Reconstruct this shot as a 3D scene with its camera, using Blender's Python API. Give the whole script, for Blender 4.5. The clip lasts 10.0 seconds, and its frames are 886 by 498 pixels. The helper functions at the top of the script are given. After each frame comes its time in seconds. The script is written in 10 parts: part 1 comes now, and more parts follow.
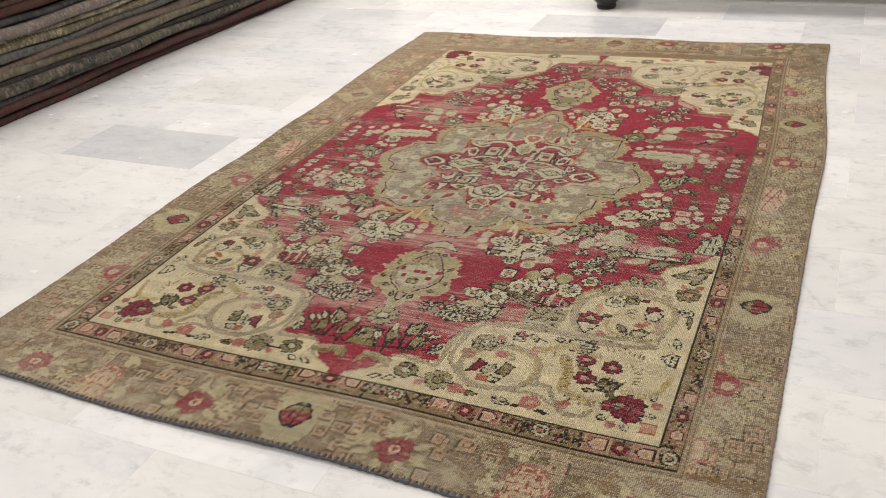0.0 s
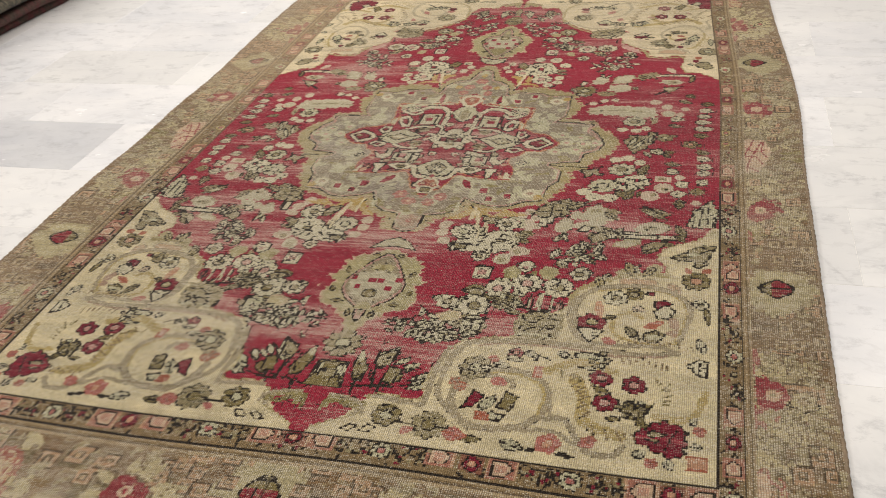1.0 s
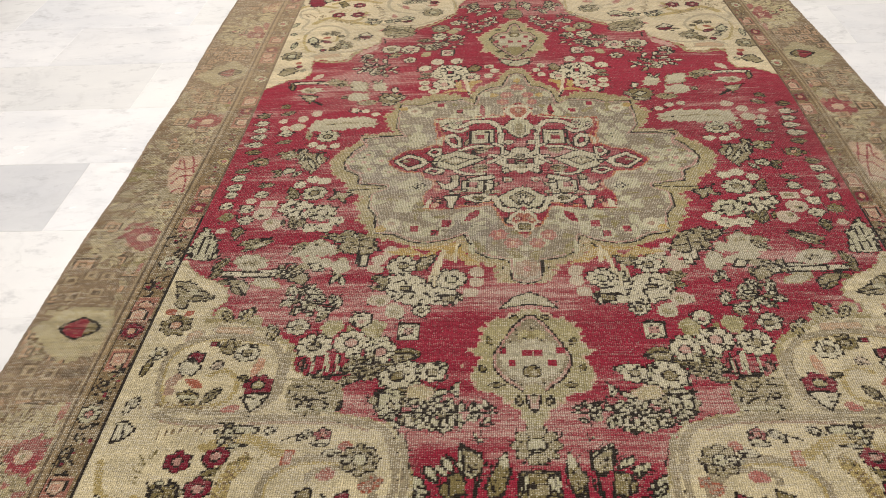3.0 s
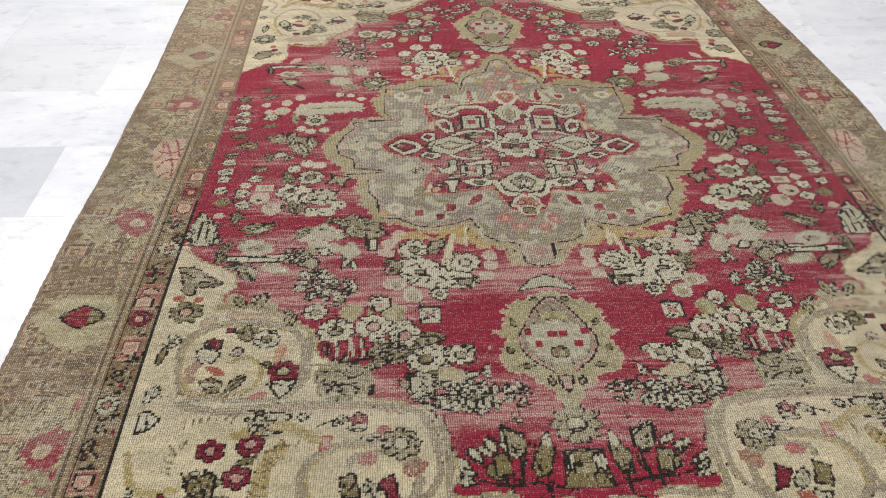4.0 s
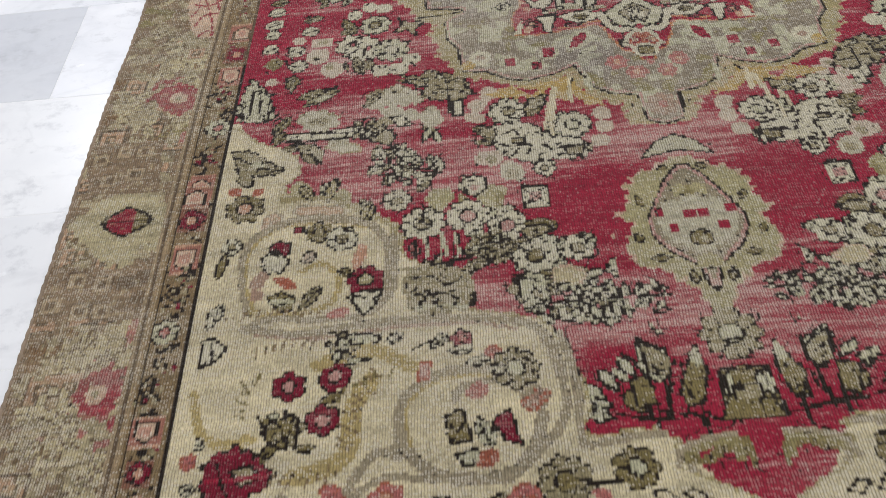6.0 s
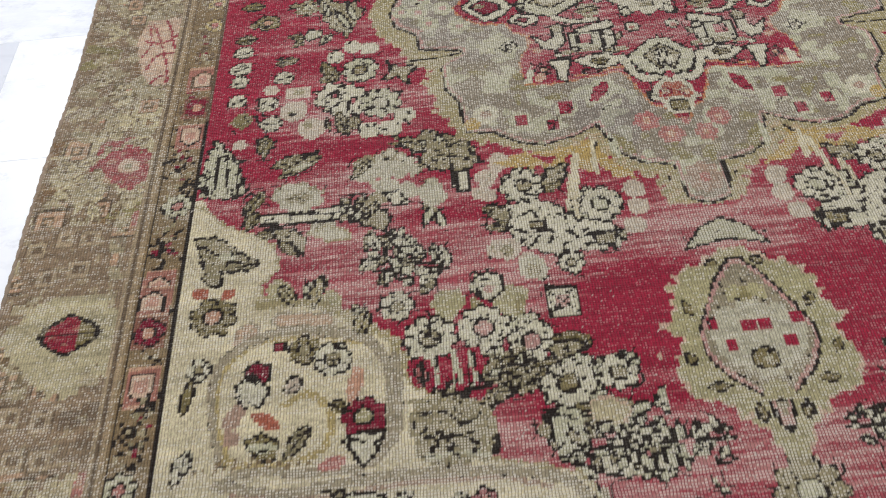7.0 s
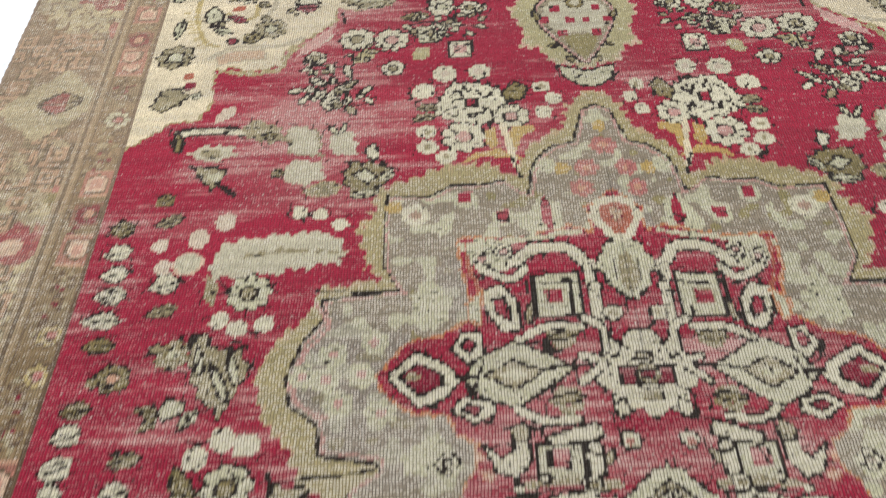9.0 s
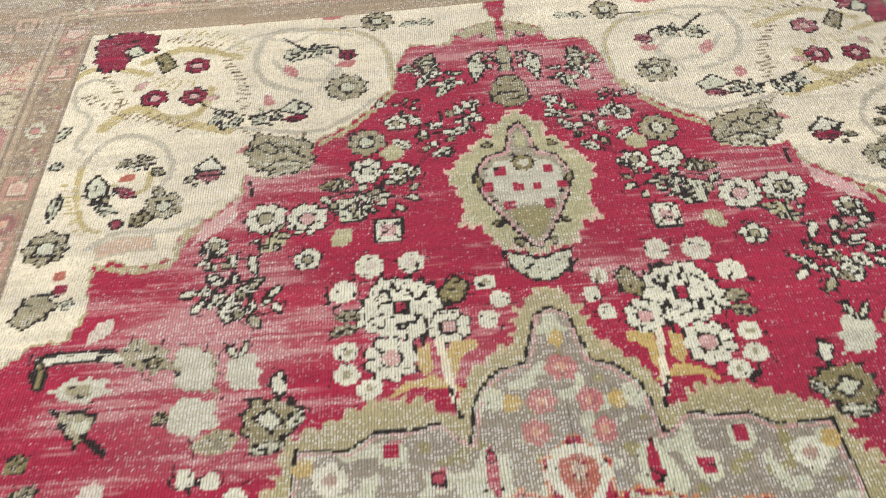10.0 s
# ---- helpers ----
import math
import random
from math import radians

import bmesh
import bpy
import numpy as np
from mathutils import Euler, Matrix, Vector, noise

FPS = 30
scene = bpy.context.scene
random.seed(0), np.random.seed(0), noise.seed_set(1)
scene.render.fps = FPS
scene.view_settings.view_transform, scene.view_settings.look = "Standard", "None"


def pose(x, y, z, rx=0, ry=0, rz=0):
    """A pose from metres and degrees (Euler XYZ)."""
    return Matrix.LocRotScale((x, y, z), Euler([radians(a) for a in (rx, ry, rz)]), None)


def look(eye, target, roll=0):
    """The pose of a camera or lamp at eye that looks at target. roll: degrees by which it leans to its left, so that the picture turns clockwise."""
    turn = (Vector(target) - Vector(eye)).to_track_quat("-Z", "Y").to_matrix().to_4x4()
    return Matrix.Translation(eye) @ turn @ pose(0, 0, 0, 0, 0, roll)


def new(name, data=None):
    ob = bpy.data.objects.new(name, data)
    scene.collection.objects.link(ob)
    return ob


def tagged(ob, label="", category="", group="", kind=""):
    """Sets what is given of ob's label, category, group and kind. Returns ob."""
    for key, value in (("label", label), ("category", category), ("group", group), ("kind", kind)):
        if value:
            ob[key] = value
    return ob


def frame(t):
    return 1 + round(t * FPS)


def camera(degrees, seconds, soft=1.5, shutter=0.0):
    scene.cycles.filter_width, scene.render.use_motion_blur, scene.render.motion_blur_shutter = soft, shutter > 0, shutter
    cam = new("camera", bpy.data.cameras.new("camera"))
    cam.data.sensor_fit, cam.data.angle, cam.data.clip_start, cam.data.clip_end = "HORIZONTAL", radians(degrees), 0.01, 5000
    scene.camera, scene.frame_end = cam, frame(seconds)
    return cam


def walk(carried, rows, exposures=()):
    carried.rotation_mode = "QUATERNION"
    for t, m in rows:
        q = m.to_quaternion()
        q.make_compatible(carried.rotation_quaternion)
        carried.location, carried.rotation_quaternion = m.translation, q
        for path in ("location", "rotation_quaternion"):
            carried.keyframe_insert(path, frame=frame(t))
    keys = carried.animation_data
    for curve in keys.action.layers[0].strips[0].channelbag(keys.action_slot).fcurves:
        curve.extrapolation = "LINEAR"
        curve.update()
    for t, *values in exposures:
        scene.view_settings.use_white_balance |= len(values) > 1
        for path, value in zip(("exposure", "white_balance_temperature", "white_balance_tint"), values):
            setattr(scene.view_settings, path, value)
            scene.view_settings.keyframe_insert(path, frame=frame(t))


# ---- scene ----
cam = camera(53.4, 10.0, soft=0.85, shutter=0.3)
PATH = [
    (0, (0.926, -2.418, 1.153), (0.15, -0.851, 0.182), -5.2),
    (0.5, (0.769, -2.235, 1.101), (0.088, -0.665, 0.068), -7.4),
    (1, (0.632, -2.12, 1.097), (0.108, -0.538, -0.009), -6.5),
    (1.5, (0.409, -2.067, 1.071), (0.104, -0.463, -0.082), -3.0),
    (2, (0.242, -2.006, 1.081), (0.022, -0.411, -0.105), -2.6),
    (2.5, (0.098, -1.883, 1.058), (-0.103, -0.286, -0.13), -4.5),
    (2.7, (0.039, -1.838, 1.071), (-0.149, -0.232, -0.107), -4.6),
    (3.8, (-0.228, -1.841, 1.05), (-0.167, -0.224, -0.126), 0.4),
    (4, (-0.249, -1.842, 1.048), (-0.178, -0.236, -0.143), 0.3),
    (4.5, (-0.27, -1.849, 1.035), (-0.22, -0.294, -0.221), -0.8),
    (4.7, (-0.289, -1.836, 1.021), (-0.259, -0.334, -0.299), -1.3),
    (5, (-0.297, -1.828, 0.987), (-0.296, -0.386, -0.398), -3.4),
    (5.2, (-0.298, -1.8, 0.97), (-0.301, -0.4, -0.458), -4.1),
    (6.3, (-0.29, -1.464, 0.933), (-0.416, -0.147, -0.567), -8.7),
    (6.5, (-0.3, -1.413, 0.925), (-0.406, -0.106, -0.585), -8.2),
    (7, (-0.342, -1.261, 0.909), (-0.376, -0.01, -0.651), -6.5),
    (7.5, (-0.346, -1.125, 0.916), (-0.332, 0.096, -0.669), -3.8),
    (8, (-0.279, -0.927, 0.896), (-0.303, 0.323, -0.665), -2.4),
    (8.5, (-0.234, -0.769, 0.895), (-0.314, 0.52, -0.632), -2.9),
    (9, (-0.212, -0.588, 0.877), (-0.247, 0.724, -0.632), -3.3),
    (9.3, (-0.213, -0.457, 0.887), (-0.2, 0.87, -0.61), -3.0),
    (9.5, (-0.201, -0.383, 0.89), (-0.159, 0.953, -0.597), -2.9),
    (10, (-0.144, -0.233, 0.875), (-0.112, 1.112, -0.604), -3.0),
]
EXPOSURES = ((0.0, 0.02, 6900, 10), (2.6, 0.03, 7050, 10), (3.8, 0.05, 6200, 10), (5.2, -0.08, 6150, 10), (6.5, -0.10, 5950, 10), (7.0, 0.06, 5900, 10), (7.5, 0.57, 5500, 9), (8.0, 0.28, 5800, 9), (8.5, 0.11, 5900, 9), (9.0, 0.26, 5950, 9), (10.0, 0.50, 5700, 10))
walk(cam, [(t, look(eye, target, roll)) for t, eye, target, roll in PATH], EXPOSURES)

# ---- light: a closed white showroom lit by ceiling panels ----
world = bpy.data.worlds.new("world")
scene.world = world
world.use_nodes = True
world.node_tree.nodes["Background"].inputs[0].default_value = (0.9, 0.95, 1.0, 1)
world.node_tree.nodes["Background"].inputs[1].default_value = 0.05


def panel(x, y, w, h, watts, colour):
    data = bpy.data.lights.new("ceiling_panel_light", "AREA")
    data.shape, data.size, data.size_y, data.energy, data.color = "RECTANGLE", w, h, watts, colour
    lamp = new("ceiling_panel_light", data)
    lamp.location = (x, y, 3.13)


for px in (-2.4, 0.0, 2.4):
    for py in (-3.0, 0.0, 3.0):
        panel(px, py, 1.2, 0.6, {-3.0: 19, 0.0: 28, 3.0: 50}[py] * {-2.4: 1.25, 0.0: 1.0, 2.4: 0.48}[px], (1.0, 0.96, 0.92))


# ---- materials ----
def srgb(r, g, b, k=0.80):
    f = lambda c: (c / 255 / 12.92 if c < 10.3 else ((c / 255 + 0.055) / 1.055) ** 2.4) * k
    return (f(r), f(g), f(b))


class Nodes:
    """A small builder for node materials."""

    def __init__(self, name):
        self.m = bpy.data.materials.new(name)
        self.m.use_nodes = True
        self.t = self.m.node_tree
        self.b = self.t.nodes["Principled BSDF"]

    def n(self, kind, **props):
        node = self.t.nodes.new(kind)
        for k, v in props.items():
            if k == "operation":
                node.operation = v
            elif k == "blend_type":
                node.blend_type = v
            elif k == "data_type":
                node.data_type = v
            elif k == "attribute_name":
                node.attribute_name = v
        return node

    def link(self, a, b):
        self.t.links.new(a, b)

    def put(self, socket, v):
        if hasattr(v, "is_linked"):
            self.link(v, socket)
        else:
            socket.default_value = v

    def math(self, op, a, b=0.0, c=0.0, clamp=False):
        node = self.n("ShaderNodeMath", operation=op)
        node.use_clamp = clamp
        for s, v in zip(node.inputs, (a, b, c)):
            self.put(s, v)
        return node.outputs[0]

    def coords(self, scale=(1, 1, 1), out="Object", shift=None):
        tc, mp = self.n("ShaderNodeTexCoord"), self.n("ShaderNodeMapping")
        self.link(tc.outputs[out], mp.inputs[0])
        mp.inputs["Scale"].default_value = scale
        if shift is not None:
            self.link(shift, mp.inputs["Location"])
        return mp.outputs[0]

    def noise(self, vec, scale, detail=4, rough=0.55, distortion=0.0):
        node = self.n("ShaderNodeTexNoise")
        self.link(vec, node.inputs["Vector"])
        for k, v in (("Scale", scale), ("Detail", detail), ("Roughness", rough), ("Distortion", distortion)):
            node.inputs[k].default_value = v
        return node.outputs["Fac"]

    def ramp(self, fac, *stops):
        node = self.n("ShaderNodeValToRGB")
        self.link(fac, node.inputs[0])
        e = node.color_ramp.elements
        while len(e) < len(stops):
            e.new(0.5)
        for el, (p, c) in zip(e, stops):
            el.position = p
            el.color = (c, c, c, 1) if isinstance(c, (int, float)) else (*c, 1)
        return node.outputs[0]

    def mix(self, fac, a, b, kind="MIX"):
        node = self.n("ShaderNodeMix", data_type="RGBA", blend_type=kind)
        self.put(node.inputs[0], fac)
        for s, v in ((node.inputs[6], a), (node.inputs[7], b)):
            self.put(s, (*v, 1) if isinstance(v, tuple) and len(v) == 3 else v)
        return node.outputs[2]

    def bump(self, height, strength=0.3, distance=0.002):
        node = self.n("ShaderNodeBump")
        self.link(height, node.inputs["Height"])
        node.inputs["Strength"].default_value, node.inputs["Distance"].default_value = strength, distance
        self.link(node.outputs[0], self.b.inputs["Normal"])

    def done(self, colour, rough=0.6, spec=0.5):
        self.put(self.b.inputs["Base Color"], (*colour, 1) if isinstance(colour, tuple) else colour)
        self.put(self.b.inputs["Roughness"], rough)
        self.b.inputs["Specular IOR Level"].default_value = spec
        return self.m


KNOT = 0.0029


def wool_material():
    """Knotted wool: the dye comes from the knots' own colour; foundation threads show between worn knots."""
    k = Nodes("knotted_wool")
    dye = k.n("ShaderNodeAttribute", attribute_name="dye").outputs["Color"]
    worn = k.n("ShaderNodeAttribute", attribute_name="worn").outputs["Fac"]
    vec = k.coords()
    sep = k.n("ShaderNodeSeparateXYZ")
    k.link(vec, sep.inputs[0])
    wob = k.noise(vec, 26, 4, 0.6)
    sx = k.math("MULTIPLY_ADD", sep.outputs[0], 1 / 0.0036, k.math("MULTIPLY", wob, 1.8))
    sy = k.math("MULTIPLY_ADD", sep.outputs[1], 1 / 0.0034, k.math("MULTIPLY", wob, 2.4))
    fx, fy = k.math("FRACT", sx), k.math("FRACT", sy)
    rx = k.math("SUBTRACT", 1.0, k.math("ABSOLUTE", k.math("MULTIPLY_ADD", fx, 2.0, -1.0)))
    ry = k.math("SUBTRACT", 1.0, k.math("ABSOLUTE", k.math("MULTIPLY_ADD", fy, 2.0, -1.0)))
    cell = k.n("ShaderNodeCombineXYZ")
    k.link(k.math("FLOOR", sx), cell.inputs[0])
    k.link(k.math("FLOOR", sy), cell.inputs[1])
    dice = k.n("ShaderNodeTexWhiteNoise")
    dice.noise_dimensions = "2D"
    k.link(cell.outputs[0], dice.inputs["Vector"])
    patch = k.noise(k.coords((3, 9, 1)), 2.2, 5, 0.65)
    rows_ = k.noise(k.coords((16, 190, 1)), 1.0, 2, 0.5)
    fine = k.noise(vec, 220, 2)
    dots = k.math("MULTIPLY", k.math("GREATER_THAN", rx, 0.34), k.math("GREATER_THAN", ry, 0.42))
    level = k.math("MULTIPLY_ADD", worn, 0.66, k.math("MULTIPLY_ADD", patch, 1.3, -1.62))
    level = k.math("MULTIPLY_ADD", rows_, 2.3, level)
    show = k.math("MULTIPLY", dots, k.math("LESS_THAN", dice.outputs["Value"], level))
    parts_ = k.n("ShaderNodeSeparateColor")
    k.link(dye, parts_.inputs[0])
    show = k.math("MULTIPLY", show, k.math("MINIMUM", k.math("MULTIPLY_ADD", parts_.outputs[0], 7.0, 0.15), 1.0))
    grain = k.ramp(k.noise(vec, 420, 3, 0.7), (0.25, 0.66), (0.75, 1.22))
    col = k.mix(1.0, dye, grain, "MULTIPLY")
    pale = k.math("MINIMUM", k.math("MULTIPLY_ADD", parts_.outputs[1], 2.2, 0.17), 0.66)
    col = k.mix(k.math("MULTIPLY", show, pale), col, srgb(230, 222, 206))
    # shade between the warp ribs, put into the colour as dark lines
    gap = k.math("MULTIPLY", k.math("LESS_THAN", rx, 0.30), k.math("GREATER_THAN", k.math("ADD", fine, k.math("MULTIPLY", worn, 0.5)), 0.46))
    col = k.mix(k.math("MULTIPLY", gap, 0.36), col, (0.012, 0.010, 0.008))
    rib = k.math("MULTIPLY_ADD", rx, 0.55, k.math("MULTIPLY_ADD", ry, 0.35, k.math("MULTIPLY", fine, 0.8)))
    k.bump(rib, 0.8, 0.0022)
    k.b.inputs["Sheen Weight"].default_value = 0.12
    k.b.inputs["Sheen Roughness"].default_value = 0.5
    return k.done(col, 0.92, 0.15)


def marble_material(name, base, cloud, amount):
    k = Nodes(name)
    rnd = k.n("ShaderNodeObjectInfo").outputs["Random"]
    comb = k.n("ShaderNodeCombineXYZ")
    for i, f in enumerate((37.0, 53.0, 71.0)):
        k.put(comb.inputs[i], k.math("MULTIPLY", rnd, f))
    vec = k.coords((1, 1.6, 1), "Object", comb.outputs[0])
    big = k.noise(vec, 2.6, 7, 0.62, 0.25)
    vein = k.noise(vec, 3.2, 7, 0.6, 0.5)
    veins = k.ramp(k.math("ABSOLUTE", k.math("MULTIPLY_ADD", vein, 2.0, -1.0)), (0.0, 1.0), (0.06, 0.0))
    speck = k.ramp(k.noise(vec, 14, 8, 0.75), (0.54, 0.0), (0.74, 1.0))
    shade = k.ramp(big, (0.35, 0.0), (0.75, 1.0))
    f = k.math("MULTIPLY", shade, amount)
    col = k.mix(f, base, cloud)
    col = k.mix(k.math("MULTIPLY", veins, k.math("MULTIPLY", shade, 0.2)), col, srgb(150, 152, 160))
    col = k.mix(k.math("MULTIPLY", speck, 0.5), col, srgb(170, 173, 182))
    tint = k.math("MULTIPLY_ADD", rnd, 0.10, 0.92)
    grey = k.n("ShaderNodeCombineColor")
    for i in range(3):
        k.link(tint, grey.inputs[i])
    col = k.mix(1.0, col, grey.outputs[0], "MULTIPLY")
    rough = k.math("MULTIPLY_ADD", k.noise(vec, 9, 4), 0.16, 0.16)
    k.bump(k.noise(vec, 90, 3), 0.04, 0.001)
    return k.done(col, rough, 0.5)


def plain_material(name, colour, rough=0.6, scale=30.0, amount=0.12, bump=0.1):
    k = Nodes(name)
    vec = k.coords()
    v = k.ramp(k.noise(vec, scale, 6, 0.65), (0.25, 1 - amount), (0.75, 1 + amount))
    w = k.ramp(k.noise(vec, scale / 9, 3), (0.3, 1 - amount * 0.6), (0.7, 1 + amount * 0.6))
    k.bump(k.noise(vec, scale * 6, 3), bump, 0.002)
    return k.done(k.mix(1.0, k.mix(1.0, colour, v, "MULTIPLY"), w, "MULTIPLY"), rough, 0.4)


def rolled_wool_material(name, a, b, c):
    """Folded carpet seen on its fold: mottled bands of dulled dyes."""
    k = Nodes(name)
    vec = k.coords((1, 1, 1))
    f1 = k.ramp(k.noise(k.coords((2, 7, 6)), 2.6, 5, 0.7), (0.40, 0.0), (0.60, 1.0))
    f2 = k.ramp(k.noise(k.coords((6, 22, 10)), 3.0, 4, 0.7), (0.50, 0.0), (0.62, 1.0))
    col = k.mix(f2, k.mix(f1, a, b), c)
    grain = k.ramp(k.noise(vec, 260, 3, 0.7), (0.25, 0.85), (0.75, 2.3))
    k.bump(k.noise(vec, 200, 3), 0.7, 0.003)
    return k.done(k.mix(1.0, col, grain, "MULTIPLY"), 0.95, 0.1)


WOOL = wool_material()
MARBLE = marble_material("white_marble", srgb(242, 243, 247, 1), srgb(212, 216, 225, 1), 0.8)
MARBLE_GREY = marble_material("grey_clouded_marble", srgb(222, 224, 229, 1), srgb(196, 200, 210, 1), 0.9)
MARBLE_MID = marble_material("pale_grey_marble", srgb(238, 239, 241, 1), srgb(220, 222, 227, 1), 0.8)
GROUT = plain_material("pale_grout", srgb(236, 236, 236, 1), 0.9)
PLASTER = plain_material("white_plaster", srgb(232, 230, 225), 0.85, 12, 0.03, 0.05)
BLACK_WOOD = plain_material("black_lacquered_wood", srgb(26, 22, 22), 0.18, 40, 0.2, 0.02)
FABRIC = plain_material("brown_upholstery", srgb(96, 72, 52), 0.9, 80, 0.15, 0.3)
BINDING = plain_material("brown_wool_binding", srgb(150, 132, 112), 0.95, 140, 0.3, 0.5)
STITCH_DARK = plain_material("dark_wool_stitch", srgb(92, 84, 82), 0.95, 140, 0.25, 0.4)
STITCH_PALE = plain_material("pale_wool_stitch", srgb(156, 142, 120), 0.95, 140, 0.25, 0.4)
UNDERSIDE = plain_material("blue_grey_felt", srgb(112, 110, 118), 0.95, 140, 0.2, 0.4)


def mesh_of(name, bm):
    data = bpy.data.meshes.new(name)
    bm.to_mesh(data)
    bm.free()
    return data


def part(name, data, material, parent, label=""):
    """One mesh object under a thing or a part."""
    ob = new(name, data if isinstance(data, bpy.types.Mesh) else mesh_of(name, data))
    if material:
        ob.data.materials.clear()
        ob.data.materials.append(material)
    ob.parent = parent
    return tagged(ob, label=label)


def slab(sx, sy, sz, bevel=0.0, segments=1):
    """A box standing on z = 0, with softened edges."""
    bm = bmesh.new()
    bmesh.ops.create_cube(bm, size=1, matrix=Matrix.Translation((0, 0, sz / 2)) @ Matrix.Diagonal((sx, sy, sz, 1)))
    if bevel:
        bmesh.ops.bevel(bm, geom=bm.edges[:], offset=bevel, segments=segments, affect="EDGES", profile=0.6)
    return bm


def lathe(profile, steps=32):
    bm = bmesh.new()
    verts = [bm.verts.new((r, 0, z)) for r, z in profile]
    edges = [bm.edges.new(p) for p in zip(verts, verts[1:])]
    bmesh.ops.spin(bm, geom=verts + edges, cent=(0, 0, 0), axis=(0, 0, 1), angle=math.tau, steps=steps)
    bmesh.ops.remove_doubles(bm, verts=bm.verts[:], dist=1e-5)
    bmesh.ops.recalc_face_normals(bm, faces=bm.faces[:])
    for f in bm.faces:
        f.smooth = True
    return bm


# ---- the room ----
def wall(name, x, y, sx, sy):
    ob = new(name, mesh_of(name, slab(sx, sy, 3.2)))
    ob.data.materials.append(PLASTER)
    ob.location = (x, y, 0)
    tagged(ob, "plain white plastered showroom wall", "wall", kind="structure")


wall("wall_north", 0, 5.6, 9.4, 0.2)
wall("wall_south", 0, -5.6, 9.4, 0.2)
wall("wall_west", -4.6, 0, 0.2, 11.0)
wall("wall_east", 4.6, 0, 0.2, 11.0)
ceiling = new("ceiling", mesh_of("ceiling", slab(9.4, 11.4, 0.1)))
ceiling.data.materials.append(PLASTER)
ceiling.location = (0, 0, 3.2)
tagged(ceiling, "plain white showroom ceiling", "ceiling", kind="structure")


# ---- the carpet's design, knot by knot ----
INK, CREAM, RED, WINE = srgb(36, 26, 17), srgb(220, 206, 168), srgb(158, 33, 58), srgb(128, 22, 46)
FRINGE, BAND, GOLD, UMBER = srgb(172, 158, 112), srgb(170, 157, 128), srgb(188, 168, 112), srgb(136, 115, 82)
OLIVE, KHAKI, PALE, WORN = srgb(134, 120, 76), srgb(156, 144, 108), srgb(198, 193, 160), srgb(196, 188, 160)
PINK, PINKL, PINKG, PEACH = srgb(186, 114, 106), srgb(196, 150, 138), srgb(176, 146, 124), srgb(206, 158, 128)
PEACHC, RUST, YELLOW, GREY = srgb(210, 180, 152), srgb(172, 98, 74), srgb(192, 162, 94), srgb(150, 137, 116)
GOLDO, PALEB, GROUND, GUARD = srgb(196, 130, 84), srgb(172, 158, 124), srgb(144, 122, 95), srgb(140, 118, 84)
BLUSH = srgb(206, 158, 148)
LOOP, OLIVEG, TULIP, PINKD, FRINGEO, PEACHL, PEACHW, YELLOWD = srgb(214, 206, 176), srgb(150, 138, 92), srgb(196, 182, 142), srgb(172, 110, 100), srgb(190, 166, 126), srgb(204, 172, 140), srgb(206, 188, 164), srgb(180, 146, 88)
BUFF, SEPIA, ROSE, BANDF = srgb(176, 156, 124), srgb(122, 102, 78), srgb(158, 66, 72), srgb(190, 178, 150)
FLAME, FLAMEP, MAUVE = srgb(178, 168, 124), srgb(186, 180, 144), srgb(156, 144, 116)

STEP = 0.0018
FX, FY, GX, EX = 0.705, 1.128, 0.762, 0.785
SIZE = {"f": (0.72, 1.17), "g": (0.80, 1.26), "o": (0.96, 1.50), "e": (0.96, 0.20), "b": (0.97, 2.62)}
BASE = {"f": RED, "g": GUARD, "o": GROUND, "e": GROUND, "b": (-1, -1, -1)}
CANVAS, MESH_U, MESH_V = {}, {}, {}
for key, (wu, wv) in SIZE.items():
    nu_, nv_ = int(wu / STEP), int(wv / STEP)
    CANVAS[key] = np.empty((nv_, nu_, 3), np.float32)
    CANVAS[key][:] = BASE[key]
JIT = np.random.RandomState(5).rand(1750, 1750).astype(np.float32)


def window(c, u0, u1, v0, v1):
    nv_, nu_ = CANVAS[c].shape[:2]
    i0, i1 = max(0, int(u0 / STEP) - 1), min(nu_, int(u1 / STEP) + 2)
    j0, j1 = max(0, int(v0 / STEP) - 1), min(nv_, int(v1 / STEP) + 2)
    if i1 <= i0 or j1 <= j0:
        return None
    vv, uu = np.mgrid[j0:j1, i0:i1].astype(np.float32)
    return CANVAS[c][j0:j1, i0:i1], (uu + 0.5) * STEP, (vv + 0.5) * STEP, JIT[j0 % 200:j0 % 200 + j1 - j0, i0 % 200:i0 % 200 + i1 - i0]


def segdist(uu, vv, a, b):
    du, dv = b[0] - a[0], b[1] - a[1]
    k = np.clip(((uu - a[0]) * du + (vv - a[1]) * dv) / max(du * du + dv * dv, 1e-9), 0, 1)
    return np.hypot(uu - a[0] - k * du, vv - a[1] - k * dv)


def teeth(uu, vv):
    """A flame-like saw edge, a few knots deep."""
    return np.abs(((uu * 0.9 + vv * 0.35) / 0.017) % 1 - 0.5) + np.abs(((vv * 0.9 - uu * 0.35) / 0.019) % 1 - 0.5) - 0.5


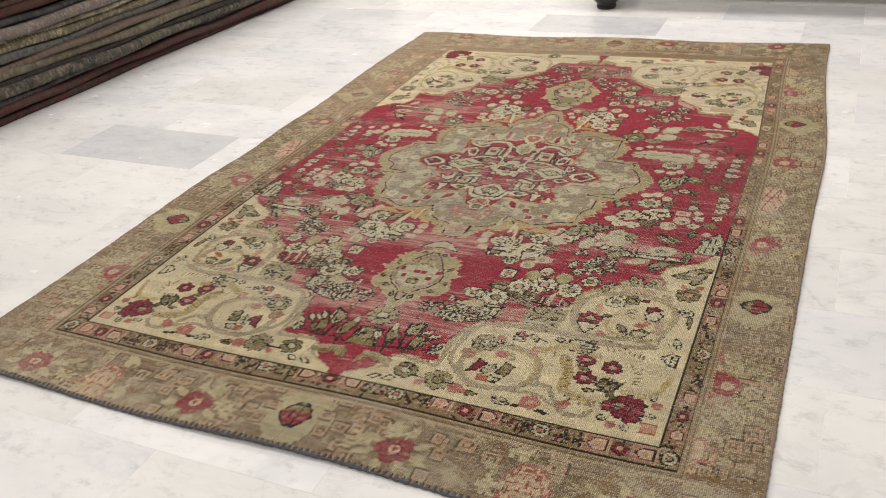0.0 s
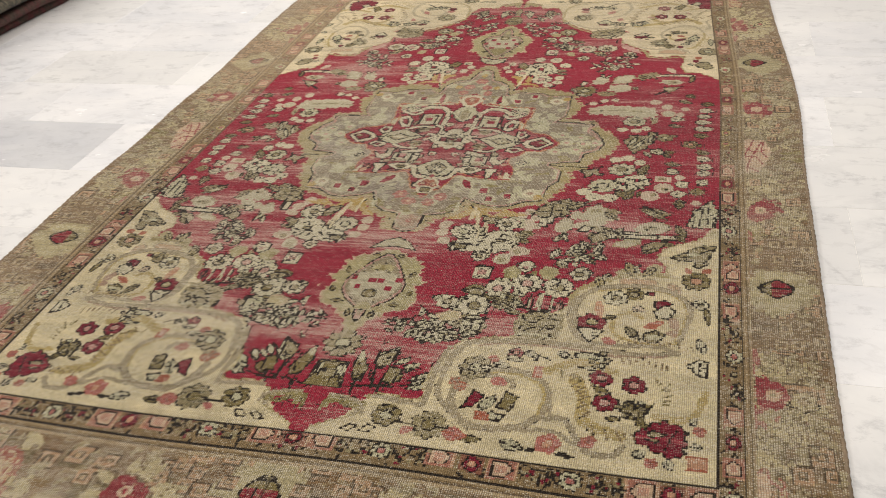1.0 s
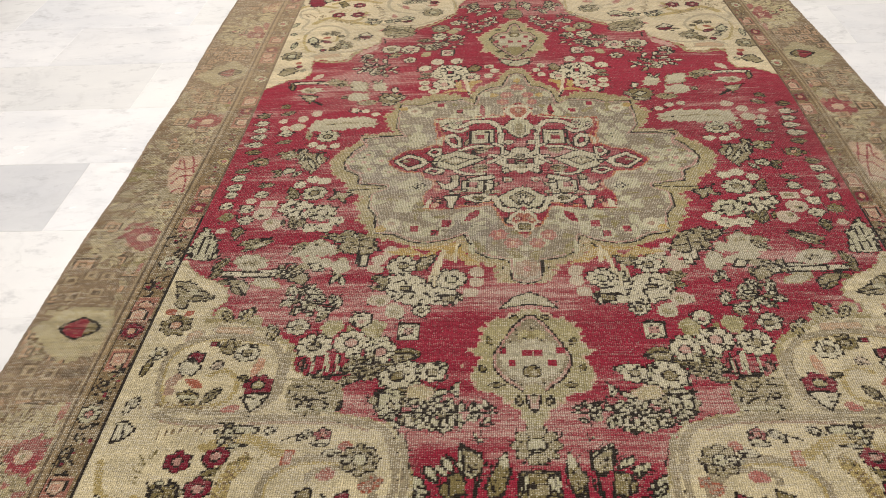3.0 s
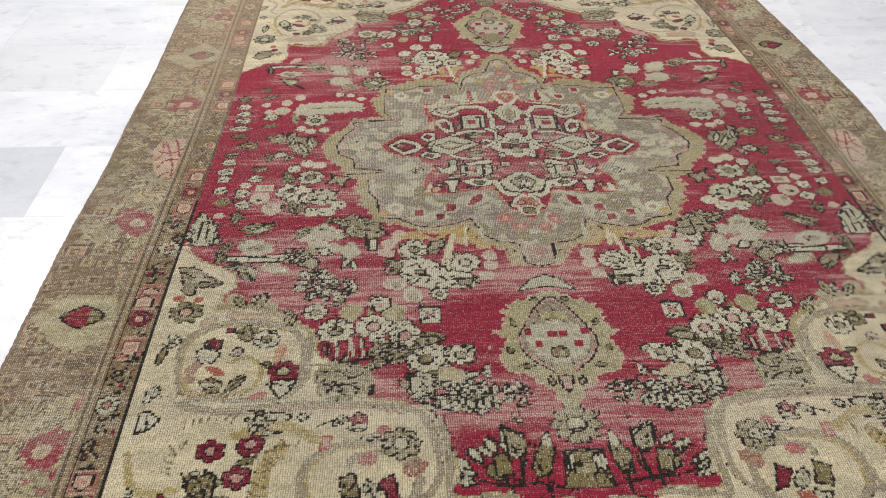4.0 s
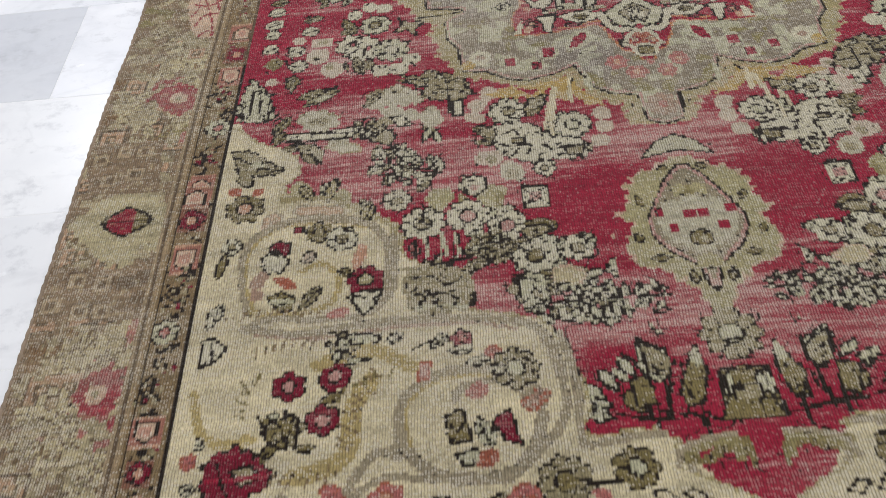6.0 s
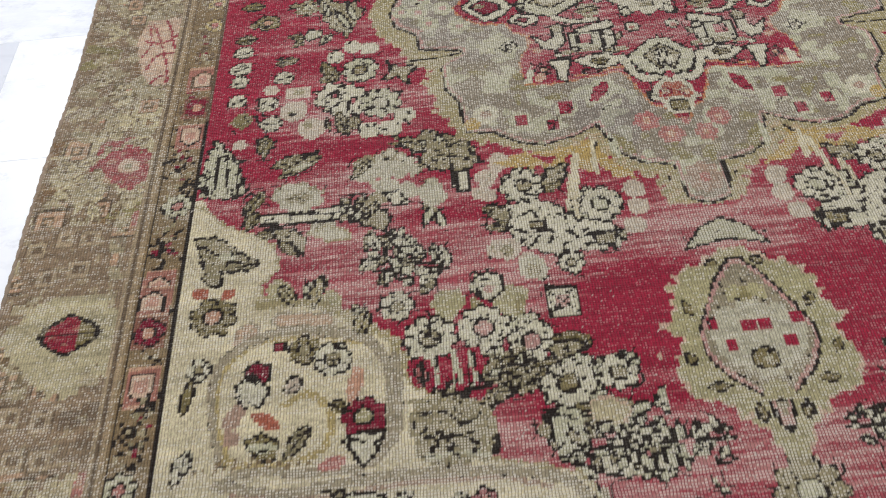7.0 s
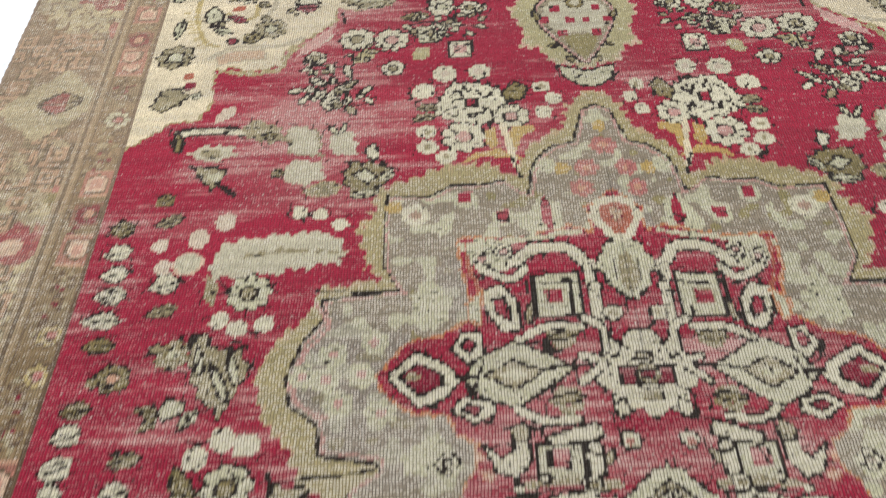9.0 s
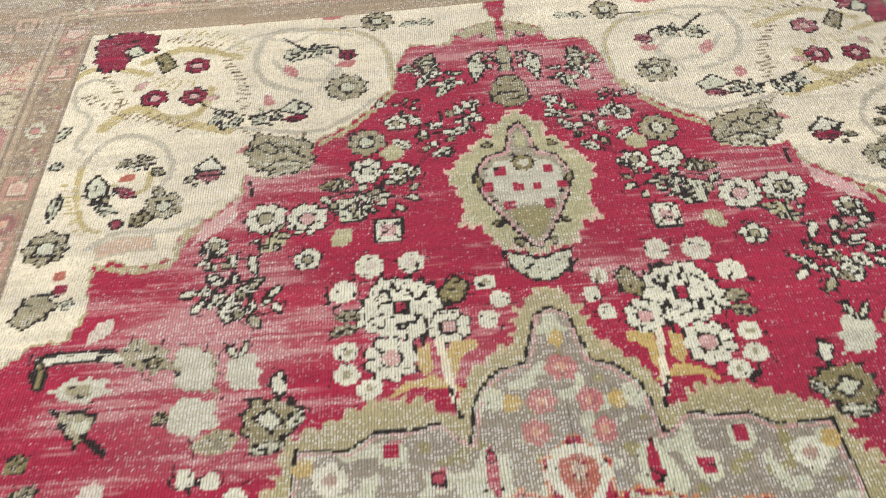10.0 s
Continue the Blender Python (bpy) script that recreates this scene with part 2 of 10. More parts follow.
def fill(c, pts, col, out=None, zig=0, close=()):
    pts = list(pts) + list(close)
    us, vs = [p[0] for p in pts], [p[1] for p in pts]
    w = window(c, min(us) - 0.02, max(us) + 0.02, min(vs) - 0.02, max(vs) + 0.02)
    if w is None:
        return
    px, uu, vv, j = w
    inside, dist = np.zeros(uu.shape, bool), np.full(uu.shape, 9.0, np.float32)
    for a, b in zip(pts, pts[1:] + pts[:1]):
        dist = np.minimum(dist, segdist(uu, vv, a, b))
        if abs(b[1] - a[1]) > 1e-7:
            cross = ((a[1] > vv) != (b[1] > vv)) & (uu < (b[0] - a[0]) * (vv - a[1]) / (b[1] - a[1]) + a[0])
            inside ^= cross
    sd = np.where(inside, -dist, dist)
    if zig:
        sd = sd + teeth(uu, vv) * zig * 0.0016
    px[sd < 0] = col
    if out is not None:
        px[(sd < KNOT * 0.6) & (sd > -KNOT * 0.65)] = out


def smooth(pts, k=5):
    if len(pts) < 3:
        return pts
    res, p = [], [pts[0]] + list(pts) + [pts[-1]]
    for a, b, c, d in zip(p, p[1:], p[2:], p[3:]):
        for i in range(k):
            t = i / k
            res.append(tuple(0.5 * (2 * b[q] + (c[q] - a[q]) * t + (2 * a[q] - 5 * b[q] + 4 * c[q] - d[q]) * t * t
                                    + (3 * b[q] - a[q] - 3 * c[q] + d[q]) * t ** 3) for q in (0, 1)))
    return res + [pts[-1]]


def line(c, pts, col, w=0.004, zig=0, edged=True):
    pts = smooth(pts)
    if col is BAND and w > 0.005 and edged:
        line(c, pts[::5], srgb(158, 143, 116), w * 1.3, zig, False)
    if col is LOOP and edged:
        line(c, pts[::5], INK, w * 1.2 + KNOT * 1.5, zig, False)
        line(c, pts[::5], LOOP, w * 1.2, zig, False)
        return
    us, vs = [p[0] for p in pts], [p[1] for p in pts]
    win = window(c, min(us) - w - 0.01, max(us) + w + 0.01, min(vs) - w - 0.01, max(vs) + w + 0.01)
    if win is None:
        return
    px, uu, vv, j = win
    dist = np.full(uu.shape, 9.0, np.float32)
    for a, b in zip(pts, pts[1:]):
        dist = np.minimum(dist, segdist(uu, vv, a, b))
    if zig:
        dist = dist + teeth(uu, vv) * zig * 0.0009
    px[dist < max(w, KNOT) * 0.55] = col


def comb(c, pts, col, w=0.02):
    """Slanting flame strokes set close along a path."""
    pts = smooth(pts, 8)
    walked, due = 0.0, 0.0
    for a, b in zip(pts, pts[1:]):
        d = math.dist(a, b)
        if d > 0 and walked >= due:
            tu, tv = (b[0] - a[0]) / d, (b[1] - a[1]) / d
            h = w * (0.35 + 0.25 * math.sin(walked * 310))
            line(c, [(a[0] - tv * h - tu * h * 0.5, a[1] + tu * h - tv * h * 0.5), (a[0] + tv * h + tu * h * 0.3, a[1] - tu * h + tv * h * 0.3)], col, KNOT * 1.1)
            due = walked + KNOT * 2.6
        walked += d


def disc(c, u, v, r=0.01, col=PALE, out=None):
    w = window(c, u - r, u + r, v - r, v + r)
    if w is None:
        return
    px, uu, vv, j = w
    d = np.hypot(uu - u, vv - v) + (j - 0.5) * KNOT * 0.5
    px[d < r] = col
    if out is not None:
        px[(d < r) & (d > r - KNOT)] = out


def bloom(c, u, v, r=0.02, col=PALE, mid=None, petals=7, out=INK):
    """A rosette: scalloped petals parted by dark knots, round an eye."""
    w = window(c, u - r * 1.2, u + r * 1.2, v - r * 1.2, v + r * 1.2)
    if w is None:
        return
    px, uu, vv, j = w
    a, d = np.arctan2(vv - v, uu - u) + u * 40, np.hypot(uu - u, vv - v)
    edge = r * (0.84 + 0.2 * np.abs(np.cos(a * petals / 2)))
    px[d < edge] = col
    gap = np.abs(np.sin(a * petals / 2 + math.pi / 2)) * d
    px[(d < edge) & (d > r * 0.38) & (gap < KNOT * 0.58)] = out if out is not None else tuple(q * 0.72 for q in col)
    if out is not None:
        px[(d < edge) & (d > edge - KNOT * 0.9)] = out
        px[(np.abs(d - r * 0.38) < KNOT * 0.5)] = out
    px[d < r * 0.33] = mid if mid is not None else col


def leaf(c, u, v, l=0.03, wid=0.016, ang=0, col=PALE, out=None):
    l, wid = l * 1.2, max(wid * 0.98, KNOT * (2.2 if out is not None else 1.1))
    w = window(c, u - l, u + l, v - l, v + l)
    if w is None:
        return
    px, uu, vv, j = w
    cu, cv = -math.cos(radians(ang)), -math.sin(radians(ang))
    s, q = ((uu - u) * cu + (vv - v) * cv) / (l / 2), (uu - u) * -cv + (vv - v) * cu
    half = wid / 2 * np.clip(1.05 - np.abs(s) ** 2.2 + 0.12 * (j - 0.5), 0, 2) * (1 + 0.25 * s)
    ok = (np.abs(s) < 1) & (np.abs(q) < half)
    px[ok] = col
    if out is not None:
        px[ok & ((np.abs(q) > half - KNOT * 1.1) | (np.abs(s) > 1 - KNOT * 1.6 / l))] = out
        if wid > KNOT * 6:
            px[ok & (np.abs(q - KNOT * 0.4) < KNOT * 0.5) & (s > -0.5)] = out
            px[ok & (np.abs(s * l / 2 - np.abs(q) * 0.8) % (KNOT * 4.2) < KNOT) & (j > 0.3)] = tuple(x_ * 0.62 for x_ in col)


def box(c, u, v, w=0.01, n=0.01, col=PALE, out=None, mid=None):
    win = window(c, u - w, u + w, v - n, v + n)
    if win is None:
        return
    px, uu, vv, j = win
    a, b = np.abs(uu - u), np.abs(vv - v)
    ok = (a < w) & (b < n)
    px[ok] = col
    if mid is not None:
        px[(a < w * 0.45) & (b < n * 0.45)] = mid
    if out is not None:
        px[ok & ((a > w - KNOT) | (b > n - KNOT))] = out
        if mid is not None:
            px[ok & (np.abs(a - b * w / n) < KNOT * 0.5)] = out


def hexa(c, u, v, r=0.016, col=PEACHC, out=RUST):
    """A house-shaped panel of the guard border, dark-lined on a dusty pink ground."""
    w = window(c, u - r * 1.6, u + r * 1.6, v - r * 1.6, v + r * 1.6)
    if w is None:
        return
    px, uu, vv, j = w
    q, s = (uu - u, vv - v) if v < 1.14 else (vv - v, uu - u)
    if int((u + v) / 0.045) % 2:
        s = -s
    ground = (np.abs(q) < 0.0225) & (np.abs(s) < r * 1.35)
    px[ground] = srgb(172, 116, 98)
    px[ground & (np.abs(s) > r * 1.35 - KNOT)] = srgb(196, 156, 126)
    m = np.maximum(np.maximum(np.abs(q) / 0.0165, -s / (r * 0.98)), (s + np.abs(q) * 0.75) / (r * 1.02))
    px[m < 1.0] = INK
    px[m < 1.0 - KNOT * 1.05 / 0.0165] = col
    px[(m < 0.52)] = srgb(198, 152, 130)


def redsq(c, u, v, r=0.016):
    box(c, u, v, r * 1.15, r * 1.15, col=srgb(140, 92, 72))
    bloom(c, u, v, r * 1.08, col=WINE, mid=PEACH, petals=4, out=INK)
    disc(c, u, v, r * 0.4, PEACH)


def ros(c, u, v, r=0.018, col=PALE):
    bloom(c, u, v, r * 1.15, col=col, mid=PINK, petals=8, out=INK)


def vine(c, u, v, r=0.016):
    """Dark tendrils with small buds, between the panels."""
    rnd = random.Random(int(u * 9000 + v * 7000))
    for i in range(8):
        a, d = rnd.uniform(0, 6.3), rnd.uniform(0.2, 1.3) * r
        leaf(c, u + math.cos(a) * d, v + math.sin(a) * d, l=r * rnd.uniform(0.5, 0.9), wid=0.005, ang=rnd.uniform(0, 180), col=INK)
    for i in range(4):
        a, d = rnd.uniform(0, 6.3), rnd.uniform(0.3, 1.1) * r
        disc(c, u + math.cos(a) * d, v + math.sin(a) * d, r * 0.22, rnd.choice((KHAKI, WINE, PALEB)))


def drop(c, u, v, r=0.04, ang=0):
    """A palmette bud on a pale ogival cloud."""
    w = window(c, u - r * 2.2, u + r * 2.2, v - r * 2.2, v + r * 2.2)
    if w is None:
        return
    px, uu, vv, j = w
    ca, sa = math.cos(radians(ang)), math.sin(radians(ang))
    s, q = (uu - u) * ca + (vv - v) * sa, -(uu - u) * sa + (vv - v) * ca
    d = np.abs(s) / (r * 2.05) + np.abs(q) / (r * 2.0) + teeth(uu, vv) * 0.2
    px[d < 1] = srgb(184, 172, 134)
    d = np.abs(s + r * 0.1) / (r * 0.95) + (np.abs(q) / (r * 0.72)) ** 1.6
    red = (s > -r * 0.35)
    px[(d < 1) & red] = srgb(150, 36, 52)
    px[(d < 1) & ~red] = OLIVE
    px[(d < 1) & (d > 0.78)] = INK
    px[(d < 1) & (np.abs(q) < KNOT * 0.6)] = INK
    px[(d < 0.8) & red & (np.abs(np.abs(q) - r * 0.3) < KNOT * 0.5)] = WINE


def redfl(c, u, v, r=0.036):
    for i in range(8):
        a = i * math.tau / 8 + 0.3
        leaf(c, u + math.cos(a) * r * 1.6, v + math.sin(a) * r * 1.45, l=r * 1.0, wid=r * 0.5, ang=math.degrees(a), col=TULIP)
    for sx in (-1, 1):
        bloom(c, u + sx * r * 1.1, v + r * 1.5, r * 0.5, col=PALEB, mid=srgb(150, 112, 90), petals=6, out=None)
    for i in range(5):
        a = i * math.tau / 5 + 0.5
        disc(c, u + math.cos(a) * r * 0.6, v + math.sin(a) * r * 0.6, r * 0.48, srgb(150, 58, 64))
    disc(c, u, v, r * 0.42, srgb(132, 28, 44))
    disc(c, u, v, r * 0.34, PEACHC)
    disc(c, u, v, r * 0.14, srgb(170, 60, 70))


def peach(c, u, v, r=0.04):
    """A pale blossom veined in red."""
    w = window(c, u - r * 1.2, u + r * 1.2, v - r * 1.4, v + r * 1.4)
    if w is None:
        return
    px, uu, vv, j = w
    d = np.hypot((uu - u) / r / 0.78, (vv - v) / r / 1.25) + teeth(uu, vv) * 0.14
    cell = np.minimum(np.abs(((uu + (np.floor(vv / 0.021) % 2) * 0.012) / 0.024) % 1 - 0.5) * 0.024, np.abs((vv / 0.021 + np.sin(uu * 130) * 0.2) % 1 - 0.5) * 0.021)
    px[d < 1] = srgb(206, 180, 142)
    px[(d < 1) & (cell < KNOT * 0.45)] = srgb(164, 90, 78)
    px[(d < 1.03) & (d > 0.93)] = srgb(170, 100, 86)


def sqr(c, u, v, r=0.014):
    box(c, u, v, r * 1.15, r * 1.15, col=srgb(98, 82, 62))
    box(c, u, v, r, r, col=srgb(186, 152, 120))
    box(c, u, v, r * 0.5, r * 0.5, col=srgb(112, 94, 70))
    disc(c, u, v, r * 0.3, srgb(190, 160, 124))


FLORETS = (("1001001", "1101011", "1111111", "0111110", "0010100", "0001000", "0011100"),
           ("0011000", "0111101", "1111111", "0111110", "1101100", "1001000", "0001110"))


def tuft(c, u, v, r=0.02, col=PALEB):
    """A stepped floret, knotted in blocks, with a brown shadow along one side."""
    rnd = random.Random(int(u * 8000 + v * 5000))
    rows, turn, k = rnd.choice(FLORETS), rnd.choice((0, 1, 2, 3)), r * 0.27
    for shade in (True, False):
        for a, row in enumerate(rows):
            for b_, bit in enumerate(row):
                if bit == "1" and rnd.random() < 0.93:
                    p, q = (b_ - 3) * k, (a - 3) * k
                    for _ in range(turn):
                        p, q = -q, p
                    if shade:
                        box(c, u + p + KNOT * 0.9, v + q + KNOT * 0.7, k * 0.62, k * 0.62, col=srgb(118, 98, 70))
                    else:
                        box(c, u + p, v + q, k * 0.6, k * 0.6, col=col)


def squig(c, u, v, r=0.01, col=PALEB):
    leaf(c, u, v, l=r * 2, wid=r * 1.1, ang=30, col=col)
    leaf(c, u + r * 0.6, v + r * 0.7, l=r * 1.3, wid=r * 0.8, ang=110, col=col)


def ringf(c, u, v, r=0.015):
    disc(c, u, v, r, LOOP)
    disc(c, u, v, r * 0.5, GREY)
    disc(c, u, v, r * 0.2, PALE)


def peony(c, u, v, r=0.03):
    """A large many-petalled flower, cream with dark petal strokes."""
    w = window(c, u - r * 1.3, u + r * 1.3, v - r * 1.3, v + r * 1.3)
    if w is None:
        return
    px, uu, vv, j = w
    a, d = np.arctan2(vv - v, uu - u), np.hypot(uu - u, vv - v) / r + teeth(uu, vv) * 0.16
    px[d < 1.08] = INK
    px[d < 1.0] = srgb(190, 184, 154)
    px[(d < 0.95) & (d > 0.66) & (np.sin(a * 8) > 0.62)] = INK
    px[(d < 0.62) & (d > 0.36) & (np.sin(a * 6 + 1) > 0.55)] = INK
    px[(d < 0.84) & (d > 0.62) & (np.sin(a * 8 + 3.1) > 0.6)] = OLIVE
    px[d < 0.34] = PEACH
    px[d < 0.2] = INK
    px[d < 0.12] = WINE


def spray(c, u, v, r=0.03, col=LOOP, count=7):
    """A twig with small dark-edged leaves set about it."""
    rnd = random.Random(int(u * 9100 + v * 5300))
    turn = rnd.uniform(0, 3.1)
    du, dv = math.cos(turn) * r, math.sin(turn) * r
    line(c, [(u - du, v - dv), (u + dv * 0.2, v - du * 0.2), (u + du, v + dv)], INK, w=0.003)
    for i in range(count):
        a, d = i * math.tau / count + rnd.uniform(-0.3, 0.3), r * rnd.uniform(0.45, 1.0)
        leaf(c, u + math.cos(a) * d, v + math.sin(a) * d, l=r * rnd.uniform(0.5, 0.8), wid=r * rnd.uniform(0.36, 0.6), ang=math.degrees(a) + rnd.uniform(-50, 50), col=rnd.choice((col, col, KHAKI, PALE)), out=INK)


CORNER = [(0.24, 0.99), (0.24, 1.2), (0.75, 1.2), (0.75, 0.393)]

# guard border: ground lines and filling tendrils
for i in range(30):
    vine("g", 0.735, 0.03 + i * 0.042, r=0.018)
for i in range(18):
    vine("g", 0.02 + i * 0.042, 1.195, r=0.018)
# outer border: blocks of browner and greyer ground, then faded small filling
BLOCK = random.Random(8)
for i in range(22):
    for key, u_, v_ in (("o", BLOCK.uniform(0.80, 0.92), 0.03 + i * 0.066), ("e", 0.03 + i * 0.042, BLOCK.uniform(0.03, 0.15))):
        box(key, u_, v_, BLOCK.uniform(0.02, 0.05), BLOCK.uniform(0.015, 0.04), col=BLOCK.choice((srgb(134, 106, 74), srgb(128, 112, 82), srgb(152, 136, 110), srgb(144, 118, 82))))
FILL = random.Random(3)
for key, u0, u1, v0, v1, count in (("o", 0.80, 0.94, 0.02, 1.45, 60), ("e", 0.02, 0.94, 0.02, 0.17, 70)):
    for i in range(count):
        uu_, vv_ = FILL.uniform(u0, u1), FILL.uniform(v0, v1)
        FILL.choice((tuft, squig, squig, sqr))(key, uu_, vv_, r=FILL.uniform(0.011, 0.020))

fill('f', [(0.690, 0.393), (0.673, 0.427), (0.649, 0.454), (0.609, 0.465), (0.589, 0.497), (0.600, 0.524), (0.611, 0.539), (0.617, 0.566), (0.583, 0.585), (0.550, 0.586), (0.517, 0.608), (0.485, 0.620), (0.465, 0.644), (0.442, 0.666), (0.427, 0.706), (0.422, 0.734), (0.421, 0.820), (0.347, 0.827), (0.299, 0.831), (0.259, 0.847), (0.236, 0.880), (0.227, 0.914), (0.202, 0.949)], CREAM, close=CORNER)
fill('f', [(0.220, 0.897), (0.205, 0.927), (0.209, 0.967), (0.207, 1.000), (0.194, 1.033), (0.166, 1.035), (0.132, 1.026), (0.100, 1.029), (0.087, 1.050), (0.062, 1.092), (0.052, 1.102), (0.028, 1.118), (0.036, 1.159), (0.239, 1.146), (0.376, 1.138), (0.377, 0.977), (0.378, 0.909)], CREAM)
line('f', [(0.617, 0.566), (0.599, 0.587), (0.583, 0.580), (0.566, 0.598), (0.550, 0.584), (0.525, 0.613), (0.509, 0.601), (0.485, 0.632), (0.473, 0.621), (0.453, 0.660), (0.438, 0.667), (0.423, 0.720)], FRINGE, w=0.007, zig=8)
line('f', [(0.410, 0.821), (0.368, 0.821), (0.327, 0.833), (0.285, 0.832), (0.246, 0.856), (0.225, 0.900), (0.205, 0.941)], FRINGE, w=0.006, zig=8)
line('f', [(0.211, 0.944), (0.210, 0.978), (0.201, 1.017), (0.166, 1.040), (0.124, 1.029), (0.096, 1.031)], FRINGE, w=0.007)
line('f', [(0.650, 0.799), (0.663, 0.755), (0.662, 0.719), (0.651, 0.683), (0.632, 0.656), (0.595, 0.632), (0.548, 0.625), (0.500, 0.636), (0.469, 0.659), (0.445, 0.695), (0.431, 0.742)], BAND, w=0.010)
line('f', [(0.650, 0.799), (0.663, 0.755), (0.662, 0.719), (0.651, 0.683), (0.632, 0.656), (0.595, 0.632), (0.548, 0.625), (0.500, 0.636), (0.469, 0.659)], GOLD, w=0.004)
line('f', [(0.632, 0.801), (0.596, 0.806), (0.560, 0.801), (0.540, 0.780), (0.532, 0.750), (0.546, 0.731), (0.565, 0.724), (0.579, 0.735)], GOLD, w=0.008)
line('f', [(0.620, 0.776), (0.640, 0.800), (0.595, 0.817), (0.537, 0.818), (0.495, 0.813), (0.452, 0.813), (0.396, 0.822), (0.341, 0.835), (0.301, 0.855), (0.277, 0.888), (0.267, 0.918), (0.245, 0.956)], BAND, w=0.008)
line('f', [(0.386, 0.934), (0.407, 0.964), (0.419, 0.996), (0.409, 1.039), (0.385, 1.070), (0.345, 1.083), (0.297, 1.076), (0.256, 1.051), (0.238, 1.019), (0.239, 0.976), (0.248, 0.930), (0.290, 0.886), (0.342, 0.863)], BAND, w=0.011)
line('f', [(0.386, 0.937), (0.404, 0.967), (0.415, 0.996), (0.406, 1.034), (0.383, 1.063), (0.345, 1.075), (0.297, 1.068)], GOLD, w=0.004)
line('f', [(0.382, 0.953), (0.352, 0.936), (0.325, 0.948), (0.318, 0.970), (0.331, 0.986)], BAND, w=0.008)
line('f', [(0.506, 1.106), (0.485, 1.114), (0.463, 1.104), (0.440, 1.082), (0.409, 1.069), (0.377, 1.073)], BAND, w=0.008)
line('f', [(0.499, 1.038), (0.460, 1.004), (0.453, 0.972), (0.446, 0.945), (0.421, 0.920), (0.386, 0.914)], GOLD, w=0.018)
line('f', [(0.581, 1.027), (0.562, 1.059), (0.521, 1.066), (0.481, 1.059), (0.455, 1.025), (0.444, 0.984), (0.428, 0.951)], GOLD, w=0.021)
line('f', [(0.546, 1.050), (0.497, 1.061), (0.466, 1.040), (0.452, 1.004), (0.445, 0.973), (0.420, 0.946)], UMBER, w=0.008, zig=6)
line('f', [(0.677, 0.945), (0.682, 0.967), (0.674, 0.989), (0.649, 0.986), (0.632, 0.959), (0.628, 0.926), (0.595, 0.917)], GOLD, w=0.013)
line('f', [(0.684, 0.978), (0.694, 0.944), (0.686, 0.916), (0.659, 0.894)], BAND, w=0.009)
line('f', [(0.648, 0.877), (0.631, 0.842), (0.586, 0.832), (0.551, 0.822), (0.506, 0.813)], BAND, w=0.007)
line('f', [(0.621, 0.915), (0.607, 0.886), (0.575, 0.858), (0.540, 0.848), (0.504, 0.845)], UMBER, w=0.006, zig=5)
line('f', [(0.238, 1.030), (0.216, 1.052), (0.191, 1.048), (0.167, 1.043)], BAND, w=0.007)
line('f', [(0.109, 1.038), (0.089, 1.065), (0.078, 1.091), (0.059, 1.116)], BAND, w=0.006)
line('f', [(0.095, 1.050), (0.073, 1.061), (0.046, 1.048), (0.024, 1.055)], OLIVE, w=0.012)
line('f', [(0.046, 1.048), (0.026, 1.044), (0.019, 1.070)], OLIVE, w=0.008)
fill('f', [(0.423, 0.734), (0.405, 0.745), (0.371, 0.730), (0.328, 0.752), (0.334, 0.786), (0.352, 0.793), (0.347, 0.827), (0.382, 0.832), (0.424, 0.820), (0.438, 0.793), (0.427, 0.769)], KHAKI, out=INK, zig=7)
line('f', [(0.413, 0.779), (0.395, 0.789), (0.387, 0.764), (0.373, 0.787), (0.358, 0.767), (0.345, 0.794)], INK, w=0.004)
line('f', [(0.403, 0.822), (0.392, 0.802), (0.367, 0.807), (0.368, 0.825)], INK, w=0.004)
bloom('f', 0.478, 0.748, r=0.026, col=WINE, mid=OLIVE, petals=6)
leaf('f', 0.481, 0.794, l=0.039, wid=.022, ang=-80, col=PALE, out=INK)
leaf('f', 0.513, 0.725, l=0.023, wid=.014, ang=150, col=OLIVE, out=INK)
bloom('f', 0.576, 0.930, r=0.021, col=WINE, mid=PALE, petals=6)
bloom('f', 0.511, 0.928, r=0.021, col=WINE, mid=PALE, petals=6)
bloom('f', 0.524, 0.980, r=0.021, col=WINE, mid=PALE, petals=6)
bloom('f', 0.518, 0.673, r=0.023, col=PALE, mid=OLIVE, petals=7, out=INK)
bloom('f', 0.550, 0.655, r=0.018, col=OLIVE, mid=OLIVE, petals=5, out=INK)
bloom('f', 0.672, 0.600, r=0.029, col=OLIVE, mid=PINK, petals=8, out=INK)
bloom('f', 0.506, 0.891, r=0.018, col=PALE, petals=6, out=INK)
bloom('f', 0.471, 0.878, r=0.018, col=PALE, petals=6, out=INK)
bloom('f', 0.449, 0.861, r=0.018, col=PALE, petals=6, out=INK)
bloom('f', 0.377, 0.868, r=0.016, col=WINE, petals=5, out=INK)
leaf('f', 0.358, 0.900, l=0.031, wid=.025, ang=-30, col=CREAM, out=INK)
leaf('f', 0.384, 0.890, l=0.031, wid=.025, ang=-30, col=CREAM, out=INK)
leaf('f', 0.326, 0.917, l=0.016, wid=.014, ang=-50, col=CREAM, out=INK)
leaf('f', 0.424, 0.858, l=0.026, wid=.018, ang=10, col=CREAM, out=INK)
box('f', 0.314, 0.892, w=0.011, n=0.008, col=PINK)
bloom('f', 0.361, 0.953, r=0.018, col=PINK, petals=5)
leaf('f', 0.613, 0.701, l=0.036, wid=.034, ang=80, col=PALE, out=INK)
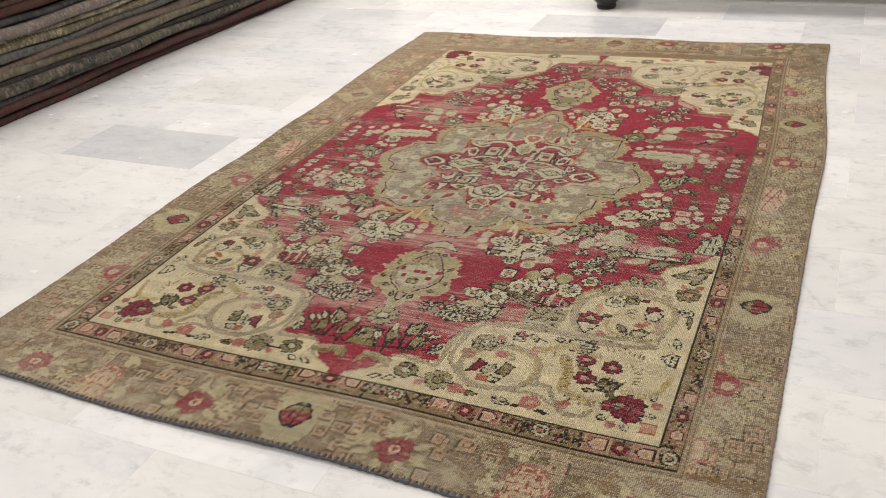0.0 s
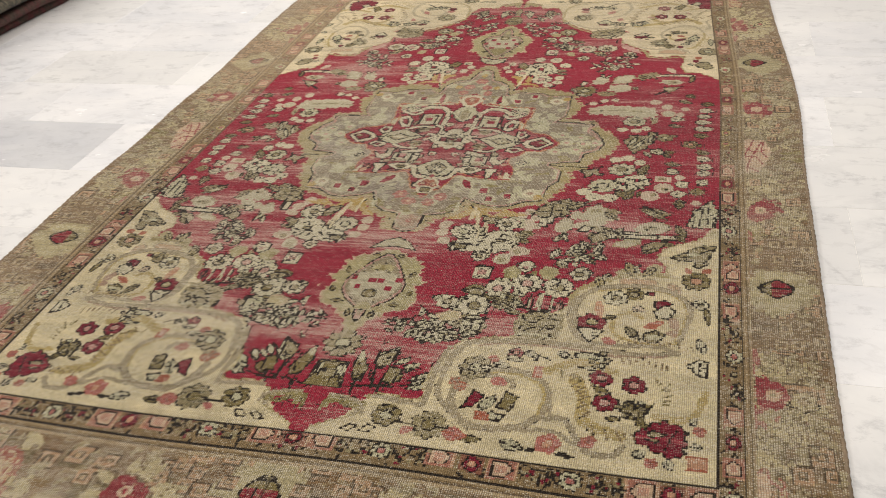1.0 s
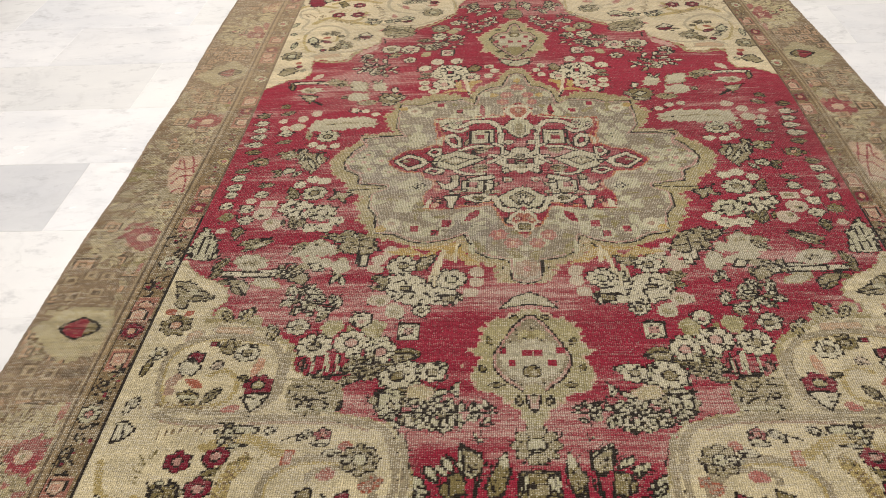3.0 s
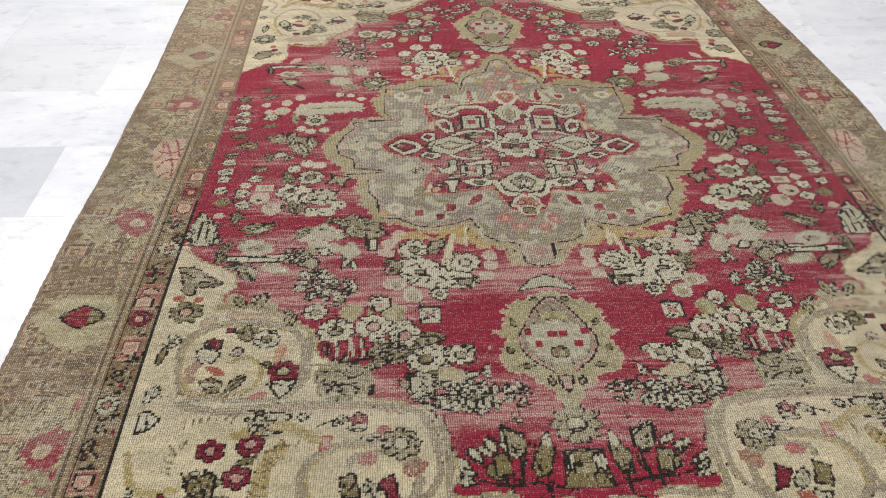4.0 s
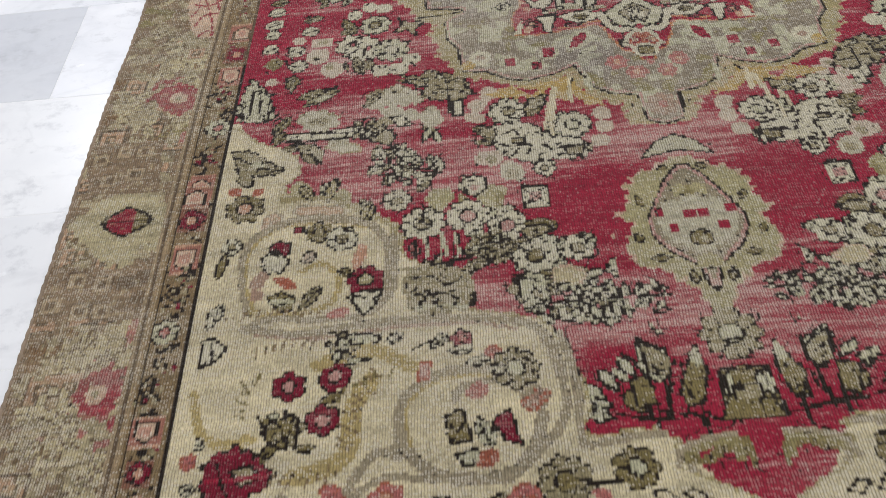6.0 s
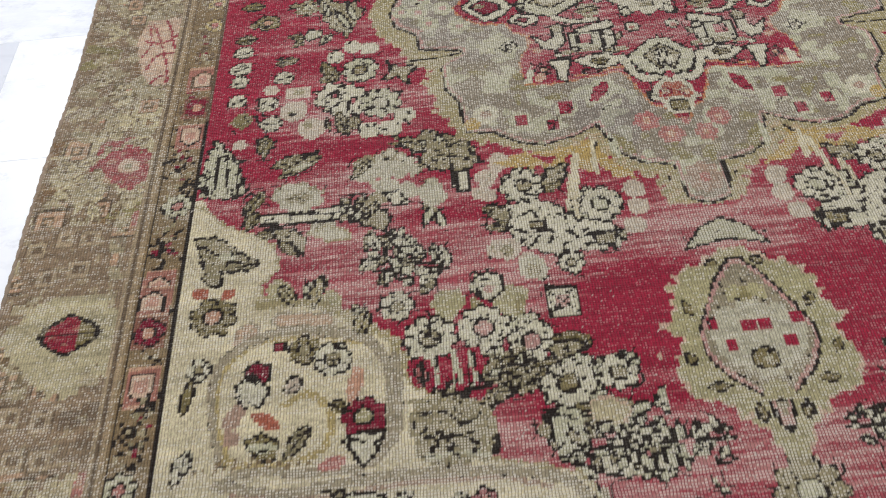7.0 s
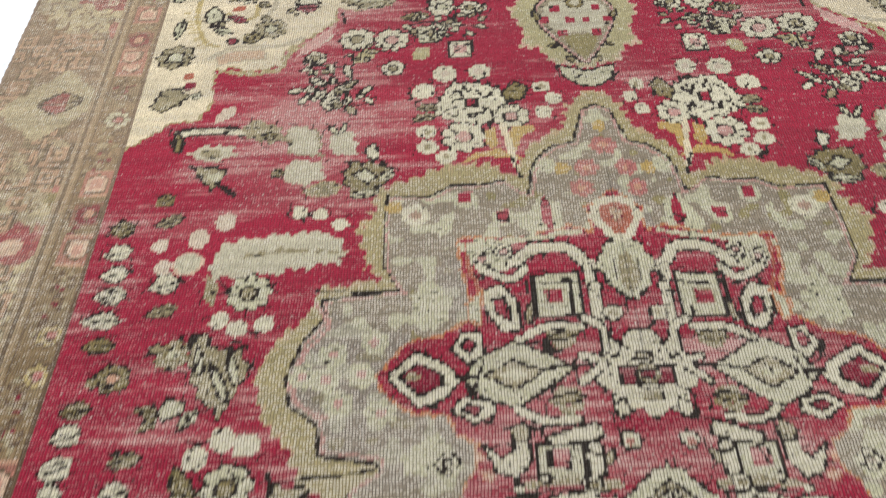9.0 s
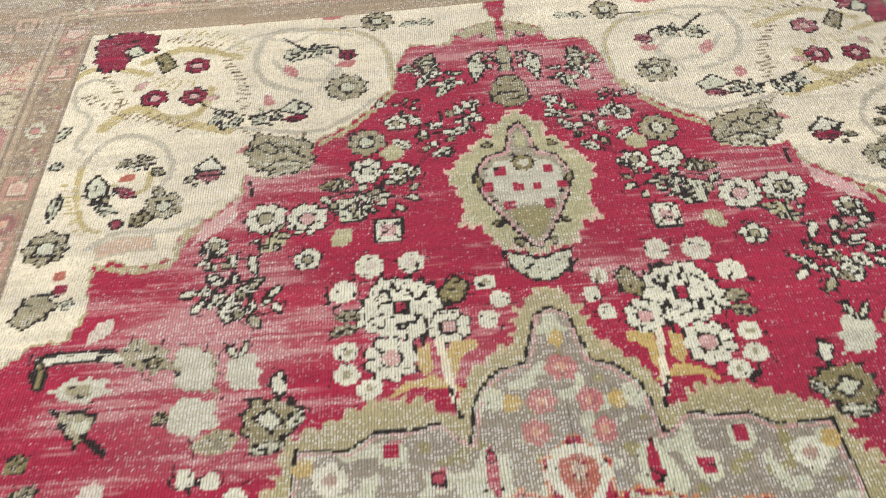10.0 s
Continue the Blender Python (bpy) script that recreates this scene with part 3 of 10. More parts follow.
leaf('f', 0.599, 0.684, l=0.037, wid=.018, ang=-55, col=WINE, out=INK)
bloom('f', 0.635, 0.745, r=0.021, col=PEACH, petals=5)
leaf('f', 0.594, 0.744, l=0.030, wid=.016, ang=-40, col=RUST)
leaf('f', 0.594, 0.783, l=0.039, wid=.024, ang=-5, col=PALE, out=INK)
leaf('f', 0.543, 0.775, l=0.035, wid=.016, ang=60, col=OLIVE, out=INK)
box('f', 0.583, 0.642, w=0.007, n=0.007, col=WINE)
bloom('f', 0.548, 0.694, r=0.011, col=PEACH, petals=5, out=INK)
leaf('f', 0.675, 0.486, l=0.039, wid=.026, ang=-60, col=KHAKI, out=INK)
leaf('f', 0.643, 0.510, l=0.043, wid=.020, ang=0, col=OLIVE, out=INK)
bloom('f', 0.666, 0.533, r=0.017, col=OLIVE, petals=5, out=INK)
bloom('f', 0.683, 0.661, r=0.014, col=PALE, mid=KHAKI, petals=4, out=INK)
leaf('f', 0.699, 0.697, l=0.045, wid=.013, ang=80, col=KHAKI, out=INK)
leaf('f', 0.687, 0.796, l=0.047, wid=.018, ang=70, col=PALE, out=INK)
leaf('f', 0.686, 0.856, l=0.036, wid=.034, ang=45, col=PALE, out=INK)
leaf('f', 0.681, 0.548, l=0.019, wid=.014, ang=140, col=RUST)
fill('f', [(0.679, 1.010), (0.646, 1.007), (0.616, 1.014), (0.590, 1.026), (0.579, 1.058), (0.583, 1.079), (0.614, 1.085), (0.646, 1.088), (0.664, 1.096), (0.672, 1.071), (0.682, 1.051)], WINE, out=WINE, zig=12)
fill('f', [(0.671, 1.052), (0.636, 1.044), (0.586, 1.057), (0.585, 1.067), (0.632, 1.069), (0.668, 1.072)], RED)
leaf('f', 0.680, 1.005, l=0.020, wid=.012, ang=110, col=PALE, out=INK)
leaf('f', 0.694, 1.060, l=0.027, wid=.015, ang=175, col=PALE, out=INK)
leaf('f', 0.654, 1.106, l=0.024, wid=.016, ang=250, col=PALE, out=INK)
leaf('f', 0.584, 1.101, l=0.026, wid=.014, ang=-45, col=PALE, out=INK)
leaf('f', 0.615, 1.109, l=0.022, wid=.018, ang=-80, col=PINK)
leaf('f', 0.681, 1.041, l=0.029, wid=.018, ang=140, col=PINK)
box('f', 0.684, 1.104, w=0.016, n=0.011, col=PEACH)
leaf('f', 0.602, 1.026, l=0.024, wid=.018, ang=30, col=OLIVE, out=INK)
fill('f', [(0.595, 0.984), (0.571, 0.969), (0.553, 0.987), (0.546, 0.971), (0.528, 0.983), (0.542, 1.009), (0.568, 1.002)], OLIVE, out=INK)
leaf('f', 0.550, 1.014, l=0.032, wid=.018, ang=-20, col=OLIVE, out=INK)
leaf('f', 0.470, 1.108, l=0.043, wid=.012, ang=5, col=PALE, out=INK)
leaf('f', 0.440, 1.091, l=0.035, wid=.030, ang=80, col=PINK)
line('f', [(0.454, 1.116), (0.408, 1.115)], INK, w=0.003)
leaf('f', 0.380, 1.108, l=0.039, wid=.026, ang=25, col=PALE, out=INK)
leaf('f', 0.310, 1.103, l=0.043, wid=.020, ang=5, col=OLIVE, out=INK)
leaf('f', 0.278, 1.095, l=0.033, wid=.036, ang=0, col=PINK)
bloom('f', 0.229, 1.083, r=0.027, col=KHAKI, mid=OLIVE, petals=8, out=INK)
line('f', [(0.210, 1.082), (0.163, 1.083)], INK, w=0.003)
bloom('f', 0.146, 1.069, r=0.024, col=OLIVE, mid=PALE, petals=6, out=INK)
leaf('f', 0.123, 1.109, l=0.033, wid=.022, ang=-40, col=CREAM, out=INK)
leaf('f', 0.092, 1.107, l=0.033, wid=.022, ang=-40, col=CREAM, out=INK)
leaf('f', 0.189, 1.108, l=0.023, wid=.016, ang=-30, col=PINK)
leaf('f', 0.356, 0.992, l=0.037, wid=.05, ang=90, col=OLIVE, out=INK)
leaf('f', 0.373, 0.994, l=0.032, wid=.04, ang=80, col=PALE, out=INK)
leaf('f', 0.328, 1.008, l=0.039, wid=.022, ang=-50, col=PALE, out=INK)
bloom('f', 0.288, 1.005, r=0.021, col=WINE, petals=6, out=INK)
leaf('f', 0.355, 1.037, l=0.030, wid=.018, ang=20, col=PALE, out=INK)
leaf('f', 0.316, 1.040, l=0.026, wid=.018, ang=0, col=RUST)
leaf('f', 0.360, 0.956, l=0.037, wid=.018, ang=30, col=PINK)
bloom('f', 0.281, 0.928, r=0.030, col=KHAKI, mid=PALE, petals=7, out=INK)
leaf('f', 0.255, 0.969, l=0.029, wid=.026, ang=0, col=PINK)
leaf('f', 0.399, 0.917, l=0.020, wid=.02, ang=80, col=PINK)
leaf('f', 0.185, 0.980, l=0.060, wid=.02, ang=-40, col=PALE, out=INK)
leaf('f', 0.156, 0.948, l=0.029, wid=.012, ang=-50, col=PALE, out=INK)
fill('f', [(0.118, 0.886), (0.098, 0.900), (0.082, 0.907), (0.083, 0.942), (0.097, 0.955), (0.119, 0.928)], PALE, out=INK)
fill('f', [(0.145, 0.966), (0.118, 0.951), (0.114, 0.985), (0.128, 0.995), (0.143, 0.983)], OLIVE, out=INK)
fill('f', [(0.053, 0.915), (0.047, 0.956), (0.056, 0.984), (0.070, 0.993), (0.074, 0.966)], OLIVE, out=INK)
fill('f', [(0.028, 0.946), (0.006, 0.942), (-0.016, 0.938), (-0.032, 0.962), (-0.021, 1.016), (0.025, 1.018), (0.035, 1.007)], OLIVE, out=INK)
leaf('f', 0.025, 0.975, l=0.035, wid=.012, ang=100, col=PALE, out=INK)
line('f', [(0.129, 1.000), (0.095, 0.997), (0.080, 0.954)], INK, w=0.003)
line('f', [(0.054, 1.000), (0.060, 1.031)], INK, w=0.003)
bloom('f', 0.001, 0.893, r=0.032, col=KHAKI, mid=PALE, petals=9, out=INK)
leaf('f', 0.094, 0.806, l=0.036, wid=.022, ang=-20, col=PALE, out=INK)
leaf('f', 0.070, 0.827, l=0.036, wid=.022, ang=-20, col=PALE, out=INK)
leaf('f', 0.079, 0.861, l=0.038, wid=.014, ang=-50, col=PALE, out=INK)
bloom('f', 0.184, 0.731, r=0.022, col=PALE, mid=OLIVE, petals=6, out=INK)
bloom('f', 0.240, 0.739, r=0.029, col=PALE, mid=OLIVE, petals=8, out=INK)
bloom('f', 0.246, 0.795, r=0.028, col=KHAKI, mid=PALE, petals=7, out=INK)
leaf('f', 0.198, 0.782, l=0.059, wid=.036, ang=10, col=KHAKI)
bloom('f', 0.199, 0.836, r=0.022, col=PALE, mid=KHAKI, petals=6, out=INK)
bloom('f', 0.151, 0.853, r=0.016, col=PALE, petals=5, out=INK)
leaf('f', 0.144, 0.813, l=0.035, wid=.026, ang=80, col=PALE, out=INK)
leaf('f', 0.169, 0.798, l=0.035, wid=.026, ang=80, col=PALE, out=INK)
leaf('f', 0.122, 0.772, l=0.032, wid=.022, ang=-20, col=PALE, out=INK)
leaf('f', 0.095, 0.813, l=0.032, wid=.022, ang=-20, col=PALE, out=INK)
leaf('f', 0.088, 0.830, l=0.033, wid=.022, ang=10, col=PALE, out=INK)
leaf('f', 0.076, 0.869, l=0.039, wid=.016, ang=-40, col=PALE, out=INK)
box('f', 0.222, 0.618, w=0.021, n=0.022, col=PALE, out=INK, mid=PINK)
bloom('f', 0.391, 0.652, r=0.029, col=PALE, mid=OLIVE, petals=8, out=INK)
bloom('f', 0.325, 0.647, r=0.029, col=PALE, mid=PINK, petals=9, out=INK)
bloom('f', 0.269, 0.665, r=0.026, col=PALE, mid=PINK, petals=7, out=INK)
leaf('f', 0.226, 0.684, l=0.049, wid=.022, ang=0, col=OLIVE, out=INK)
leaf('f', 0.299, 0.710, l=0.045, wid=.03, ang=10, col=OLIVE, out=INK)
leaf('f', 0.266, 0.708, l=0.045, wid=.03, ang=10, col=OLIVE, out=INK)
line('f', [(0.384, 0.682), (0.386, 0.729)], INK, w=0.004)
line('f', [(0.362, 0.680), (0.362, 0.731)], PALE, w=0.005)
line('f', [(0.339, 0.682), (0.340, 0.733)], PALE, w=0.005)
leaf('f', 0.404, 0.713, l=0.033, wid=.018, ang=90, col=PINK, out=INK)
leaf('f', 0.477, 0.613, l=0.037, wid=.020, ang=100, col=PALE, out=INK)
bloom('f', 0.431, 0.597, r=0.021, col=PALE, mid=KHAKI, petals=4, out=INK)
leaf('f', 0.366, 0.599, l=0.035, wid=.034, ang=90, col=KHAKI)
leaf('f', 0.280, 0.614, l=0.035, wid=.034, ang=90, col=KHAKI)
bloom('f', 0.313, 0.584, r=0.020, col=PALE, petals=4, out=INK)
leaf('f', 0.538, 0.585, l=0.032, wid=.02, ang=100, col=KHAKI, out=INK)
leaf('f', 0.466, 0.528, l=0.029, wid=.018, ang=160, col=KHAKI, out=INK)
leaf('f', 0.446, 0.553, l=0.029, wid=.018, ang=160, col=KHAKI, out=INK)
leaf('f', 0.409, 0.551, l=0.029, wid=.018, ang=160, col=KHAKI, out=INK)
leaf('f', 0.389, 0.570, l=0.029, wid=.018, ang=160, col=KHAKI, out=INK)
leaf('f', 0.463, 0.494, l=0.031, wid=.016, ang=110, col=PALE, out=INK)
leaf('f', 0.433, 0.504, l=0.031, wid=.016, ang=110, col=PALE, out=INK)
leaf('f', 0.404, 0.513, l=0.031, wid=.016, ang=110, col=PALE, out=INK)
leaf('f', 0.371, 0.522, l=0.032, wid=.022, ang=70, col=PALE, out=INK)
leaf('f', 0.364, 0.551, l=0.032, wid=.022, ang=70, col=PALE, out=INK)
line('f', [(0.446, 0.542), (0.405, 0.541), (0.364, 0.546)], INK, w=0.003)
leaf('f', 0.420, 0.422, l=0.031, wid=.016, ang=-50, col=PALE, out=INK)
leaf('f', 0.454, 0.442, l=0.034, wid=.02, ang=80, col=OLIVE, out=INK)
leaf('f', 0.476, 0.439, l=0.034, wid=.02, ang=80, col=OLIVE, out=INK)
leaf('f', 0.377, 0.433, l=0.051, wid=.036, ang=80, col=WORN, out=None)
leaf('f', 0.377, 0.457, l=0.031, wid=.016, ang=-70, col=PALE, out=INK)
line('f', [(0.611, 0.441), (0.558, 0.441), (0.506, 0.439), (0.472, 0.436)], INK, w=0.007)
line('f', [(0.611, 0.435), (0.559, 0.435), (0.507, 0.433)], PALE, w=0.005)
leaf('f', 0.569, 0.403, l=0.062, wid=.032, ang=5, col=KHAKI, out=CREAM)
leaf('f', 0.523, 0.464, l=0.054, wid=.03, ang=-20, col=KHAKI, out=CREAM)
leaf('f', 0.578, 0.475, l=0.045, wid=.024, ang=-50, col=KHAKI, out=INK)
leaf('f', 0.620, 0.433, l=0.027, wid=.018, ang=100, col=KHAKI, out=INK)
leaf('f', 0.582, 0.343, l=0.040, wid=.022, ang=30, col=PALE, out=INK)
leaf('f', 0.564, 0.331, l=0.040, wid=.022, ang=30, col=PALE, out=INK)
line('f', [(0.564, 0.338), (0.533, 0.311)], INK, w=0.005)
fill('f', [(0.482, 0.349), (0.446, 0.341), (0.405, 0.353), (0.410, 0.381), (0.437, 0.372), (0.473, 0.370)], KHAKI)
leaf('f', 0.423, 0.357, l=0.043, wid=.03, ang=90, col=WORN)
fill('f', [(0.689, 0.280), (0.672, 0.268), (0.649, 0.313), (0.645, 0.347), (0.669, 0.383), (0.696, 0.386), (0.704, 0.353), (0.688, 0.335)], PALE, out=INK, zig=10)
line('f', [(0.684, 0.288), (0.683, 0.336), (0.693, 0.374)], INK, w=0.004)
line('f', [(0.669, 0.297), (0.667, 0.338), (0.674, 0.376)], INK, w=0.004)
disc('f', 0.658, 0.280, r=0.011, col=PINK)
fill('f', [(0.377, 0.302), (0.346, 0.313), (0.311, 0.345), (0.308, 0.366), (0.348, 0.373), (0.379, 0.363), (0.387, 0.335)], KHAKI, out=INK, zig=6)
line('f', [(0.364, 0.311), (0.370, 0.364)], INK, w=0.004)
line('f', [(0.346, 0.320), (0.350, 0.367)], INK, w=0.004)
line('f', [(0.383, 0.340), (0.312, 0.355)], INK, w=0.004)
leaf('f', 0.414, 0.314, l=0.055, wid=.014, ang=-20, col=KHAKI, out=INK)
leaf('f', 0.333, 0.391, l=0.038, wid=.020, ang=85, col=WORN, out=INK)
disc('f', 0.463, 0.276, r=0.011, col=PEACHC)
disc('f', 0.435, 0.270, r=0.011, col=PEACHC)
disc('f', 0.281, 0.367, r=0.010, col=PEACHC)
disc('f', 0.306, 0.398, r=0.010, col=PEACHC)
disc('f', 0.307, 0.423, r=0.010, col=PEACHC)
bloom('f', 0.253, 0.418, r=0.033, col=PALE, mid=KHAKI, petals=8, out=INK)
bloom('f', 0.158, 0.465, r=0.033, col=PALE, mid=KHAKI, petals=9, out=INK)
fill('f', [(0.264, 0.472), (0.233, 0.457), (0.195, 0.456), (0.180, 0.505), (0.201, 0.537), (0.241, 0.538), (0.263, 0.507)], PALE, out=INK, zig=8)
box('f', 0.235, 0.501, w=0.015, n=0.010, col=OLIVE, out=INK)
leaf('f', 0.190, 0.414, l=0.052, wid=.036, ang=70, col=OLIVE, out=INK)
leaf('f', 0.285, 0.467, l=0.046, wid=.022, ang=0, col=OLIVE, out=INK)
leaf('f', 0.283, 0.499, l=0.046, wid=.022, ang=0, col=OLIVE, out=INK)
leaf('f', 0.154, 0.520, l=0.045, wid=.034, ang=-40, col=OLIVE, out=INK)
leaf('f', 0.290, 0.532, l=0.034, wid=.028, ang=60, col=WORN, out=INK)
disc('f', 0.255, 0.555, r=0.015, col=WORN)
bloom('f', 0.203, 0.559, r=0.016, col=PALE, petals=5, out=INK)
disc('f', 0.098, 0.438, r=0.011, col=WORN)
disc('f', 0.101, 0.474, r=0.011, col=WORN)
disc('f', 0.111, 0.508, r=0.011, col=WORN)
line('f', [(0.189, 0.493), (0.179, 0.434), (0.165, 0.391)], CREAM, w=0.008)
fill('f', [(0.176, 0.409), (0.166, 0.365), (0.140, 0.335), (0.126, 0.357), (0.147, 0.387), (0.160, 0.414)], YELLOW)
fill('f', [(0.466, -0.009), (0.458, 0.029), (0.426, 0.057), (0.412, 0.084), (0.409, 0.123), (0.380, 0.128), (0.363, 0.128), (0.378, 0.169), (0.390, 0.189), (0.360, 0.223), (0.339, 0.249), (0.341, 0.281), (0.335, 0.322), (0.279, 0.322), (0.236, 0.342), (0.206, 0.348), (0.168, 0.335), (0.137, 0.325), (0.126, 0.343), (-0.037, 0.342), (-0.103, -0.005)], FRINGE, out=FRINGEO, zig=14)
fill('f', [(0.342, 0.235), (0.346, 0.327), (0.274, 0.333), (0.240, 0.351), (0.206, 0.364), (0.169, 0.351), (0.134, 0.322), (0.139, 0.355), (0.107, 0.405), (0.063, 0.426), (0.057, 0.462), (0.034, 0.491), (-0.003, 0.511), (-0.091, 0.367), (-0.035, 0.216)], FRINGE, out=FRINGEO, zig=12)
fill('f', [(0.442, -0.009), (0.425, 0.030), (0.391, 0.059), (0.382, 0.084), (0.354, 0.104), (0.307, 0.109), (0.324, 0.128), (0.347, 0.157), (0.356, 0.185), (0.341, 0.216), (0.329, 0.245), (0.327, 0.305), (0.276, 0.303), (0.267, 0.294), (0.248, 0.322), (0.205, 0.334), (0.168, 0.319), (0.136, 0.305), (0.123, 0.322), (-0.041, 0.321), (-0.103, -0.005)], GREY, out=PINKL)
fill('f', [(0.322, 0.246), (0.322, 0.300), (0.267, 0.303), (0.237, 0.322), (0.203, 0.333), (0.166, 0.325), (0.120, 0.289), (0.122, 0.331), (0.085, 0.380), (0.046, 0.401), (0.039, 0.437), (0.021, 0.470), (-0.002, 0.486), (-0.091, 0.367), (-0.038, 0.201), (0.242, 0.158)], GREY, out=PINKL)
line('f', [(0.328, 0.237), (0.329, 0.306), (0.268, 0.309), (0.238, 0.330), (0.203, 0.341), (0.167, 0.333), (0.126, 0.298)], INK, w=0.003)
line('f', [(0.122, 0.299), (0.125, 0.337), (0.091, 0.386), (0.051, 0.408), (0.045, 0.441), (0.027, 0.476), (0.002, 0.493)], INK, w=0.003)
line('f', [(0.371, 0.169), (0.340, 0.223), (0.334, 0.249), (0.331, 0.310), (0.280, 0.309)], INK, w=0.003)
disc('f', 0.235, 0.288, r=0.016, col=PALE)
disc('f', 0.189, 0.302, r=0.016, col=PALE)
disc('f', 0.235, 0.288, r=0.008, col=RED)
disc('f', 0.189, 0.302, r=0.008, col=RED)
leaf('f', 0.101, 0.274, l=0.052, wid=.018, ang=15, col=PALE)
bloom('f', 0.062, 0.302, r=0.021, col=PINK, mid=PEACH, petals=7)
bloom('f', 0.081, 0.273, r=0.021, col=PINK, mid=PEACH, petals=7)
bloom('f', 0.019, 0.337, r=0.019, col=PINK, mid=PEACH, petals=7)
bloom('f', 0.003, 0.414, r=0.019, col=PINK, mid=GREY, petals=8)
leaf('f', 0.001, 0.451, l=0.048, wid=.04, ang=0, col=PINKG)
fill('f', [(0.308, -0.003), (0.295, 0.026), (0.282, 0.046), (0.247, 0.056), (0.233, 0.069), (0.217, 0.080), (0.204, 0.088), (0.203, 0.111), (0.199, 0.132), (0.197, 0.144), (0.216, 0.146), (0.222, 0.169), (0.224, 0.216), (0.185, 0.213), (0.145, 0.214), (0.128, 0.210), (0.101, 0.195), (0.075, 0.191), (0.066, 0.217), (0.055, 0.242), (0.043, 0.271), (0.028, 0.293), (0.016, 0.314), (0.007, 0.335), (-0.051, 0.335), (-0.120, -0.015)], RED, out=GOLDO, zig=3)
fill('f', [(0.008, 0.228), (0.025, 0.243), (0.032, 0.261), (0.027, 0.280), (0.011, 0.288), (-0.060, 0.288), (-0.072, 0.228)], LOOP)
fill('f', [(0.010, 0.238), (0.021, 0.249), (0.025, 0.263), (0.021, 0.275), (0.011, 0.278), (0.005, 0.245)], RUST)
disc('f', 0.007, 0.293, r=0.014, col=LOOP)
box('f', 0.005, 0.281, w=0.006, n=0.011, col=OLIVE, out=INK)
leaf('f', 0.308, 0.282, l=0.026, wid=.02, ang=0, col=OLIVEG)
leaf('f', 0.650, 0.270, l=0.031, wid=.02, ang=80, col=OLIVE, out=INK)
disc('f', 0.477, 0.275, r=0.012, col=PEACHC)
disc('f', 0.451, 0.275, r=0.012, col=PEACHC)
disc('f', 0.462, 0.275, r=0.012, col=PEACHC)
fill('f', [(0.026, 0.552), (0.061, 0.586), (0.088, 0.625), (0.102, 0.664), (0.107, 0.711), (0.091, 0.758), (0.057, 0.796), (0.024, 0.832), (0.006, 0.866), (-0.033, 0.869), (-0.119, 0.570)], FRINGE, out=FRINGEO, zig=20)
fill('f', [(0.003, 0.555), (0.030, 0.590), (0.058, 0.628), (0.075, 0.676), (0.075, 0.714), (0.052, 0.744), (0.026, 0.756), (0.017, 0.791), (0.003, 0.818), (-0.046, 0.822), (-0.119, 0.570)], GREY, out=PINK)
fill('f', [(0.014, 0.623), (0.041, 0.640), (0.058, 0.668), (0.055, 0.707), (0.028, 0.733), (-0.006, 0.739), (-0.069, 0.746), (-0.100, 0.636)], WORN)
line('f', [(0.011, 0.560), (0.037, 0.591), (0.065, 0.628), (0.081, 0.676), (0.082, 0.718), (0.055, 0.751), (0.034, 0.762), (0.023, 0.795), (0.008, 0.824)], INK, w=0.003)
box('f', 0.055, 0.669, w=0.007, n=0.008, col=RED)
box('f', 0.014, 0.677, w=0.007, n=0.008, col=RED)
box('f', 0.036, 0.704, w=0.007, n=0.008, col=RED)
box('f', 0.026, 0.650, w=0.007, n=0.008, col=RED)
leaf('f', 0.011, 0.779, l=0.049, wid=.03, ang=90, col=KHAKI)
leaf('f', 0.051, 0.753, l=0.024, wid=.014, ang=60, col=OLIVE, out=INK)
leaf('f', 0.027, 0.574, l=0.035, wid=.016, ang=40, col=OLIVE, out=INK)
disc('f', 0.001, 0.727, r=0.016, col=OLIVE, out=INK)
disc('f', 0.001, 0.725, r=0.006, col=WORN)
fill('f', [(-0.006, 0.494), (0.027, 0.518), (0.049, 0.546), (0.025, 0.547), (-0.006, 0.542), (-0.025, 0.536), (-0.034, 0.497)], KHAKI, out=INK)
fill('f', [(-0.004, 0.496), (0.023, 0.519), (0.035, 0.535), (-0.007, 0.528), (-0.028, 0.525), (-0.034, 0.499)], PALE)
bloom('f', 0.003, 0.893, r=0.035, col=KHAKI, mid=PALE, petals=9, out=INK)
hexa('g', 0.728, 0.169, r=0.021, col=PEACHC, out=RUST)
hexa('g', 0.730, 0.300, r=0.021, col=PEACHC, out=RUST)
hexa('g', 0.736, 0.581, r=0.021, col=PEACHC, out=RUST)
hexa('g', 0.736, 0.729, r=0.021, col=PEACHC, out=RUST)
redsq('g', 0.728, 0.235, r=0.020)
redsq('g', 0.738, 0.650, r=0.020)
vine('g', 0.742, 0.348, r=0.019)
vine('g', 0.739, 0.389, r=0.019)
vine('g', 0.742, 0.513, r=0.019)
ros('g', 0.730, 0.439, r=0.020)
hexa('g', 0.741, 0.603, r=0.017, col=PEACHC, out=RUST)
vine('g', 0.731, 0.757, r=0.016)
vine('g', 0.737, 0.779, r=0.016)
vine('g', 0.739, 0.810, r=0.016)
ros('g', 0.742, 0.860, r=0.018)
vine('g', 0.745, 0.946, r=0.017)
vine('g', 0.746, 0.975, r=0.017)
hexa('g', 0.740, 1.014, r=0.017, col=PEACHC, out=RUST)
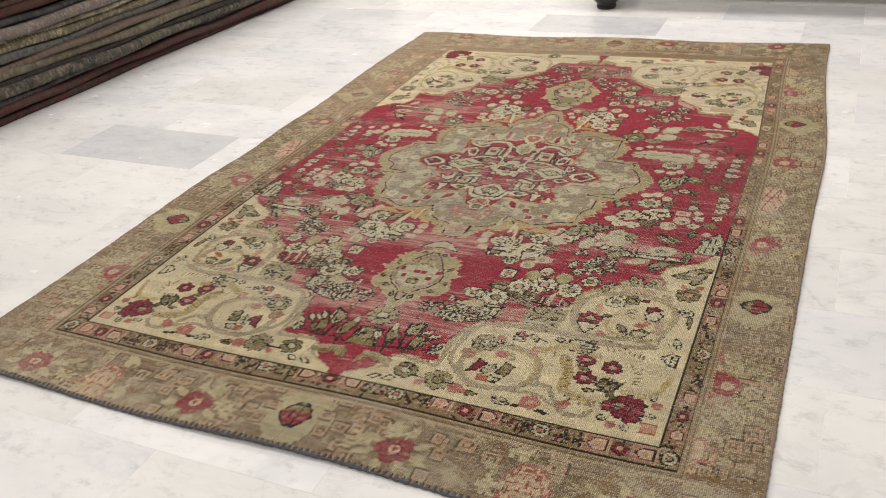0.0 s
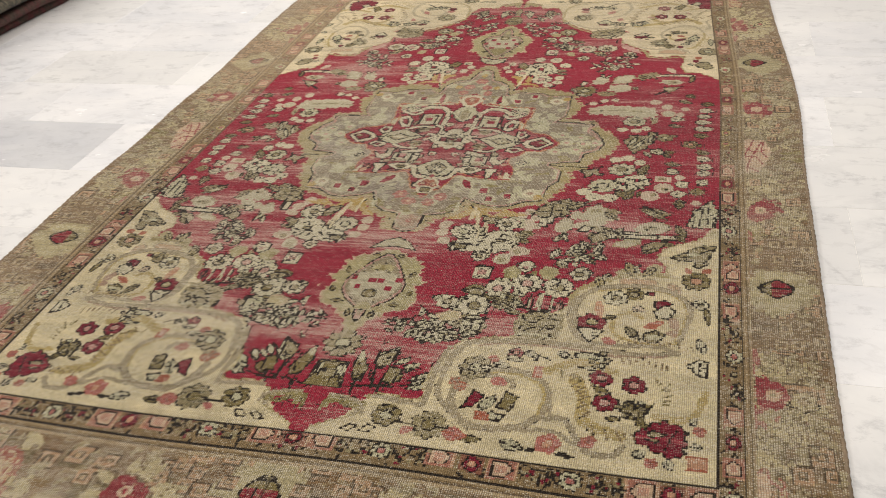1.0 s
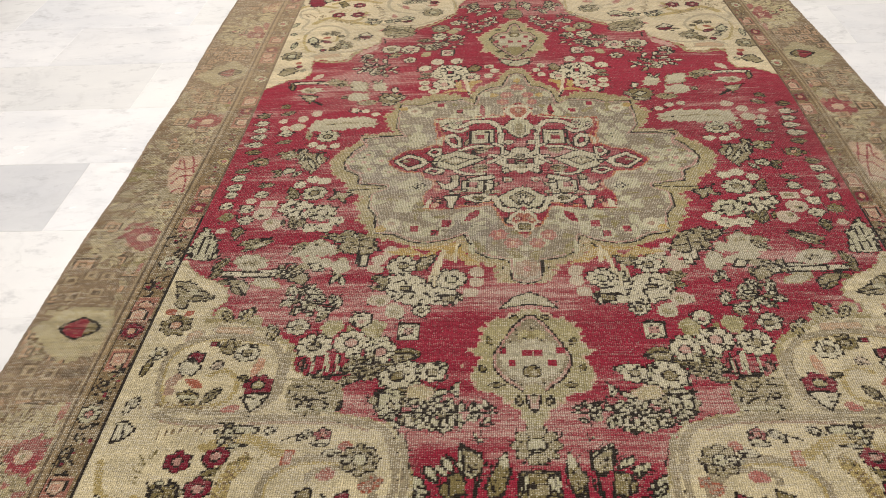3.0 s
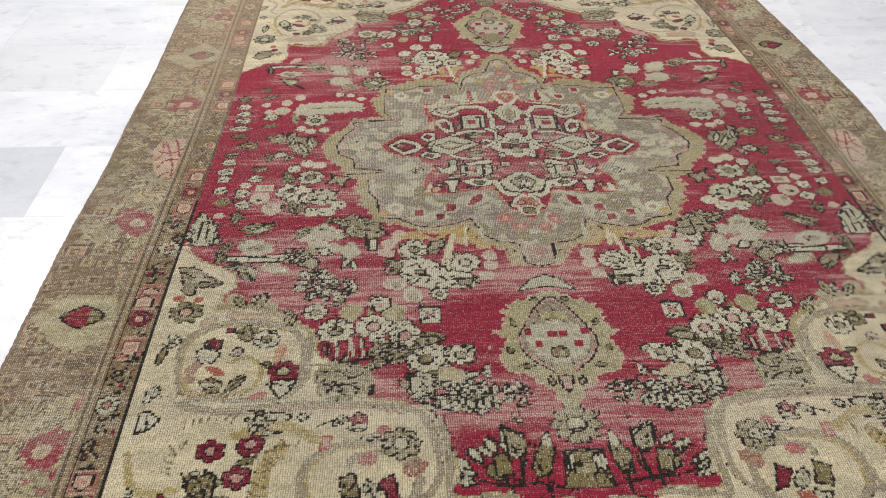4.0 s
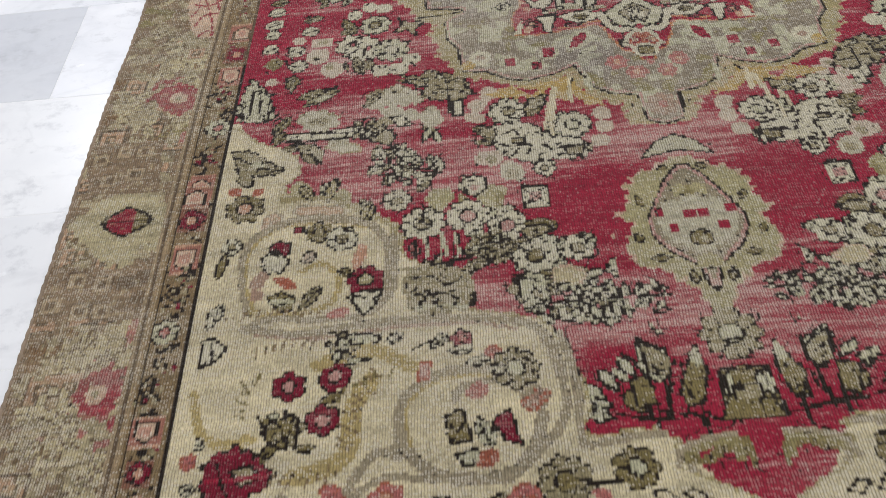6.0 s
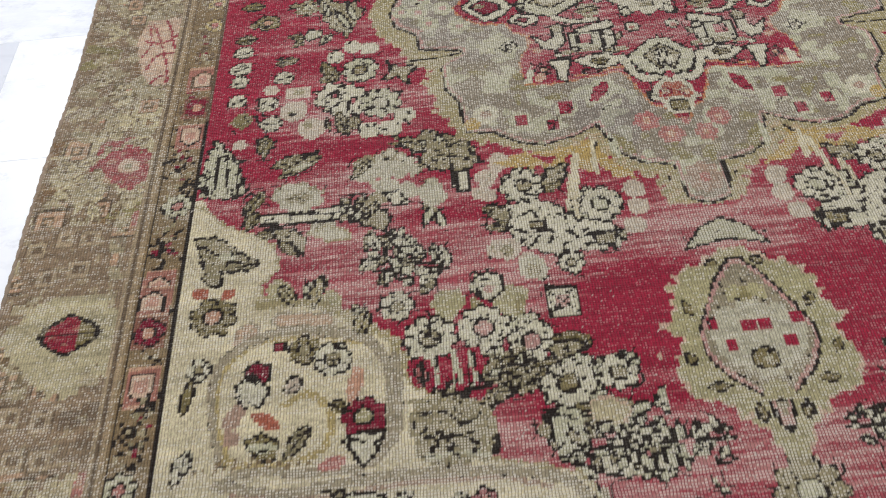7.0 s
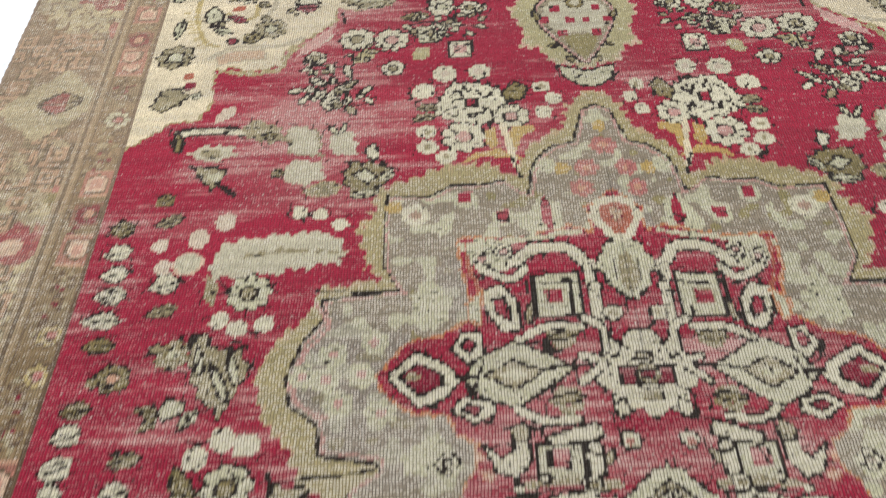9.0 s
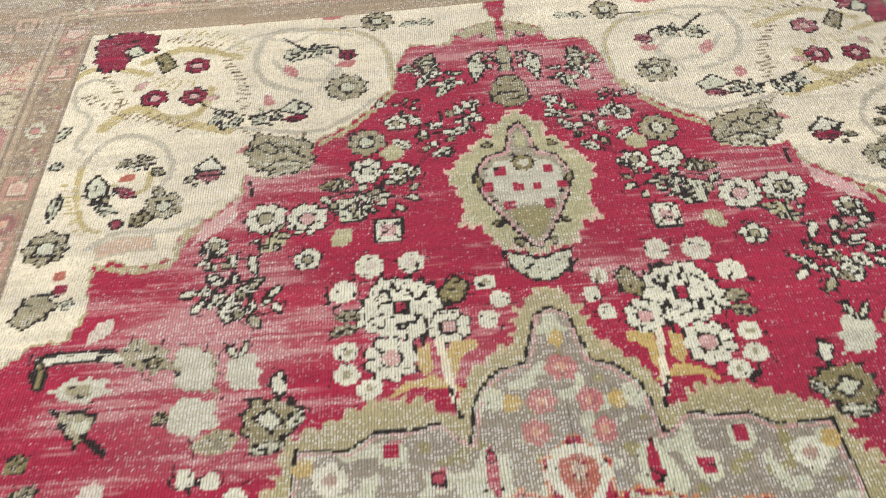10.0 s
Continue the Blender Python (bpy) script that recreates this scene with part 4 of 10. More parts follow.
hexa('g', 0.737, 1.126, r=0.017, col=PEACHC, out=RUST)
redsq('g', 0.738, 1.072, r=0.016)
ros('g', 0.737, 1.196, r=0.018)
hexa('g', 0.684, 1.197, r=0.019, col=PEACHC, out=RUST)
hexa('g', 0.593, 1.196, r=0.019, col=PEACHC, out=RUST)
hexa('g', 0.372, 1.191, r=0.019, col=PEACHC, out=RUST)
hexa('g', 0.266, 1.186, r=0.019, col=PEACHC, out=RUST)
hexa('g', 0.040, 1.181, r=0.019, col=PEACHC, out=RUST)
hexa('g', 0.055, 1.182, r=0.019, col=PEACHC, out=RUST)
redsq('g', 0.638, 1.197, r=0.016)
redsq('g', 0.321, 1.190, r=0.016)
redsq('g', 0.001, 1.185, r=0.016)
vine('g', 0.551, 1.194, r=0.016)
vine('g', 0.528, 1.195, r=0.016)
vine('g', 0.445, 1.191, r=0.016)
vine('g', 0.422, 1.193, r=0.016)
vine('g', 0.231, 1.182, r=0.016)
vine('g', 0.208, 1.184, r=0.016)
vine('g', 0.140, 1.183, r=0.016)
vine('g', 0.102, 1.184, r=0.016)
ros('g', 0.483, 1.194, r=0.017)
ros('g', 0.163, 1.187, r=0.017)
ros('g', 0.723, 0.029, r=0.017, col=GOLD)
vine('g', 0.732, 0.109, r=0.015)
drop('o', 0.853, 0.558, r=0.040, ang=0)
redfl('o', 0.833, 0.253, r=0.042)
redfl('o', 0.840, 0.871, r=0.041)
peach('o', 0.806, 0.001, r=0.045)
squig('o', 0.860, 0.100, r=0.011, col=PEACH)
squig('o', 0.902, 0.140, r=0.011, col=PEACH)
squig('o', 0.874, 0.159, r=0.011, col=PEACH)
tuft('o', 0.811, 0.122, r=0.026, col=PALEB)
tuft('o', 0.878, 0.312, r=0.026, col=PALEB)
sqr('o', 0.884, 0.393, r=0.014)
sqr('o', 0.852, 0.397, r=0.014)
sqr('o', 0.913, 0.460, r=0.014)
sqr('o', 0.860, 0.443, r=0.014)
sqr('o', 0.913, 0.659, r=0.014)
sqr('o', 0.864, 0.668, r=0.014)
sqr('o', 0.902, 0.714, r=0.014)
sqr('o', 0.859, 0.722, r=0.014)
tuft('o', 0.861, 0.831, r=0.020, col=PALEB)
tuft('o', 0.789, 0.807, r=0.020, col=PALEB)
tuft('o', 0.906, 0.241, r=0.020, col=PALEB)
tuft('o', 0.887, 0.821, r=0.025, col=PALEB)
tuft('o', 0.836, 0.806, r=0.025, col=PALEB)
tuft('o', 0.896, 0.885, r=0.025, col=PALEB)
tuft('o', 0.854, 0.942, r=0.025, col=PALEB)
tuft('o', 0.802, 1.018, r=0.025, col=PALEB)
squig('o', 0.904, 1.001, r=0.011, col=PALEB)
squig('o', 0.865, 1.023, r=0.011, col=PALEB)
squig('o', 0.878, 0.978, r=0.011, col=PALEB)
peach('o', 0.809, 1.084, r=0.035)
redfl('e', 0.232, 0.117, r=0.038)
redfl('e', 0.699, 0.123, r=0.038)
drop('e', 0.009, 0.095, r=0.049, ang=90)
peach('e', 0.501, 0.138, r=0.060)
sqr('e', 0.162, 0.050, r=0.015)
sqr('e', 0.138, 0.093, r=0.015)
sqr('e', 0.067, 0.074, r=0.015)
sqr('e', 0.084, 0.020, r=0.015)
sqr('e', 0.076, 0.121, r=0.015)
sqr('e', 0.108, 0.097, r=0.015)
tuft('e', 0.595, 0.146, r=0.026, col=PALEB)
tuft('e', 0.223, 0.069, r=0.026, col=PALEB)
tuft('e', 0.156, 0.118, r=0.026, col=PALEB)
tuft('e', 0.472, 0.039, r=0.026, col=PALEB)
squig('e', 0.378, 0.032, r=0.011, col=PALEB)
squig('e', 0.551, 0.029, r=0.011, col=PALEB)
squig('e', 0.359, 0.114, r=0.011, col=PALEB)
leaf('f', 0.063, 0.352, l=0.052, wid=.014, ang=-25, col=OLIVEG)
leaf('f', 0.097, 0.341, l=0.052, wid=.014, ang=-25, col=OLIVEG)
bloom('f', 0.002, 0.374, r=0.017, col=PINK, mid=PEACH, petals=6, out=None)
peony('f', 0.229, 0.497, r=0.040)
bloom('f', 0.253, 0.418, r=0.033, col=PALE, mid=KHAKI, petals=8, out=INK)
bloom('f', 0.158, 0.465, r=0.033, col=PALE, mid=KHAKI, petals=9, out=INK)
bloom('f', 0.193, 0.544, r=0.019, col=PALE, mid=KHAKI, petals=6, out=INK)
fill('f', [(0.201, 0.345), (0.191, 0.369), (0.164, 0.379), (0.168, 0.407), (0.153, 0.419), (0.141, 0.393), (0.147, 0.358), (0.135, 0.338), (0.156, 0.352)], YELLOW, zig=4)
fill('f', [(0.137, 0.393), (0.122, 0.418), (0.089, 0.423), (0.105, 0.399), (0.127, 0.372), (0.135, 0.338), (0.142, 0.365)], YELLOW, zig=4)
line('f', [(0.143, 0.414), (0.142, 0.365), (0.135, 0.335)], CREAM, w=0.007)
line('f', [(0.138, 0.365), (0.127, 0.331)], INK, w=0.004)
leaf('f', 0.176, 0.820, l=0.037, wid=.03, ang=0, col=PALE, out=INK)
leaf('f', 0.121, 0.761, l=0.034, wid=.016, ang=20, col=PALE, out=INK)
leaf('f', 0.161, 0.782, l=0.034, wid=.016, ang=20, col=PALE, out=INK)
leaf('f', 0.124, 0.835, l=0.031, wid=.016, ang=-40, col=PALE, out=INK)
leaf('f', 0.087, 0.871, l=0.031, wid=.016, ang=-40, col=PALE, out=INK)
leaf('f', 0.078, 0.825, l=0.031, wid=.016, ang=-40, col=PALE, out=INK)
leaf('f', 0.093, 0.795, l=0.031, wid=.016, ang=-40, col=PALE, out=INK)
bloom('f', 0.223, 0.787, r=0.029, col=OLIVE, mid=PALE, petals=8, out=INK)
bloom('f', 0.220, 0.722, r=0.027, col=PALE, mid=KHAKI, petals=7, out=INK)
leaf('f', 0.164, 0.717, l=0.048, wid=.024, ang=0, col=PALE, out=INK)
sqr('o', 0.846, 0.688, r=0.016)
sqr('o', 0.886, 0.680, r=0.016)
sqr('o', 0.841, 0.738, r=0.016)
sqr('o', 0.875, 0.738, r=0.016)
sqr('o', 0.853, 0.442, r=0.016)
sqr('o', 0.814, 0.440, r=0.016)
sqr('o', 0.874, 0.395, r=0.016)
sqr('o', 0.801, 0.388, r=0.016)
sqr('o', 0.843, 0.348, r=0.016)
drop('o', 0.840, 0.576, r=0.043, ang=0)
tuft('o', 0.836, 0.787, r=0.023, col=TULIP)
tuft('o', 0.859, 0.790, r=0.023, col=TULIP)
tuft('o', 0.806, 0.776, r=0.023, col=TULIP)
tuft('o', 0.861, 0.887, r=0.023, col=TULIP)
tuft('o', 0.829, 0.926, r=0.023, col=TULIP)
tuft('o', 0.893, 0.848, r=0.023, col=TULIP)
tuft('o', 0.884, 0.907, r=0.023, col=TULIP)
redfl('o', 0.807, 0.857, r=0.035)
ros('o', 0.836, 0.812, r=0.013, col=TULIP)
ros('o', 0.859, 0.878, r=0.013, col=TULIP)
squig('o', 0.845, 0.969, r=0.013, col=TULIP)
squig('o', 0.875, 0.998, r=0.013, col=TULIP)
squig('o', 0.834, 1.032, r=0.013, col=TULIP)
squig('o', 0.912, 0.925, r=0.013, col=TULIP)
tuft('o', 0.797, 0.981, r=0.021, col=TULIP)
tuft('o', 0.784, 1.011, r=0.021, col=TULIP)
tuft('o', 0.807, 0.960, r=0.021, col=TULIP)
peach('o', 0.791, 1.100, r=0.036)
sqr('o', 0.863, 1.091, r=0.011)
sqr('o', 0.888, 1.093, r=0.011)
sqr('o', 0.858, 1.123, r=0.011)
leaf('o', 0.944, 0.020, l=0.056, wid=.02, ang=0, col=OLIVEG)
leaf('o', 0.912, 0.011, l=0.056, wid=.02, ang=0, col=OLIVEG)
tuft('o', 0.865, 0.099, r=0.020, col=TULIP)
tuft('o', 0.797, 0.147, r=0.020, col=TULIP)
tuft('o', 0.893, 0.055, r=0.020, col=TULIP)
squig('o', 0.902, 0.143, r=0.012, col=TULIP)
squig('o', 0.940, 0.127, r=0.012, col=TULIP)
squig('o', 0.863, 0.163, r=0.012, col=TULIP)
leaf('o', 0.894, 0.231, l=0.040, wid=.018, ang=70, col=TULIP)
leaf('o', 0.874, 0.210, l=0.040, wid=.018, ang=70, col=TULIP)
leaf('o', 0.853, 0.321, l=0.040, wid=.018, ang=70, col=TULIP)
leaf('o', 0.874, 0.332, l=0.040, wid=.018, ang=70, col=TULIP)
leaf('o', 0.796, 0.335, l=0.040, wid=.018, ang=70, col=TULIP)
sqr('o', 0.888, 0.392, r=0.014)
sqr('o', 0.851, 0.400, r=0.014)
sqr('o', 0.916, 0.463, r=0.014)
sqr('o', 0.859, 0.446, r=0.014)
sqr('o', 0.824, 0.475, r=0.014)
sqr('o', 0.898, 0.427, r=0.014)
leaf('o', 0.786, 0.284, l=0.048, wid=.02, ang=60, col=PINKD)
leaf('o', 0.778, 0.363, l=0.048, wid=.02, ang=60, col=PINKD)
sqr('o', 0.912, 0.661, r=0.014)
sqr('o', 0.863, 0.671, r=0.014)
sqr('o', 0.902, 0.716, r=0.014)
sqr('o', 0.858, 0.725, r=0.014)
sqr('o', 0.824, 0.677, r=0.014)
sqr('o', 0.814, 0.722, r=0.014)
sqr('o', 0.939, 0.706, r=0.014)
tuft('o', 0.887, 0.814, r=0.020, col=TULIP)
tuft('o', 0.854, 0.832, r=0.020, col=TULIP)
tuft('o', 0.789, 0.807, r=0.020, col=TULIP)
tuft('o', 0.763, 0.832, r=0.020, col=TULIP)
leaf('o', 0.787, 0.767, l=0.053, wid=.02, ang=80, col=PINKD)
leaf('o', 0.773, 0.800, l=0.053, wid=.02, ang=80, col=PINKD)
tuft('o', 0.888, 0.815, r=0.027, col=TULIP)
tuft('o', 0.867, 0.791, r=0.027, col=TULIP)
tuft('o', 0.827, 0.807, r=0.027, col=TULIP)
tuft('o', 0.904, 0.884, r=0.027, col=TULIP)
tuft('o', 0.854, 0.942, r=0.027, col=TULIP)
tuft('o', 0.829, 0.944, r=0.027, col=TULIP)
ros('o', 0.891, 0.885, r=0.018, col=TULIP)
squig('o', 0.904, 1.001, r=0.013, col=TULIP)
squig('o', 0.865, 1.023, r=0.013, col=TULIP)
squig('o', 0.875, 0.975, r=0.013, col=TULIP)
squig('o', 0.940, 0.937, r=0.013, col=TULIP)
tuft('o', 0.816, 1.027, r=0.027, col=TULIP)
tuft('o', 0.803, 0.998, r=0.027, col=TULIP)
leaf('o', 0.814, 0.902, l=0.060, wid=.03, ang=60, col=PINKD)
leaf('o', 0.787, 0.926, l=0.060, wid=.03, ang=60, col=PINKD)
leaf('o', 0.802, 0.360, l=0.054, wid=.02, ang=5, col=OLIVEG)
leaf('o', 0.762, 0.339, l=0.054, wid=.02, ang=5, col=OLIVEG)
tuft('o', 0.908, 0.297, r=0.025, col=TULIP)
tuft('o', 0.846, 0.172, r=0.025, col=TULIP)
tuft('o', 0.810, 0.161, r=0.025, col=TULIP)
tuft('o', 0.808, 0.217, r=0.025, col=TULIP)
squig('o', 0.862, 0.172, r=0.013, col=TULIP)
squig('o', 0.817, 0.128, r=0.013, col=TULIP)
squig('o', 0.855, 0.123, r=0.013, col=TULIP)
redfl('e', 0.232, 0.117, r=0.038)
redfl('e', 0.699, 0.123, r=0.038)
drop('e', 0.009, 0.095, r=0.044, ang=90)
peach('e', 0.498, 0.141, r=0.049)
sqr('e', 0.162, 0.050, r=0.015)
sqr('e', 0.138, 0.093, r=0.015)
sqr('e', 0.067, 0.074, r=0.015)
sqr('e', 0.084, 0.020, r=0.015)
sqr('e', 0.076, 0.121, r=0.015)
sqr('e', 0.108, 0.097, r=0.015)
sqr('e', 0.322, 0.101, r=0.015)
sqr('e', 0.801, 0.070, r=0.015)
tuft('e', 0.595, 0.146, r=0.026, col=TULIP)
tuft('e', 0.223, 0.069, r=0.026, col=TULIP)
tuft('e', 0.156, 0.118, r=0.026, col=TULIP)
tuft('e', 0.472, 0.039, r=0.026, col=TULIP)
tuft('e', 0.550, 0.175, r=0.026, col=TULIP)
tuft('e', 0.435, 0.138, r=0.026, col=TULIP)
line('f', [(0.206, 0.989), (0.221, 1.015), (0.239, 1.040), (0.261, 1.064), (0.298, 1.086), (0.337, 1.095), (0.385, 1.085), (0.417, 1.068)], BAND, w=0.007)
leaf('f', 0.222, 0.977, l=0.027, wid=.018, ang=80, col=PEACHL)
leaf('f', 0.215, 0.944, l=0.027, wid=.018, ang=80, col=PEACHL)
leaf('f', 0.232, 0.998, l=0.027, wid=.018, ang=80, col=PEACHL)
leaf('f', 0.408, 1.079, l=0.037, wid=.02, ang=20, col=PEACHL)
leaf('f', 0.441, 1.067, l=0.037, wid=.02, ang=20, col=PEACHL)
leaf('f', 0.456, 1.076, l=0.037, wid=.02, ang=20, col=PEACHL)
leaf('f', 0.549, 0.605, l=0.040, wid=.022, ang=-10, col=PEACHL)
leaf('f', 0.509, 0.625, l=0.040, wid=.022, ang=-10, col=PEACHL)
leaf('f', 0.574, 0.600, l=0.040, wid=.022, ang=-10, col=PEACHL)
leaf('f', 0.445, 0.704, l=0.038, wid=.022, ang=-60, col=PEACHL)
leaf('f', 0.438, 0.732, l=0.038, wid=.022, ang=-60, col=PEACHL)
leaf('f', 0.457, 0.675, l=0.038, wid=.022, ang=-60, col=PEACHL)
line('f', [(0.599, 0.589), (0.559, 0.581), (0.517, 0.600), (0.477, 0.623), (0.445, 0.661), (0.427, 0.706)], BAND, w=0.005)
leaf('f', 0.561, 0.603, l=0.029, wid=.018, ang=100, col=FRINGE, out=INK)
leaf('f', 0.535, 0.575, l=0.029, wid=.018, ang=100, col=FRINGE, out=INK)
leaf('f', 0.510, 0.588, l=0.029, wid=.018, ang=100, col=FRINGE, out=INK)
leaf('f', 0.481, 0.607, l=0.029, wid=.018, ang=100, col=FRINGE, out=INK)
leaf('f', 0.231, 0.845, l=0.024, wid=.014, ang=-40, col=PALE, out=INK)
leaf('f', 0.227, 0.869, l=0.024, wid=.014, ang=-40, col=PALE, out=INK)
leaf('f', 0.247, 0.860, l=0.024, wid=.014, ang=-40, col=PALE, out=INK)
line('f', [(0.161, 0.992), (0.129, 1.001), (0.079, 1.003), (0.032, 1.014)], INK, w=0.003)
line('f', [(0.089, 0.953), (0.094, 1.003)], INK, w=0.003)
line('f', [(0.057, 0.989), (0.063, 1.042)], INK, w=0.003)
line('f', [(0.118, 0.985), (0.120, 1.011)], INK, w=0.003)
leaf('f', 0.008, 0.976, l=0.039, wid=.018, ang=90, col=OLIVE, out=INK)
leaf('f', 0.013, 0.972, l=0.039, wid=.018, ang=90, col=OLIVE, out=INK)
leaf('f', 0.132, 0.927, l=0.034, wid=.016, ang=130, col=PALE, out=INK)
leaf('f', 0.155, 0.943, l=0.034, wid=.016, ang=130, col=PALE, out=INK)
leaf('f', 0.190, 0.990, l=0.037, wid=.016, ang=-35, col=PALE, out=INK)
leaf('f', 0.204, 0.967, l=0.037, wid=.016, ang=-35, col=PALE, out=INK)
leaf('f', 0.175, 0.969, l=0.037, wid=.016, ang=-35, col=PALE, out=INK)
line('f', [(0.506, 0.441), (0.488, 0.480), (0.471, 0.511), (0.437, 0.526)], INK, w=0.003)
line('f', [(0.407, 0.651), (0.438, 0.667), (0.453, 0.646)], INK, w=0.003)
leaf('f', 0.438, 0.647, l=0.030, wid=.016, ang=40, col=OLIVE, out=INK)
leaf('f', 0.477, 0.643, l=0.030, wid=.016, ang=40, col=OLIVE, out=INK)
leaf('f', 0.313, 0.745, l=0.035, wid=.02, ang=20, col=KHAKI, out=INK)
leaf('f', 0.283, 0.734, l=0.035, wid=.02, ang=20, col=KHAKI, out=INK)
leaf('f', 0.316, 0.680, l=0.030, wid=.02, ang=70, col=PALE, out=INK)
leaf('f', 0.300, 0.672, l=0.030, wid=.02, ang=70, col=PALE, out=INK)
leaf('f', 0.213, 0.755, l=0.045, wid=.02, ang=0, col=PALE, out=INK)
bloom('f', 0.176, 0.818, r=0.016, col=PALE, mid=KHAKI, petals=5, out=INK)
bloom('f', 0.174, 0.850, r=0.016, col=PALE, mid=KHAKI, petals=5, out=INK)
fill('f', [(0.277, 0.372), (0.184, 0.367), (0.175, 0.396), (0.119, 0.429), (0.110, 0.467), (0.125, 0.546), (0.189, 0.574), (0.230, 0.588), (0.292, 0.565), (0.308, 0.496), (0.311, 0.454)], RED)
line('f', [(0.189, 0.510), (0.187, 0.445), (0.168, 0.378)], CREAM, w=0.008)
bloom('f', 0.251, 0.419, r=0.031, col=PALE, mid=PINKL, petals=8, out=INK)
leaf('f', 0.204, 0.413, l=0.045, wid=.034, ang=60, col=OLIVE, out=INK)
leaf('f', 0.288, 0.461, l=0.041, wid=.022, ang=0, col=OLIVE, out=INK)
leaf('f', 0.280, 0.493, l=0.041, wid=.022, ang=0, col=OLIVE, out=INK)
bloom('f', 0.154, 0.467, r=0.036, col=PALE, mid=WORN, petals=9, out=INK)
leaf('f', 0.137, 0.522, l=0.034, wid=.028, ang=-60, col=KHAKI, out=INK)
leaf('f', 0.170, 0.520, l=0.034, wid=.028, ang=-60, col=KHAKI, out=INK)
peony('f', 0.233, 0.499, r=0.040)
bloom('f', 0.203, 0.559, r=0.018, col=PALE, mid=KHAKI, petals=5, out=INK)
disc('f', 0.102, 0.441, r=0.012, col=PEACHW)
disc('f', 0.098, 0.480, r=0.012, col=PEACHW)
disc('f', 0.110, 0.511, r=0.012, col=PEACHW)
disc('f', 0.102, 0.441, r=0.004, col=KHAKI)
disc('f', 0.098, 0.480, r=0.004, col=KHAKI)
disc('f', 0.110, 0.511, r=0.004, col=KHAKI)
disc('f', 0.291, 0.531, r=0.015, col=PEACHW)
disc('f', 0.256, 0.561, r=0.015, col=PEACHW)
disc('f', 0.291, 0.531, r=0.008, col=KHAKI)
disc('f', 0.256, 0.561, r=0.008, col=KHAKI)
fill('f', [(0.010, 0.551), (0.077, 0.568), (0.109, 0.612), (0.122, 0.666), (0.126, 0.718), (0.103, 0.766), (0.074, 0.793), (0.062, 0.820), (0.030, 0.856), (-0.048, 0.863), (-0.135, 0.568)], RED)
fill('f', [(0.004, 0.558), (0.042, 0.572), (0.071, 0.578), (0.070, 0.587), (0.042, 0.591), (0.056, 0.600), (0.092, 0.604), (0.101, 0.615), (0.071, 0.627), (0.091, 0.640), (0.093, 0.655), (0.114, 0.664), (0.096, 0.676), (0.106, 0.702), (0.119, 0.714), (0.096, 0.726), (0.094, 0.753), (0.093, 0.768), (0.068, 0.765), (0.064, 0.782), (0.048, 0.788), (0.043, 0.801), (0.056, 0.809), (0.030, 0.815), (0.025, 0.836), (0.017, 0.857), (-0.048, 0.863), (-0.133, 0.575)], FLAME, out=PEACHC)
fill('f', [(-0.001, 0.562), (0.021, 0.579), (0.037, 0.605), (0.055, 0.624), (0.074, 0.654), (0.081, 0.681), (0.076, 0.709), (0.061, 0.730), (0.033, 0.746), (0.033, 0.766), (0.026, 0.790), (0.017, 0.814), (0.005, 0.826), (-0.057, 0.832), (-0.132, 0.578)], INK)
fill('f', [(-0.002, 0.567), (0.019, 0.583), (0.035, 0.607), (0.053, 0.626), (0.072, 0.656), (0.077, 0.681), (0.073, 0.706), (0.058, 0.726), (0.029, 0.743), (0.029, 0.764), (0.022, 0.787), (0.014, 0.811), (0.004, 0.822), (-0.059, 0.828), (-0.131, 0.582)], PINKL)
fill('f', [(-0.002, 0.573), (0.017, 0.587), (0.031, 0.611), (0.049, 0.630), (0.067, 0.659), (0.072, 0.680), (0.068, 0.703), (0.054, 0.720), (0.024, 0.738), (0.023, 0.762), (0.017, 0.784), (0.011, 0.805), (0.003, 0.815), (-0.061, 0.821), (-0.129, 0.588)], MAUVE)
fill('f', [(0.004, 0.634), (0.034, 0.641), (0.057, 0.654), (0.055, 0.678), (0.043, 0.708), (0.023, 0.727), (0.011, 0.737), (-0.082, 0.747), (-0.112, 0.647)], WORN, zig=5)
leaf('f', 0.002, 0.627, l=0.045, wid=.024, ang=80, col=FLAME)
leaf('f', 0.021, 0.617, l=0.045, wid=.024, ang=80, col=FLAME)
leaf('f', 0.000, 0.767, l=0.039, wid=.03, ang=75, col=OLIVEG)
box('f', 0.051, 0.669, w=0.006, n=0.007, col=RED)
box('f', 0.011, 0.679, w=0.006, n=0.007, col=RED)
box('f', 0.039, 0.705, w=0.006, n=0.006, col=RED)
box('f', 0.027, 0.648, w=0.004, n=0.004, col=PINK)
disc('f', 0.002, 0.727, r=0.016, col=OLIVE, out=INK)
disc('f', 0.002, 0.727, r=0.005, col=WORN)
leaf('f', 0.055, 0.614, l=0.023, wid=.013, ang=35, col=OLIVE, out=INK)
leaf('f', 0.073, 0.649, l=0.023, wid=.013, ang=35, col=OLIVE, out=INK)
leaf('f', 0.085, 0.696, l=0.023, wid=.013, ang=35, col=OLIVE, out=INK)
leaf('f', 0.049, 0.759, l=0.023, wid=.013, ang=35, col=OLIVE, out=INK)
leaf('f', 0.123, 0.777, l=0.032, wid=.022, ang=-20, col=PALE, out=INK)
fill('f', [(-0.034, 0.499), (-0.005, 0.499), (0.027, 0.518), (0.057, 0.545), (0.061, 0.567), (0.025, 0.565), (-0.020, 0.559)], RED)
